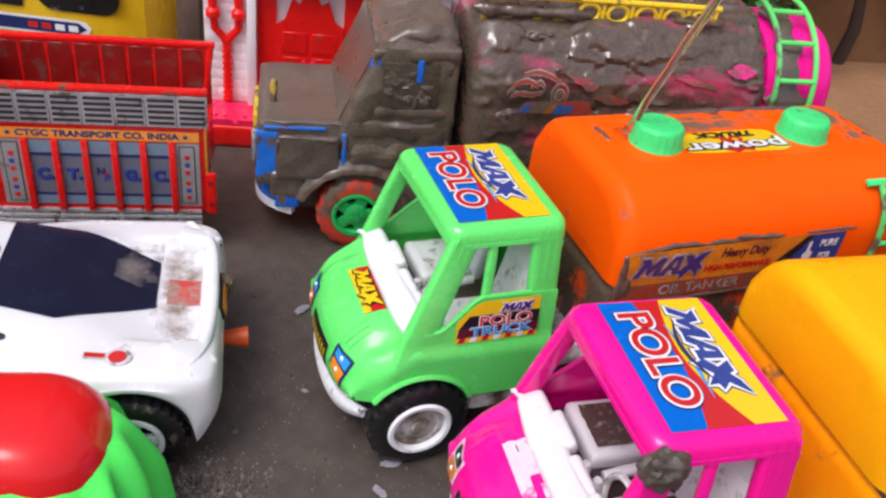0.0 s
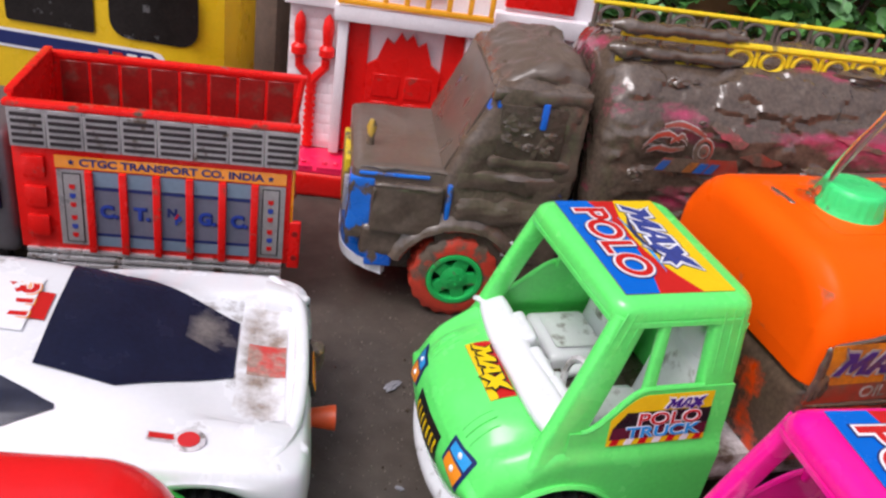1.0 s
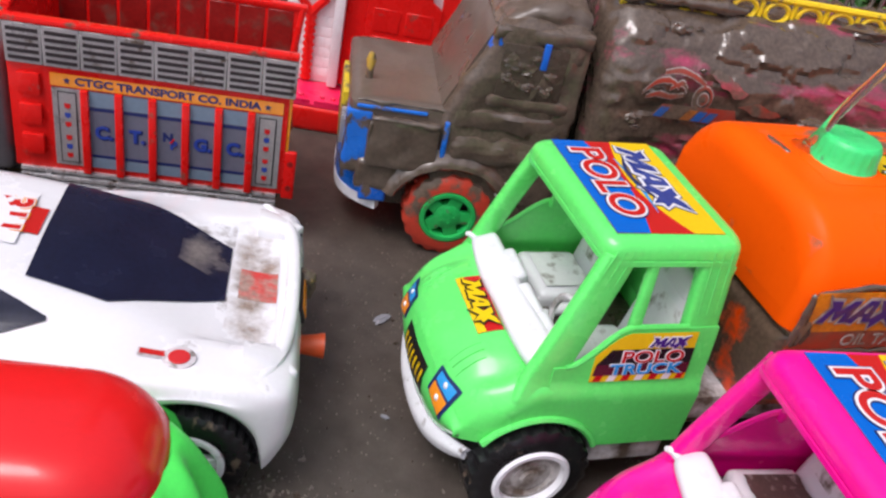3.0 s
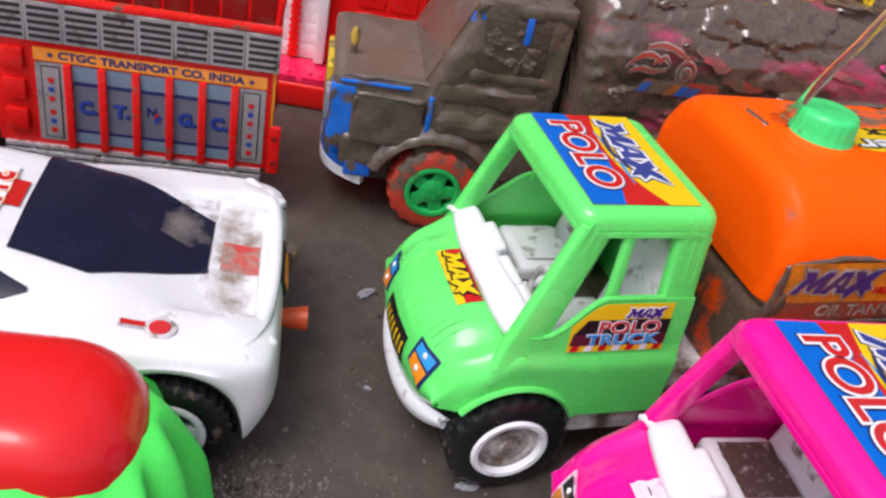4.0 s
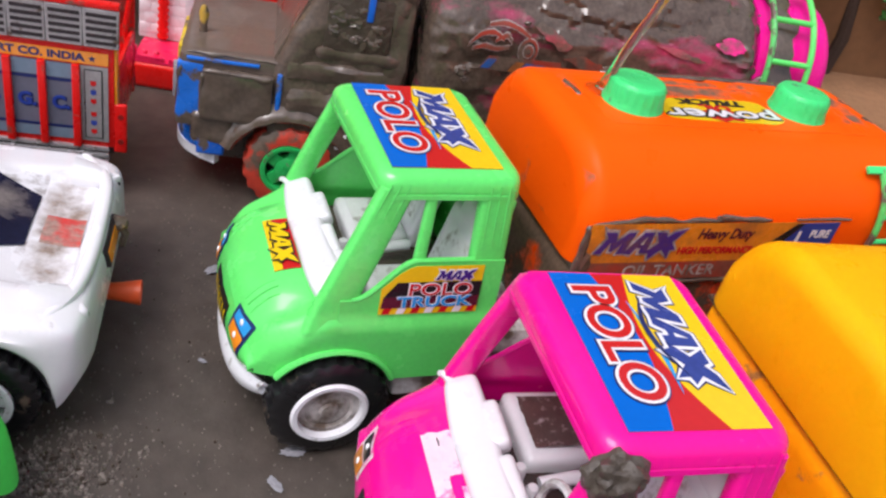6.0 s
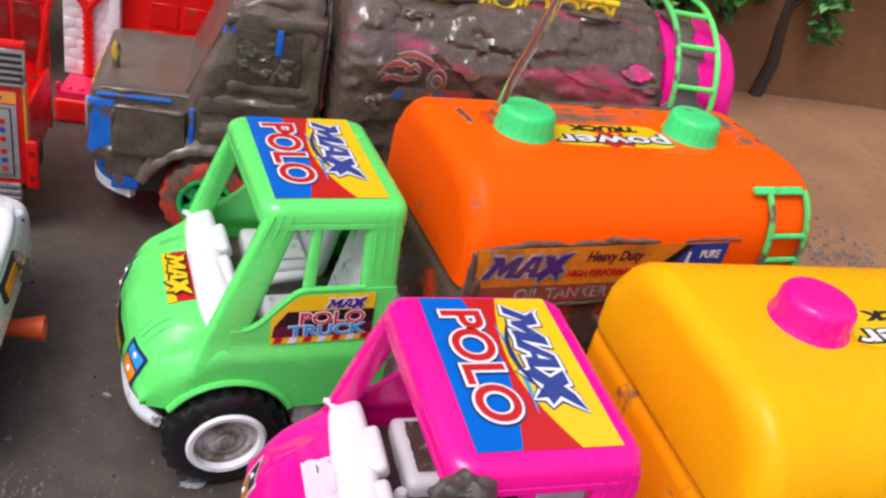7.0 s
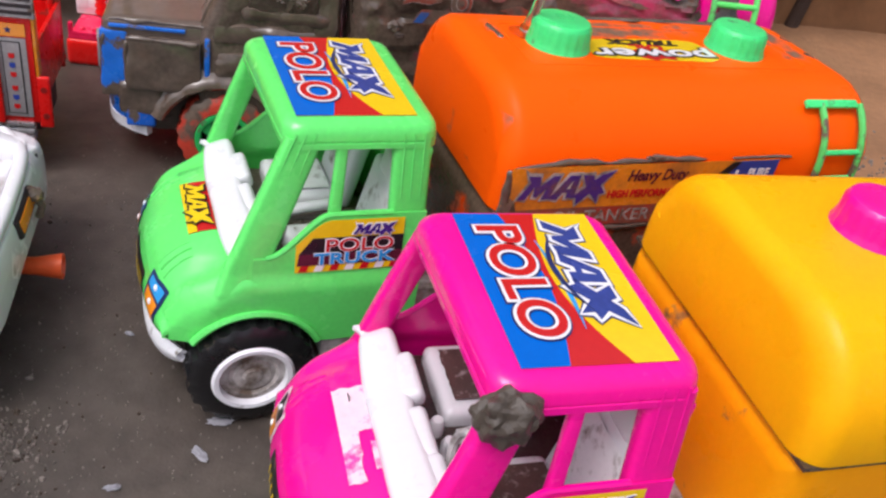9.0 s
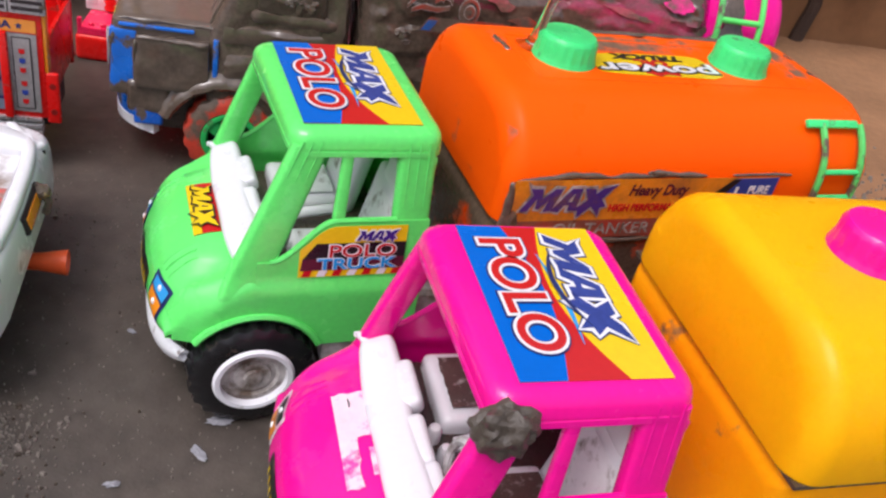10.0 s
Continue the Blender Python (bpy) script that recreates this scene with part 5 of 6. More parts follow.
for i, (x, c) in enumerate(((0.013, "royal_mud"), (0.021, "p_red_mud"), (0.026, "p_orange_mud"), (0.031, "royal_mud"), (0.036, "royal_mud"), (0.044, "p_red_mud"))):
    flat("print_stripe", [(x, 0.0005), (x + 0.0042, 0.0005), (x + 0.0070, 0.0055), (x + 0.0030, 0.0055)], m, 0.0003, c, st)
def on_tank(x, z, lift):
    """A point just outside the barrel's near side."""
    return Vector((x, tank_y(z) - lift, z))
for k, (x0, x1, z0, z1, mt) in enumerate(((0.104, 0.118, 0.1060, 0.1150, "pink_mud"), (0.120, 0.137, 0.0985, 0.1030, "p_red_mud"), (0.164, 0.186, 0.1100, 0.1140, "pink_mud"), (0.194, 0.206, 0.1150, 0.1215, "pink_bare"))):
    bm = bmesh.new()
    def patch_at(u, v):
        w = noise.noise(Vector((u * 2.2, k * 5, 0)))
        x = x0 + (x1 - x0) * u + 0.0050 * (v - 0.5) * (1 if k % 2 else -1) + 0.0022 * noise.noise(Vector((v * 3, k, 3)))
        z = z0 + (z1 - z0) * (0.5 + (v - 0.5) * (0.30 + 0.70 * math.sin(math.pi * (0.06 + u * 0.88)) + 0.3 * noise.noise(Vector((u * 4, v, k))))) + 0.0020 * w - 0.0030 * u
        return on_tank(x, z, 0.0030)
    sheet(bm, patch_at, 18, 8)
    part("print_patch", bm, mt, bt)
# worn strokes of a red print with a pale edge
for k, path in enumerate(([(0.072, 0.1005), (0.077, 0.1060), (0.083, 0.1075), (0.088, 0.1050)], [(0.074, 0.0990), (0.079, 0.1010), (0.085, 0.1005), (0.091, 0.1020)], [(0.080, 0.1105), (0.087, 0.1120), (0.094, 0.1105), (0.100, 0.1075)], [(0.084, 0.1040), (0.089, 0.1070), (0.092, 0.1040)])):
    line = catmull(path, 6)
    for wd, mt, lift in ((0.0016, "p_pale_mud", 0.0031), (0.0010, "p_red_mud", 0.0034)):
        bm = bmesh.new()
        rows = []
        for i, (x, z) in enumerate(line):
            e = wd * (0.55 + 0.45 * math.sin(math.pi * min(1.0, 0.1 + 0.85 * i / len(line)))) * (1 + 0.4 * noise.noise(Vector((i * 0.5, k, 1))))
            rows.append([bm.verts.new(on_tank(x, z + q * e, lift)) for q in (-1, 0, 1)])
        for p, q in zip(rows, rows[1:]):
            for j in (0, 1):
                bm.faces.new((p[j], p[j + 1], q[j + 1], q[j]))
        part("print_stroke", bm, mt, bt)
# a round printed badge
for r, mt, lift in ((0.0062, "p_pale_mud", 0.0034), (0.0056, "p_red_mud", 0.0036), (0.0044, "p_dark_mud", 0.0038), (0.0034, "p_pale_mud", 0.0040), (0.0028, "p_red_mud", 0.0042), (0.0014, "p_dark_mud", 0.0044)):
    bm = bmesh.new()
    bm.faces.new([bm.verts.new(on_tank(0.1000 + r * 0.8 * math.cos(2 * math.pi * i / 20), 0.1015 + r * math.sin(2 * math.pi * i / 20), lift)) for i in range(20)])
    part("round_badge", bm, mt, bt, "", flat=True)
# railings on top of the tank: the near one buried in mud over its front half
for y, z0 in ((TY - 0.024, TZ1 - 0.002), (TY + 0.026, TZ1 - 0.001)):
    near = y < TY
    LX = X1 - X0 + (-0.040 if near else -0.014)
    z0 -= 0.0034 if near else 0.0044
    bm = bmesh.new()
    tube(bm, [(X0 + 0.006 + LX * i / 20, y, z0 + 0.0005) for i in range(21)], 0.0014, 8)
    part("rail", bm, "mud_yellow" if near else "mud", bt)
    bm = bmesh.new()
    tube(bm, [(X0 + 0.006 + LX * i / 20, y, z0 + 0.0125) for i in range(21)], 0.0017 if near else 0.0012, 8)
    part("rail", bm, "yellow_rail", bt)
    for i in range(9):
        x = X0 + 0.008 + (LX - 0.004) * i / 8
        bm = bmesh.new()
        tube(bm, [(x, y, z0 - 0.002), (x, y, z0 + 0.012)], 0.0012, 7)
        part("rail_post", bm, "yellow_rail" if near and i > 3 else "mud", bt)
    for i in range(8):
        if near and i < 3:
            continue
        x = X0 + 0.016 + (LX - 0.004) * i / 8
        bm = bmesh.new()
        tube(bm, [(x + 0.0056 * math.cos(a), y, z0 + 0.0062 + 0.0046 * math.sin(a)) for a in [2 * math.pi * j / 14 for j in range(15)]], 0.0012, 6)
        part("rail_ring", bm, "yellow_rail" if near else "mud", bt)
for zz, thick in ((TZ1 - 0.0002, 0.0036), (TZ1 + 0.0100, 0.0034)):
    bm = bmesh.new()
    rings = []
    for i in range(61):
        x = X0 + 0.002 + 0.062 * i / 60
        k = 0.3 + 0.7 * min(1.0, i / 5, (60 - i) / 8)
        rings.append([Vector((x, TY - 0.0245 + p * k, zz + q * k)) for p, q in rrect(0.0062, thick * 1.25, 0.0020, 4)])
    skin(bm, rings)
    lumpy(bm, 0.0012, 130, 21.0 + zz * 50)
    part("mud_bar", bm, "mud", bt, "muddy front half of the railing")
for i in range(14):
    random.seed(70 + i)
    bm = bmesh.new()
    blob(bm, (X0 + 0.01 + 0.14 * random.random(), TY - 0.030 + 0.06 * random.random(), TZ1 - 0.0005), (0.006 + 0.008 * random.random(), 0.006, 0.0035), i * 1.9, 3, 0.5)
    part("mud_clod", bm, "mud", bt)
# rear cap, hoop ladder
bm = bmesh.new()
rings = []
for x, g in [(X1 - 0.004, 0.0), (X1 + 0.010, 0.0), (X1 + 0.028, 0.0)] + [(X1 + 0.030 + 0.010 * math.sin(radians(15 * i)), 0.010 * (1 - math.cos(radians(15 * i)))) for i in range(7)]:
    rings.append([Vector((x, TY + p, (TZ0 + TZ1) / 2 + q)) for p, q in rrect(TW - 0.006 - 2 * g, TZ1 - TZ0 - 0.004 - 2 * g, (0.036 - g, 0.020 - g), 10)])
end = rings[-1]
mid = sum(end, Vector()) / len(end)
for f, dx in ((0.7, 0.0022), (0.4, 0.0034), (0.1, 0.0038)):
    rings.append([mid + (p - mid) * f + Vector((dx, 0, 0)) for p in end])
skin(bm, rings)
part("rear_cap", bm, "pink", bt, "washed pink rear cap of the tank")
bm = bmesh.new()
rings = []
for i in range(31):
    a = radians(-55 + 150 * i / 30)
    c = Vector((X1 + 0.0085, TY - 0.0450 * math.cos(a), 0.094 + 0.042 * math.sin(a) + 0.001))
    o = Vector((0, -math.cos(a), math.sin(a)))
    k = (1.30 if i < 14 else 0.75) + 0.4 * math.sin(i * 1.3) * math.sin(i * 0.37)
    rings.append([c + Vector((p * k, 0, 0)) + o * q for p, q in rrect(0.0170, 0.0034, 0.0014, 3)])
skin(bm, rings)
lumpy(bm, 0.0008, 110, 33.0)
part("mud_band", bm, "mud", bt, "mud left round the rear of the tank")
def hoop(x, a):
    return (x, TY - 0.0480 * math.cos(a), 0.1000 + 0.0445 * math.sin(a))
for x, mt in ((X1 - 0.001, "mud_green"), (X1 + 0.021, "green")):
    bm = bmesh.new()
    tube(bm, [hoop(x, radians(-42 + 140 * i / 22)) for i in range(23)], 0.0015, 8)
    part("ladder_rail", bm, mt, bt)
for i in range(5):
    a = radians(-34 + 26 * i)
    bm = bmesh.new()
    tube(bm, [hoop(X1 - 0.001, a), hoop(X1 + 0.021, a)], 0.0015, 8)
    part("ladder_rung", bm, "green", bt)

# ---- red tipper lorry ----
rt = thing("red_toy_lorry", pose(-0.1535, 0.341, 0, 0, 0, 24), "red plastic toy lorry with silver printed side panels", "toy truck")
RL, RD = -0.1120, 0.060
bm = bmesh.new()
def wall(a, b, bev=0.0007):
    box(bm, a, b, bev, 2)
wall((RL, 0.0, 0.026), (0.002, 0.0022, 0.0925))
body = part("cargo_side", bm, "red", rt, "red side of the open cargo bed")
for nm, a, b in (("cargo_side", (RL, RD - 0.002, 0.026), (0.002, RD, 0.0925)), ("cargo_front", (RL, 0.0023, 0.030), (RL + 0.002, RD - 0.0023, 0.096)), ("cargo_tail", (0.0, 0.0023, 0.030), (0.002, RD - 0.0023, 0.060)), ("cargo_floor", (RL + 0.0021, 0.0023, 0.034), (-0.0001, RD - 0.0023, 0.037))):
    bm = bmesh.new()
    wall(a, b)
    last = part(nm, bm, "red", rt)
    body = last if nm == "cargo_side" else body
bm = bmesh.new()
for a, b in (((RL - 0.001, -0.0022, 0.0920), (0.0045, 0.0028, 0.0945)), ((RL - 0.001, RD - 0.0028, 0.0920), (0.0045, RD + 0.0022, 0.0945)), ((RL - 0.0012, 0.003, 0.0950), (RL + 0.0025, RD - 0.003, 0.0975))):
    box(bm, a, b, 0.0008, 2)
part("top_rim", bm, "red", rt)
for s in (0.0015, RD - 0.0015):
    bm = bmesh.new()
    tube(bm, [(0.0025, s, 0.093), (-0.002, s + (0.004 if s < 0.03 else -0.004), 0.060), (0.0015, s, 0.030)], 0.0016, 8)
    part("tail_brace", bm, "red", rt)
# inner panels in darker red: shadow inside the open bed, painted on
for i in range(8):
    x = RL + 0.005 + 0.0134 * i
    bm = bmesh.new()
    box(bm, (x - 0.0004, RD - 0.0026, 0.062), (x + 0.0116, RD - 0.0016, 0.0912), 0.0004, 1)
    part("inner_panel", bm, "red_shade", body)
# silver slatted band
for i in range(8):
    x = RL + 0.0005 + 0.01450 * i
    bm = bmesh.new()
    box(bm, (x, -0.0020, 0.0748), (x + 0.01440, -0.0003, 0.0918), 0.0003, 1)
    p = part("slatted_panel", bm, "slat_silver", rt)
    for j in range(5):
        bm = bmesh.new()
        z = 0.0764 + 0.0030 * j
        box(bm, (x + 0.0013, -0.0023, z), (x + 0.0134, -0.0019, z + 0.0016), 0.0001, 1)
        part("slot", bm, "slot", p)
m = plane_at((-0.0952, -0.0004, 0.0662), (1, 0, 0), (0, 0, 1))
ban = flat("name_banner", rect(0, 0, 0.0950, 0.0056), m, 0.0002, "p_orange", rt, "orange name banner with dark lettering")
words("CTGC TRANSPORT CO. INDIA", 0.0046, m @ Matrix.Translation((0.0475, 0.0028, 0)), 0.0005, "navy", ban, grow=0.00016, width=1.20)
for x in (0.0066, 0.0884):
    star = [(x + (0.0015 if k % 2 == 0 else 0.0007) * math.sin(math.pi * k / 5), 0.0028 + (0.0015 if k % 2 == 0 else 0.0007) * math.cos(math.pi * k / 5)) for k in range(10)]
    flat("star", star, m, 0.0005, "navy", ban)
m = plane_at((-0.0952, -0.0003, 0.0290), (1, 0, 0), (0, 0, 1))
for x in (0.0003, 0.0828):
    p = flat("end_panel", rect(x, 0, x + 0.0120, 0.0365), m, 0.0003, "slat_silver", rt)
    fr = [(x + 0.0022, 0.0015), (x + 0.0098, 0.0015), (x + 0.0098, 0.0350), (x + 0.0022, 0.0350)]
    flat("panel_border", fr, m, 0.0005, "black", p)
    flat("panel_field", [(x + 0.0027, 0.0020), (x + 0.0093, 0.0020), (x + 0.0093, 0.0345), (x + 0.0027, 0.0345)], m, 0.0007, "slat_silver", p)
    for k, c in enumerate(("p_red", "royal", "p_red", "p_red", "royal", "p_red")):
        z = 0.0045 + 0.0043 * k + (0.002 if k > 2 else 0)
        flat("print_mark", [(x + 0.0048, z), (x + 0.0060, z - 0.0007), (x + 0.0072, z), (x + 0.0072, z + 0.0018), (x + 0.0048, z + 0.0018)], m, 0.0009, c, p)
for i, ch in enumerate(("C.", "T.", "", "G.", "C.")):
    x = 0.0152 + 0.0137 * i
    p = flat("blue_grey_panel", rect(x - 0.0005, 0, x + 0.0106, 0.0365), m, 0.0003, "bluegrey", rt)
    flat("pale_head", rect(x - 0.0005, 0.0296, x + 0.0106, 0.0360), m, 0.0005, "paleblue", p)
    flat("dark_line", rect(x - 0.0005, 0.0278, x + 0.0106, 0.0292), m, 0.0005, "navy", p)
    flat("pale_foot", rect(x - 0.0005, 0.0002, x + 0.0106, 0.0050), m, 0.0005, "paleblue", p)
    flat("dark_line", rect(x - 0.0005, 0.0054, x + 0.0106, 0.0066), m, 0.0005, "navy", p)
    if ch:
        words(ch, 0.0082, m @ Matrix.Translation((x + 0.0058, 0.0172, 0)), 0.0006, "navy", p, grow=0.0006, width=0.95)
        words(ch, 0.0082, m @ Matrix.Translation((x + 0.0053, 0.0175, 0)), 0.0008, "royal", p, grow=0.0003, width=0.95)
    else:
        words("N", 0.0056, m @ Matrix.Translation((x + 0.0044, 0.0192, 0)), 0.0006, "navy", p, grow=0.0003)
        words("P", 0.0056, m @ Matrix.Translation((x + 0.0068, 0.0158, 0)), 0.0008, "royal", p, grow=0.0003)
        flat("red_mark", [(x + 0.0052, 0.0172), (x + 0.0068, 0.0196), (x + 0.0074, 0.0188), (x + 0.0058, 0.0166)], m, 0.0010, "p_red", p)
for i in range(6):
    x = -0.0952 + 0.0122 + 0.0137 * i
    bm = bmesh.new()
    box(bm, (x - 0.0005, -0.0028, 0.0262), (x + 0.0028, 0.0, 0.0660), 0.0008, 2)
    part("side_bar", bm, "red", rt)
bm = bmesh.new()
for i in range(3):
    box(bm, (RL + 0.002, -0.0024 + 0.0005 * i, 0.0178 + 0.0032 * i), (-0.0005, 0.004, 0.0198 + 0.0032 * i), 0.0006, 2)
for i in range(4):
    x = RL + 0.012 + 0.0290 * i
    box(bm, (x, -0.0008, 0.0180), (x + 0.002, 0.003, 0.0262), 0.0004, 1)
part("side_guard", bm, "chrome", rt, "chrome slatted side guard")
bm = bmesh.new()
for i in range(3):
    box(bm, (RL + 0.004, -0.0024, 0.033 + 0.014 * i), (RL + 0.013, 0.0, 0.043 + 0.014 * i), 0.0015, 2)
part("stake_pocket", bm, "red", rt)
bm = bmesh.new()
box(bm, (0.0019, 0.0006, 0.0475), (0.0033, 0.0060, 0.0760), 0.0005, 2)
part("tail_marker", bm, "p_orange", rt, "orange-yellow strip on the tail edge")
bm = bmesh.new()
box(bm, (0.0015, 0.0002, 0.0235), (0.0072, 0.0026, 0.0480), 0.0011, 3)
ear = part("tail_hinge", bm, "red", rt)
# holes as flat discs, their shade painted in darker red
for z in (0.0295, 0.0420):
    bm = bmesh.new()
    lathe(bm, [(0.0013, -0.0001), (0.0013, 0.0004), (0, 0.0004)], 14, Matrix.Translation((0.0046, 0.0002, z)) @ Matrix.Rotation(radians(90), 4, "X"))
    part("hole", bm, "red_shade", ear)
bm = bmesh.new()
box(bm, (RL - 0.045, 0.004, 0.018), (RL - 0.0025, RD - 0.004, 0.078), 0.006, 4)
cabp = part("cab", bm, "silver", rt, "grey printed cab")
bm = bmesh.new()
box(bm, (RL - 0.038, 0.0022, 0.042), (RL - 0.0075, 0.0040, 0.066), 0.002, 3)
part("window", bm, "glass_black", cabp)
bm = bmesh.new()
box(bm, (RL - 0.044, 0.014, 0.014), (0.0, RD - 0.014, 0.034), 0.002)
part("chassis", bm, "slot", rt)
for x in (-0.050, -0.080, RL - 0.024):
    for fc, y in ((-1, 0.0105), (1, RD - 0.0105)):
        wheel(rt, (x, y, 0.0155), 0.0157, 0.012, "rubber", "silver", "disc", fc, 18)
bm = bmesh.new()
for x in (-0.050, -0.080, RL - 0.024):
    tube(bm, [(x, 0.008, 0.0155), (x, RD - 0.008, 0.0155)], 0.002, 8)
part("axles", bm, "black", rt)


# ---- white sports car ----
car = thing("toy_sports_car", pose(-0.0941, 0.2659, 0, 0, 0, 26), "white toy sports car with black windows and mud on its tail", "toy car")
# length, half width, shoulder height, roof height, cabin half width
STATIONS = [(-0.0078, 0.0440, 0.0360, 0.0365, 0.020), (-0.0096, 0.0570, 0.0440, 0.0440, 0.024), (-0.0140, 0.0630, 0.0472, 0.0434, 0.032), (-0.0250, 0.0652, 0.0494, 0.0436, 0.033), (-0.0400, 0.0655, 0.0500, 0.0468, 0.031), (-0.0650, 0.0655, 0.0505, 0.0550, 0.029),
            (-0.0970, 0.0640, 0.0490, 0.0630, 0.031), (-0.1300, 0.0620, 0.0470, 0.0655, 0.032), (-0.1700, 0.0620, 0.0450, 0.0600, 0.030), (-0.2100, 0.0610, 0.0410, 0.0450, 0.028), (-0.2500, 0.0540, 0.0340, 0.0350, 0.022), (-0.2650, 0.0380, 0.0260, 0.0265, 0.016)]
LINE = catmull(STATIONS, 8)
CAR_WHEELS, CWR, CAR = (-0.0415, -0.2050), 0.0206, 0.0228


def car_low(x):
    z = 0.0085 + 0.0050 * smooth(-0.030, -0.020, x) + 0.0125 * smooth(-0.0190, -0.0080, x)
    for c in CAR_WHEELS:
        if abs(x - c) < CAR - 1e-5:
            z = max(z, 0.0205 + math.sqrt(CAR * CAR - (x - c) ** 2))
    return z


def far_side(y):
    """The flanks lie closer in than the plain section."""
    if y < -0.035:
        return -0.035 + 0.80 * (y + 0.035)
    return y if y < 0.030 else 0.030 + 0.72 * (y - 0.030)


def car_section(st):
    x, wb, zs, zr, wr = st
    zl = car_low(x)
    zm = zl + (zs - zl) * 0.5
    r = smooth(-0.058, -0.034, x)
    half = [(-wb * 0.965, zl), (-wb * 0.995, zl + (zs - zl) * 0.22), (-wb, zm), (-wb * 0.985, zs - 0.0045), (-wb * 0.93, zs - 0.0006), (-wb * 0.80, zs + 0.0004 + 0.05 * (zr - zs)),
            (-(wr + wb * 0.80) / 2 * (1 - r) - (wr + 0.0045) * r, zs + (0.35 - 0.25 * r) * (zr - zs)), (-wr, zs + (0.86 + 0.08 * r) * (zr - zs)), (-wr * 0.55, zr - 0.0006), (0, zr)]
    full = [(far_side(y), z) for y, z in half] + [(far_side(-y), z - 0.0030 * smooth(0.030, 0.058, -y) * (z > 0.02)) for y, z in half[-2::-1]]
    return catmull(full, 3)


bm = bmesh.new()
rings = [[Vector((st[0], y, z)) for y, z in car_section(st)] for st in LINE]
skin(bm, rings, closed=False, caps=False)
# close the tail and the nose
for r in (rings[0], rings[-1]):
    vs = [min(bm.verts, key=lambda v, p=p: (v.co - p).length_squared) for p in r]
    bm.faces.new(vs)
bmesh.ops.remove_doubles(bm, verts=bm.verts, dist=0.00005)
body = part("body", bm, "white_car", car, angle=50)
bm = bmesh.new()
box(bm, (-0.255, -0.046, 0.010), (-0.028, 0.034, 0.030), 0.003)
part("underbody", bm, "black", car)


def on_car(x, y):
    """Height of the car's skin."""
    i = min(range(len(LINE) - 1), key=lambda k: abs((LINE[k][0] + LINE[k + 1][0]) / 2 - x))
    a, b = LINE[i], LINE[i + 1]
    f = (x - a[0]) / (b[0] - a[0])
    st = tuple(p + (q - p) * f for p, q in zip(a, b))
    sec = [s for s in car_section(st)]
    up = [s for s in sec if s[1] > 0.02]
    for p, q in zip(up, up[1:]):
        if p[0] <= y <= q[0]:
            k = (y - p[0]) / (q[0] - p[0] + 1e-9)
            return p[1] + (q[1] - p[1]) * k
    return up[0][1] if y < 0 else up[-1][1]


def patch(name, rows, lift, mt, parent, label="", nu=20, nv=14, rough_edge=0.0):
    """A print on the car's skin; rows give its side limits at several lengths."""
    bm = bmesh.new()
    def at(u, v):
        k = min(len(rows) - 2, int(u * (len(rows) - 1)))
        f = u * (len(rows) - 1) - k
        x, lo, hi = (p + (q - p) * f for p, q in zip(rows[k], rows[k + 1]))
        y = lo + (hi - lo) * v
        if rough_edge:
            x += rough_edge * noise.noise(Vector((u * 5, v * 7, 2)))
            y += rough_edge * noise.noise(Vector((u * 6, v * 5, 7)))
        return Vector((x, y, on_car(x, y) + lift))
    sheet(bm, at, nu, nv)
    return part(name, bm, mt, parent, label)


patch("rear_window", [(-0.0930, -0.0255, 0.0320), (-0.0690, -0.0280, 0.0340), (-0.0345, -0.0105, 0.0205)], 0.0006, "glass_black", car, "large dark rear window")
for s in (-1, 1):
    patch("side_window", [(-0.1550, s * 0.0330, s * 0.0500), (-0.1000, s * 0.0315, s * 0.0440), (-0.0845, s * 0.0368, s * 0.0380)], 0.0006, "glass_black", car, "dark pointed side window")
patch("roof_stripe", [(-0.1500, -0.0056, 0.0096), (-0.0945, -0.0056, 0.0096)], 0.0006, "p_red", car, "red stripe on the roof")
ring = patch("number_field", [(-0.1180, -0.0125, 0.0175), (-0.0995, -0.0125, 0.0175)], 0.0008, "p_white", car, "white number field on the roof")
for g, c, l in ((0.0012, "p_orange", 0.0004), (0.0008, "p_white", 0.0007), (0.0004, "p_red", 0.0010)):
    words("311", 0.0140, plane_at((-0.1055, 0.0025, on_car(-0.1055, 0.0025)), (0, -1, 0), (1, 0, -0.06)), 0.0003 + 0.4 * l, c, ring, grow=g)
patch("tail_mud", [(-0.0338, -0.0290, 0.0340), (-0.0250, -0.0310, 0.0360), (-0.0170, -0.0300, 0.0340)], 0.0003, "car_mud", car, "brown mud dried on the tail", 16, 24, 0.0006)
patch("tail_stripe", [(-0.0305, -0.0075, 0.0095), (-0.0172, -0.0075, 0.0095)], 0.0005, "red_faint", car, "red stripe under dried mud")
patch("window_mud", [(-0.0520, 0.0040, 0.0245), (-0.0440, 0.0010, 0.0235), (-0.0348, -0.0030, 0.0200)], 0.0008, "mud_film", car, "", 12, 12, 0.0)
badge = patch("badge", [(-0.0572, -0.0466, -0.0428), (-0.0475, -0.0474, -0.0436)], 0.0006, "badge_rim", car, "small red and white emblem")
patch("badge_bar", [(-0.0566, -0.0459, -0.0436), (-0.0490, -0.0465, -0.0442)], 0.0009, "p_red", badge)
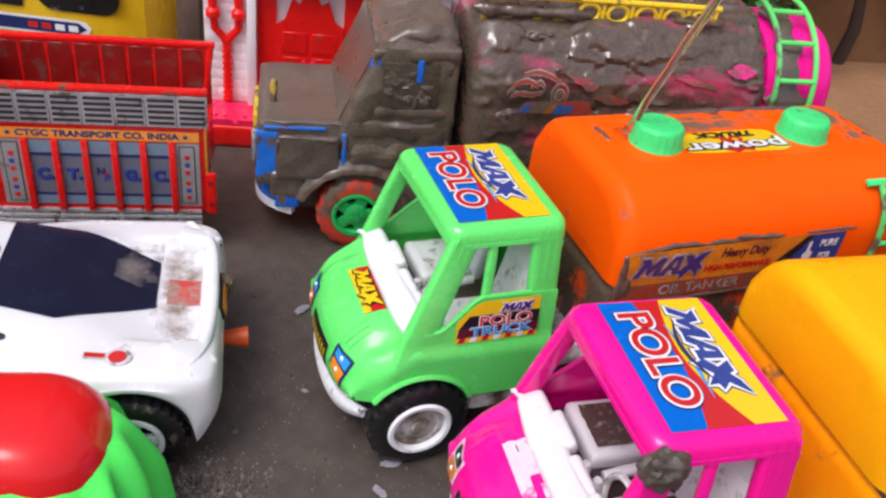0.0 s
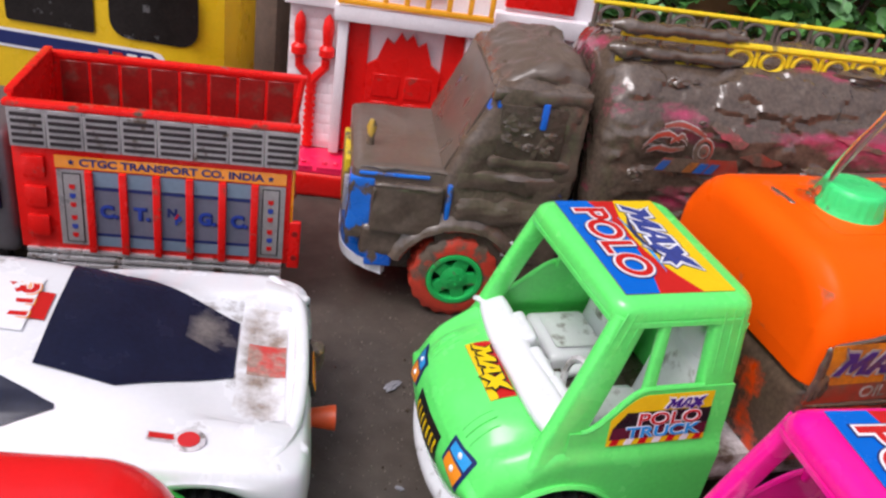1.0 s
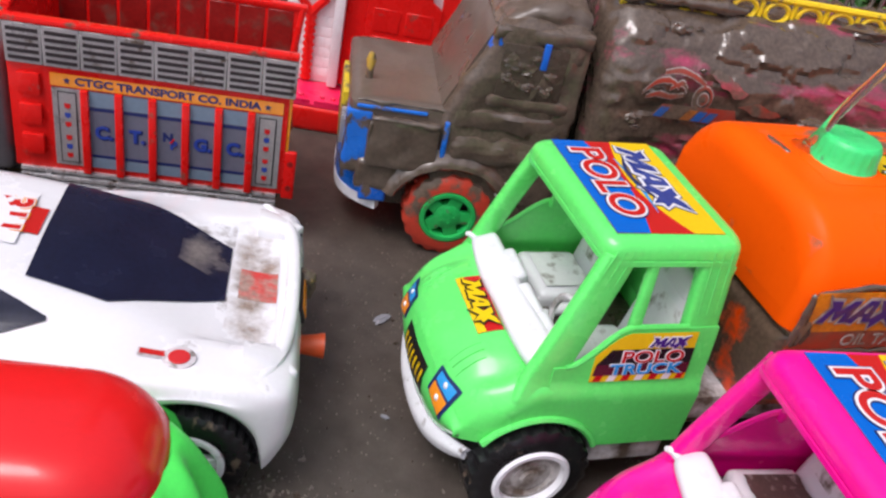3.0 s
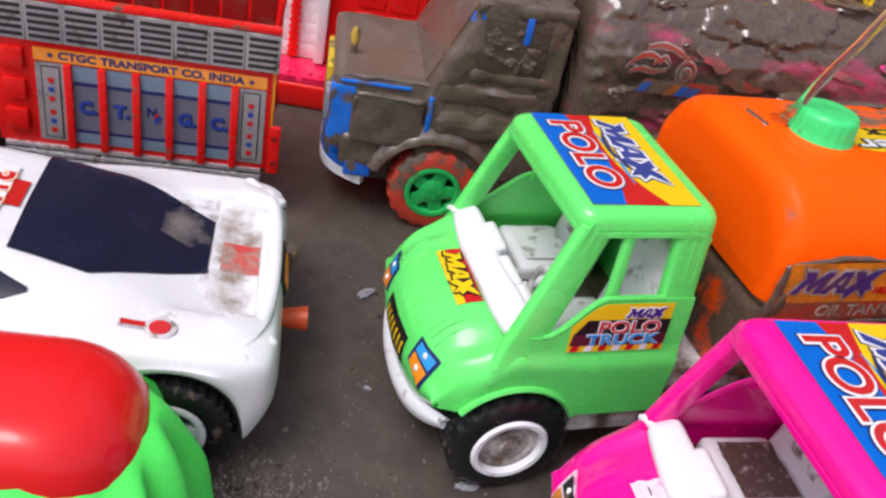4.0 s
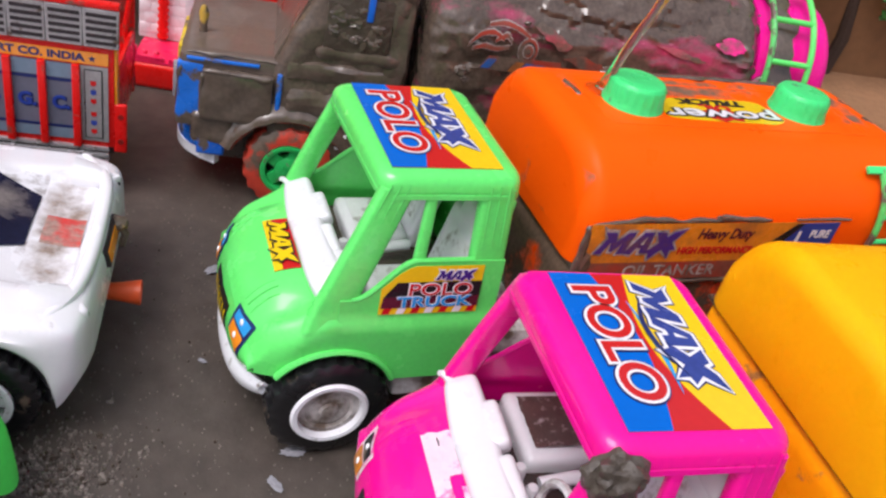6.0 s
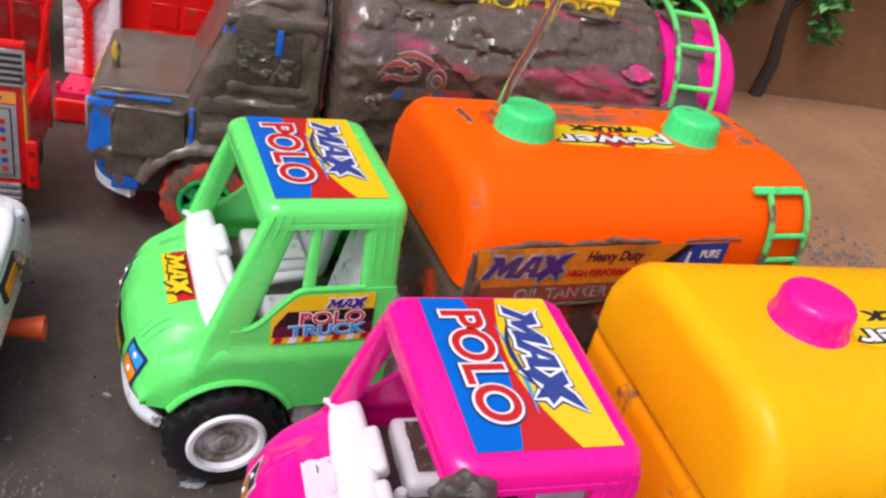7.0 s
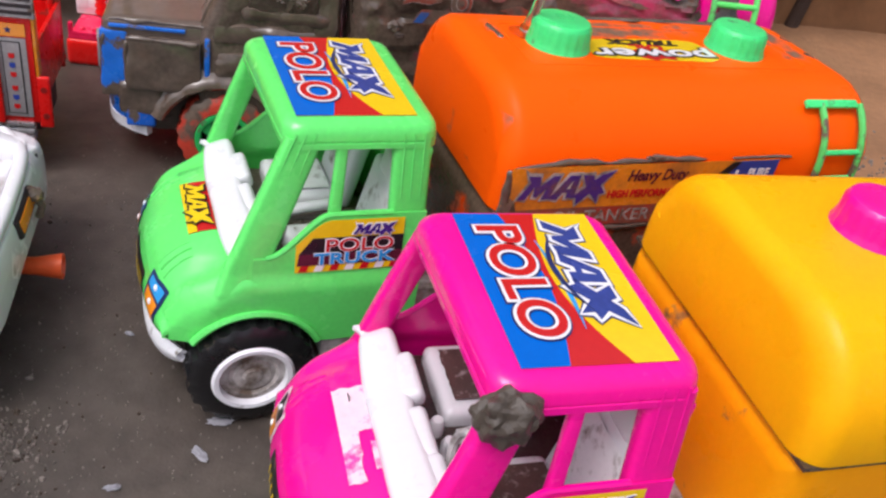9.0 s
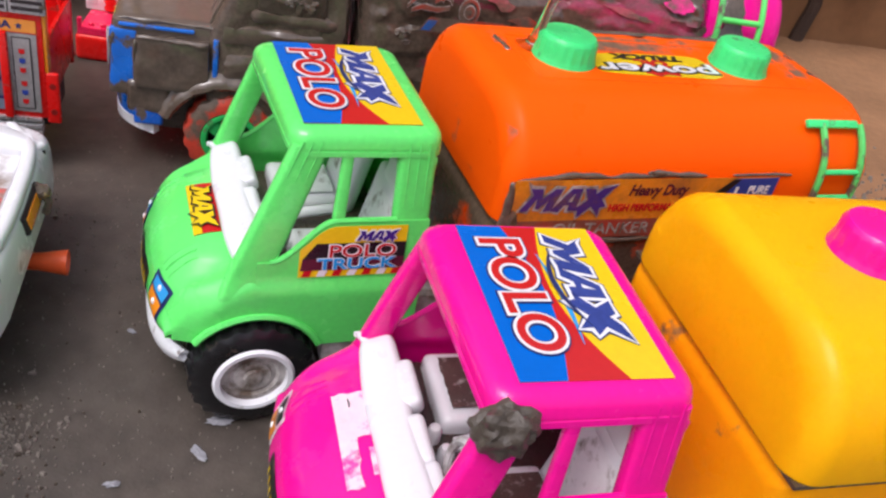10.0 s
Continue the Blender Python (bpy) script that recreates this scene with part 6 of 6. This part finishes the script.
for rr, mt, up in ((0.0050, "badge_rim", 0.0010), (0.0033, "p_red", 0.0015)):
    bm = bmesh.new()
    lathe(bm, [(rr, -0.001), (rr, up - 0.0002), (rr * 0.93, up), (0, up)], 24, Matrix.Translation((-0.0448, -0.0462, on_car(-0.0448, -0.0462))) @ Matrix.Rotation(radians(8), 4, "X") @ Matrix.Diagonal((1.0, 0.85, 1, 1)))
    part("badge_disc", bm, mt, badge)
# spoiler lip, tail lamps, exhaust, tow hook
bm = bmesh.new()
rings = []
for i in range(25):
    y = -0.0600 + 0.120 * i / 24
    k = abs(y) / 0.060
    x = -0.0118 - 0.0120 * k ** 3.0
    rings.append([Vector((x + p, far_side(y), 0.0462 + 0.0012 * (1 - k) - 0.002 * smooth(0.03, 0.058, y) + q)) for p, q in rrect(0.0050, 0.0052, 0.0020, 3)])
skin(bm, rings)
part("spoiler", bm, "white_car", car)
for s in (-1, 1):
    # lamp pod at the corner with a dark lens
    at = Matrix.Translation((-0.0150, far_side(s * 0.0440) - 0.003 * (s > 0), 0.0425)) @ Matrix.Rotation(radians(-30 * s), 4, "Z")
    bm = bmesh.new()
    box(bm, (-0.0070, -0.0050, -0.0042), (0.0048, 0.0050, 0.0040), 0.0018, 3, at)
    pod = part("tail_lamp", bm, "white_car", car)
    bm = bmesh.new()
    box(bm, (0.0035, -0.0034, -0.0100), (0.0054, 0.0030, 0.0016), 0.0008, 2, at)
    part("lens", bm, "lamp_dark", pod, "dark grey tail lamp")
    # raised end of the tail wing, with a step towards the cabin
    bm = bmesh.new()
    def wing_top(u, v):
        x, y = -0.0262 + 0.0140 * u, s * (0.0320 + 0.0200 * v)
        y = far_side(y)
        lift = 0.0026 * (1 - smooth(0.72, 1.0, v)) * (1 - 0.3 * u) * (1 - smooth(0.12, 0.0, v))
        return Vector((x - 0.0060 * v * v * u, y, max(on_car(x, y), 0.0462) + 0.0002 + lift))
    sheet(bm, wing_top, 12, 16)
    made = bmesh.ops.extrude_edge_only(bm, edges=[e for e in bm.edges if e.is_boundary])["geom"]
    for v in made:
        if isinstance(v, bmesh.types.BMVert):
            v.co.z -= 0.006
    part("wing_end", bm, "white_car", car)
bm = bmesh.new()
lathe(bm, [(0.0030, -0.022), (0.0034, -0.010), (0.0048, -0.0015), (0.0050, 0.0), (0.0042, 0.0), (0.0036, -0.003), (0, -0.003)], 20, Matrix.Translation((0.0025, 0.004, 0.0150)) @ Matrix.Rotation(radians(90), 4, "Y"))
part("exhaust", bm, "orange_vivid", car, "orange plastic exhaust pipe")
lean = Matrix.Translation((-0.0083, 0.0030, 0.0400)) @ Matrix.Rotation(radians(-14), 4, "Y")
bm = bmesh.new()
box(bm, (-0.0020, -0.0125, -0.0036), (0.0012, 0.0125, 0.0036), 0.0009, 3, lean)
tail = part("tail_badge", bm, "slot", car, "dark-edged orange badge on the tail")
bm = bmesh.new()
box(bm, (0.0008, -0.0108, -0.0024), (0.0016, 0.0060, 0.0024), 0.0004, 2, lean)
box(bm, (0.0008, 0.0072, -0.0020), (0.0016, 0.0108, 0.0020), 0.0004, 2, lean)
part("badge_field", bm, "p_orange", tail)
bm = bmesh.new()
tube(bm, [(-0.0125, 0.013, 0.0425), (-0.0068, 0.0125, 0.0420), (-0.0042, 0.012, 0.0370), (-0.0056, 0.012, 0.0320)], 0.0015, 7)
blob(bm, (-0.0066, 0.0122, 0.0415), (0.0034, 0.0030, 0.0028), 2.0, 3, 0.3)
part("brass_hook", bm, "mud_brass", car, "dirty brass-coloured hook")
for x in CAR_WHEELS:
    for fc, y in ((-1, -0.0535), (1, 0.0425)):
        wheel(car, (x, y, CWR), CWR, 0.0165, "rubber", "white", "five", fc, 30)
for s in (-1, 1):
    for x in CAR_WHEELS:
        bm = bmesh.new()
        tube(bm, [(x - CAR * 0.98 * math.cos(a), -0.0552 if s < 0 else 0.0480, 0.0205 + CAR * 0.99 * math.sin(a)) for a in [math.pi * (-0.05 + 1.1 * i / 20) for i in range(21)]], 0.0018, 6)
        part("arch_lining", bm, "black", car)

# ---- red-capped green toy in the foreground ----
fig = thing("red_and_green_toy", pose(-0.133, 0.150, 0, 0, 0, 22), "toy with a glossy red cap over a ruffled green skirt", "toy")
bm = bmesh.new()
rings = []
for i in range(17):
    a = radians(-4 + 94 * i / 16)
    c, s = max(0.004, math.cos(a)) ** 0.40, math.sin(a)
    ring = rrect(0.090 * c, 0.051 * c, 0.022 * c, 8)
    rings.append([Vector((p, q + 0.0040, 0.043 + 0.0228 * s)) for p, q in ring])
skin(bm, rings)
part("cap", bm, "red_glossy", fig, "glossy red cap")
bm = bmesh.new()
def skirt(u, v):
    a = 2 * math.pi * u
    lobe = math.cos(6 * (a - radians(9)) + 0.9 * math.sin(2 * a))
    fold = math.cos(14 * a + 1.6 * math.sin(2 * a + 1) + 1.4 * v)
    r = 0.0385 + 0.0110 * math.sin(math.pi * 0.5 * v ** 0.8)
    r *= 1 + 0.09 * v ** 1.5 * lobe + 0.055 * fold * math.sin(math.pi * min(1.0, 0.01 + 0.85 * v)) + 0.04 * v * noise.noise(Vector((3 * math.cos(a), 3 * math.sin(a), 2.5 * v)))
    return Vector((1.14 * r * math.cos(a), (0.70 + 0.30 * min(1.0, 1.6 * v)) * r * math.sin(a) + 0.0040 * max(0.0, 1 - 1.6 * v), 0.0530 - 0.0345 * v ** 1.15 - 0.0095 * v ** 2.5 * lobe + 0.0012 * math.sin(8 * v + 3 * a)))
sheet(bm, skirt, 190, 22)
bmesh.ops.remove_doubles(bm, verts=bm.verts, dist=0.0001)
thicken(bm, 0.0016)
part("skirt", bm, "green_soft", fig, "ruffled soft green skirt")
bm = bmesh.new()
for k, (x, y) in enumerate(((-0.026, -0.018), (0.026, -0.018), (-0.026, 0.018), (0.026, 0.018))):
    lathe(bm, [(0.010, 0.0), (0.011, 0.006), (0.009, 0.020), (0.008, 0.038)], 16, Matrix.Translation((x, y, 0)))
part("foot", bm, "lime_dark", fig, "dark green feet")
bm = bmesh.new()
lathe(bm, [(0.036, 0.020), (0.038, 0.030), (0.036, 0.044)], 30)
part("inner_body", bm, "green_soft", fig)

# ---- castle ----
cas = thing("toy_castle", pose(-0.200, 0.475, 0, 0, 0, 20), "white toy castle with red doors and a yellow balcony", "toy castle")
CL, CR, CD, CH = -0.022, 0.150, 0.080, 0.150
bm = bmesh.new()
box(bm, (CL, 0.010, 0.016), (CR, CD, CH), 0.001)
main = part("wall", bm, "stone_white", cas)
bm = bmesh.new()
box(bm, (CL + 0.002, -0.024, -0.001), (CR + 0.006, CD + 0.004, 0.0145), 0.0030, 3)
pl = part("plinth", bm, "gate_red", cas, "bright red plinth with a pink tray on top")
bm = bmesh.new()
box(bm, (CL + 0.0032, -0.0228, 0.0142), (CR + 0.0048, 0.0098, 0.0162), 0.0006, 2)
tray = part("tray", bm, "hotpink", pl, "pink tray")
for i in range(9):
    bm = bmesh.new()
    box(bm, (CL + 0.0045 + 0.0190 * i, -0.0226, 0.0158), (CL + 0.0210 + 0.0190 * i, -0.0206, 0.0186), 0.0006, 2)
    part("tray_rim", bm, "hotpink", tray)
    for x in (0.0085, 0.0150):
        bm = bmesh.new()
        lathe(bm, [(0.0016, 0.0158), (0.0015, 0.0176), (0.0010, 0.0181), (0, 0.0181)], 10, Matrix.Translation((CL + x + 0.0190 * i, -0.0130, 0)))
        part("stud", bm, "hotpink", tray)
bm = bmesh.new()
box(bm, (CL + 0.0032, -0.0226, 0.0158), (CL + 0.0055, -0.0190, 0.0235), 0.0009, 2)
part("tray_post", bm, "hotpink", tray)
for r in range(13):
    for i in range(4):
        x = CL + 0.0004 + 0.0068 * i + (0.0030 if r % 2 else 0)
        wd = 0.0060 if x + 0.0060 < 0.0055 else max(0.0012, 0.0055 - x)
        if x > 0.0045:
            continue
        bm = bmesh.new()
        box(bm, (x, 0.00955, 0.0195 + 0.0064 * r), (x + wd + 0.0004, 0.0104, 0.0255 + 0.0064 * r), 0.0004, 2)
        part("brick", bm, "stone_white", main)
# ledge, frame of the gate, gate
for a, b, nm in (((CL - 0.003, 0.004, 0.1040), (0.0075, 0.012, 0.1170), "ledge"), ((0.0060, 0.0000, 0.018), (0.0120, 0.012, 0.1010), "gate_post"), ((0.0790, 0.0000, 0.018), (0.0850, 0.012, 0.1010), "gate_post"),
                 ((0.0035, -0.0030, 0.1000), (0.0930, 0.014, 0.1090), "balcony_floor"), ((0.0930, 0.004, 0.1040), (CR + 0.003, 0.012, 0.1150), "ledge")):
    bm = bmesh.new()
    box(bm, a, b, 0.0014, 2)
    part(nm, bm, "stone_white", cas)
for x in (0.0122, 0.0670):
    bm = bmesh.new()
    box(bm, (x, 0.0070, 0.018), (x + 0.0118, 0.0100, 0.0995), 0.0006)
    part("gate_side", bm, "gate_red", cas)
m = plane_at((0.0240, 0.0085, 0.018), (1, 0, 0), (0, 0, 1))
gate = [(0.0, 0.0), (0.043, 0.0), (0.043, 0.056), (0.0375, 0.060), (0.033, 0.073), (0.0285, 0.070), (0.0250, 0.077), (0.0215, 0.0725), (0.018, 0.077), (0.0145, 0.070), (0.010, 0.073), (0.0055, 0.060), (0.0, 0.056)]
g = flat("gate", gate, m, 0.0, "gate_red", cas, "red double gate with a stepped pointed top", thick=0.003)
for x in (0.004, 0.023):
    for j in range(3):
        bm = bmesh.new()
        box(bm, (0.0240 + x, 0.0048, 0.022 + 0.017 * j), (0.0240 + x + 0.016, 0.0058, 0.036 + 0.017 * j), 0.0005, 1)
        part("gate_panel", bm, "red", g)
for x in (0.0425, 0.0485):
    bm = bmesh.new()
    tube(bm, [(x + 0.0022 * math.cos(a), 0.0046, 0.046 + 0.005 * math.sin(a)) for a in [2 * math.pi * i / 14 for i in range(15)]], 0.0008, 6)
    part("ring_pull", bm, "hotpink", g)
# red forked torch on the wall
bm = bmesh.new()
rings = [[Vector((-0.0075 + (0.0030 + 0.0005 * math.sin(i * 1.05)) * math.cos(q), 0.0080 + 0.0024 * math.sin(q), 0.018 + 0.042 * i / 60)) for q in [2 * math.pi * j / 12 for j in range(12)]] for i in range(61)]
skin(bm, rings)
for s in (-1, 1):
    tube(bm, [(-0.0075, 0.0080, 0.058), (-0.0075 + s * 0.003, 0.0080, 0.063), (-0.0075 + s * 0.0075, 0.0080, 0.068), (-0.0075 + s * 0.0080, 0.0080, 0.078)], 0.0026, 8)
    lathe(bm, [(0.0018, 0.074), (0.0045, 0.076), (0.0045, 0.080), (0.0026, 0.082), (0.0034, 0.092), (0.0026, 0.097), (0.0006, 0.100)], 14, Matrix.Translation((-0.0075 + s * 0.0080, 0.0066, 0)))
part("torch", bm, "gate_red", cas, "red forked wall torch")
# balcony railing
for z in (0.1100, 0.1240):
    bm = bmesh.new()
    box(bm, (0.0050, -0.0040, z), (0.0920, -0.0008, z + 0.0034), 0.0010)
    part("balcony_rail", bm, "balcony", cas, "yellow balcony rail")
for i in range(8):
    x = 0.0064 + 0.01178 * i
    bm = bmesh.new()
    box(bm, (x - 0.0004, -0.0036, 0.1120), (x + 0.0026, -0.0011, 0.1245), 0.0007)
    part("baluster", bm, "balcony", cas)
for x, w in ((0.0980, 0.040), (0.030, 0.035)):
    bm = bmesh.new()
    box(bm, (x, 0.0070, 0.1175), (x + w, 0.0102, 0.142), 0.001)
    part("upper_window", bm, "gate_red", cas, "red upper window shutter")
bm = bmesh.new()
for i in range(10):
    box(bm, (CL + 0.0175 * i, 0.0085, CH - 0.001), (CL + 0.010 + 0.0175 * i, 0.0200, CH + 0.012), 0.001)
part("battlement", bm, "stone_white", cas)

# ---- yellow school bus ----
bus = thing("yellow_toy_bus", pose(-0.252, 0.468, 0, 0, 0, 14), "yellow toy bus with dark windows behind the lorry", "toy bus")
bm = bmesh.new()
rings = []
for i in range(13):
    f = i / 12
    x = -0.240 + 0.230 * f
    e = min(f, 1 - f) * 0.230
    gg = 0.008 * (1 - math.sqrt(max(0.0, 1 - (1 - min(1.0, e / 0.012)) ** 2)))
    rings.append([Vector((x, 0.042 + a, 0.064 + b)) for a, b in rrect(0.084 - 2 * gg, 0.104 - 2 * gg, (0.014, 0.005), 6)])
skin(bm, rings)
bb = part("body", bm, "bus_yellow", bus)
for i in range(4):
    x1 = -0.0225 - 0.0610 * i
    m = plane_at((x1 - 0.0520, -0.0002, 0.0675), (1, 0, 0), (0, 0, 1))
    flat("window", [(p + 0.026, q + 0.0160) for p, q in rrect(0.0520, 0.0330, (0.0020, 0.0020) if i else (0.0020, 0.0110), 5)], m, 0.0004, "bus_glass", bus, "dark bus window", thick=0.0006)
m = plane_at((-0.200, -0.0002, 0.0500), (1, 0, 0), (0, 0, 1))
st = flat("side_stripe", [(0.0, 0.0), (0.150, 0.0), (0.156, 0.0030), (0.158, 0.0070), (0.155, 0.0105), (0.150, 0.0115), (0.0, 0.0115)], m, 0.0003, "p_white", bus, "white and blue side stripe")
flat("stripe_field", [(0.0, 0.0018), (0.148, 0.0018), (0.155, 0.0060), (0.150, 0.0098), (0.0, 0.0098)], m, 0.0006, "navy", st)
for i in range(4):
    flat("print_bar", rect(0.118 + 0.0085 * i, 0.0038, 0.124 + 0.0085 * i, 0.0078), m, 0.0009, "p_red" if i < 2 else "p_white", st)
for x in (-0.045, -0.190):
    for fc, y in ((-1, 0.0070), (1, 0.0770)):
        wheel(bus, (x, y, 0.0170), 0.0172, 0.012, "rubber", "silver", "disc", fc, 18)
bm = bmesh.new()
box(bm, (-0.234, 0.010, 0.006), (-0.016, 0.074, 0.014), 0.001)
part("underbody", bm, "slot", bus)


# ---- plants at the wall ----
def leaves(bm, centre, spread, count, size, seed):
    random.seed(seed)
    for i in range(count):
        while True:
            d = Vector((random.uniform(-1, 1), random.uniform(-1, 1), random.uniform(-1, 1)))
            if d.length < 1:
                break
        c = Vector(centre) + Vector((d.x * spread[0], d.y * spread[1], d.z * spread[2]))
        L = size * random.uniform(0.6, 1.3)
        q = Euler((random.uniform(-0.9, 0.9), random.uniform(-0.9, 0.9), random.uniform(0, 6.28))).to_matrix()
        rows = []
        for k, w in enumerate((0.05, 0.30, 0.36, 0.24, 0.03)):
            x = L * k / 4
            dz = -0.25 * L * (k / 4) ** 2
            rows.append([bm.verts.new(c + q @ Vector((x, s * w * L, dz + (0.06 * L if s else 0)))) for s in (-1, 0, 1)])
        for a, b in zip(rows, rows[1:]):
            for j in (0, 1):
                bm.faces.new((a[j], a[j + 1], b[j + 1], b[j]))


def plant(name, base, height, lean, clumps, leaf, label, seed, trunk_r=0.006):
    t = thing(name, pose(*base), label, "plant", "plants along the wall")
    bm = bmesh.new()
    tips = []
    top = Vector((lean[0] * height, lean[1] * height, height))
    tube(bm, [top * (i / 6) + Vector((0.004 * math.sin(i * 1.7), 0, 0)) for i in range(7)], trunk_r, 8, trunk_r * 0.4)
    random.seed(seed)
    for c, s, n in clumps:
        f = random.uniform(0.35, 0.8)
        tube(bm, [top * f, (top * f + Vector(c)) / 2 + Vector((0, 0, 0.008)), Vector(c)], trunk_r * 0.35, 6, trunk_r * 0.12)
    part("trunk", bm, "bark", t)
    for k in range(3):
        bm = bmesh.new()
        for i, (c, s, n) in enumerate(clumps):
            leaves(bm, c, s, n // 3, leaf, seed * 31 + k * 7 + i)
        part("crown", bm, "leaf%d" % k, t)
    return t


for i in range(6):
    random.seed(300 + i)
    x = -0.16 + 0.066 * i
    y = 0.914 + 0.41 * (x - 0.31) - 0.060 + 0.01 * math.sin(i * 2.1)
    levels = (0.030, 0.065, 0.100, 0.135) if i < 5 else (0.105, 0.140)
    clumps = [((random.uniform(-0.030, 0.030), random.uniform(-0.02, 0.02), z), (0.042, 0.030, 0.028), 170) for z in levels]
    plant("leafy_bush", (x, y, 0.004), 0.14, (0.05, 0.0), clumps, 0.0135, "dense green leafy bush in the earth", 11 + i, 0.004)
plant("sapling", (0.2335, 0.846, 0.008), 0.20, (-0.02, 0.0), [((-0.058, -0.005, 0.070), (0.022, 0.02, 0.018), 110), ((-0.036, -0.005, 0.094), (0.022, 0.02, 0.014), 60), ((0.024, -0.01, 0.100), (0.020, 0.02, 0.014), 60), ((0.034, -0.01, 0.074), (0.014, 0.015, 0.012), 36),
      ((0.05, 0.0, 0.150), (0.07, 0.03, 0.035), 150), ((-0.02, 0.0, 0.19), (0.08, 0.04, 0.04), 150)],
      0.0110, "young tree with dark bark and small green leaves", 77, 0.0068)

# ---- water jet on the orange tank ----
wt = thing("water_jet", pose(0.0481, 0.3424, 0.1213), "thin clear jet of water falling on the orange tank", "water")
bm = bmesh.new()
tube(bm, [(0.0104 * q + 0.0003 * math.sin(q * 9), -0.0164 * q, 0.0425 * q - 0.0006 * q * q) for q in [6.5 * i / 30 for i in range(31)]], 0.0017, 10, 0.0021)
part("stream", bm, "water", wt)
bm = bmesh.new()
lathe(bm, [(0.0058, 0.0002), (0.0052, 0.0006), (0.0034, 0.0009), (0.0016, 0.0022), (0.0012, 0.0034)], 18)
for v in bm.verts:
    v.co.x *= 1 + 0.3 * noise.noise(v.co * 400)
    v.co.y *= 1 + 0.3 * noise.noise(v.co * 350 + Vector((4, 0, 0)))
part("splash", bm, "water", wt)

# ---- scraps and grit on the ground ----
for i, (x, y, s, r) in enumerate(((-0.0125, 0.2362, 0.0044, 20), (-0.0857, 0.3154, 0.0050, 70), (-0.0118, 0.2208, 0.0040, 150), (-0.030, 0.199, 0.0028, 30), (-0.062, 0.262, 0.0018, 0), (0.245, 0.520, 0.010, 20), (-0.010, 0.180, 0.003, 50))):
    t = thing("foam_scrap", pose(x, y, 0.0, 0, 0, r), "flat scrap of white foam on the concrete", "litter", "scraps on the ground")
    bm = bmesh.new()
    blob(bm, (0, 0, 0.0004), (s * 0.85, s * 0.38, 0.0008), i * 2.0, 3, 0.6)
    part("scrap", bm, "scrap", t)
bm = bmesh.new()
random.seed(21)
def chip(x, y, s):
    a = random.uniform(0, 6.28)
    h = s * random.uniform(0.3, 0.7)
    ring = [(x + s * random.uniform(0.6, 1.1) * math.cos(a + k * 1.256), y + s * random.uniform(0.6, 1.1) * math.sin(a + k * 1.256)) for k in range(5)]
    lo = [bm.verts.new((p, q, -0.001)) for p, q in ring]
    hi = [bm.verts.new((x + (p - x) * 0.6, y + (q - y) * 0.6, h)) for p, q in ring]
    bm.faces.new(hi)
    for k in range(5):
        bm.faces.new((lo[k], lo[(k + 1) % 5], hi[(k + 1) % 5], hi[k]))
for i in range(800):
    chip(random.gauss(-0.076, 0.011), random.gauss(0.195, 0.012), abs(random.gauss(0.0001, 0.00045)) + 0.00015)
for i in range(2600):
    chip(random.uniform(-0.16, 0.09), random.uniform(0.14, 0.46), abs(random.gauss(0.0, 0.00022)) + 0.00012)
for i in range(140):
    chip(random.uniform(0.20, 0.50), random.uniform(0.40, 0.95), abs(random.gauss(0.0010, 0.0012)) + 0.0003)
for i in range(420):
    chip(random.gauss(0.272, 0.020), random.gauss(0.548, 0.035), abs(random.gauss(0.0004, 0.0010)) + 0.0004)
for v in bm.verts:
    if v.co.x > 0.19 and v.co.z > 0:
        v.co.z += 0.0035
tagged(part("grit", bm, "grit", flat=True), "pale grit scattered on the concrete", "grit", kind="stuff")
bm = bmesh.new()
random.seed(22)
for i in range(170):
    chip(random.uniform(-0.15, 0.07), random.uniform(0.14, 0.44), abs(random.gauss(0.0003, 0.0004)) + 0.0002)
for i in range(240):
    chip(random.gauss(-0.076, 0.011), random.gauss(0.195, 0.012), abs(random.gauss(0.0002, 0.0004)) + 0.0002)
tagged(part("mud_crumbs", bm, "mud_dark", flat=True), "dark crumbs of mud on the concrete", "mud", kind="stuff")
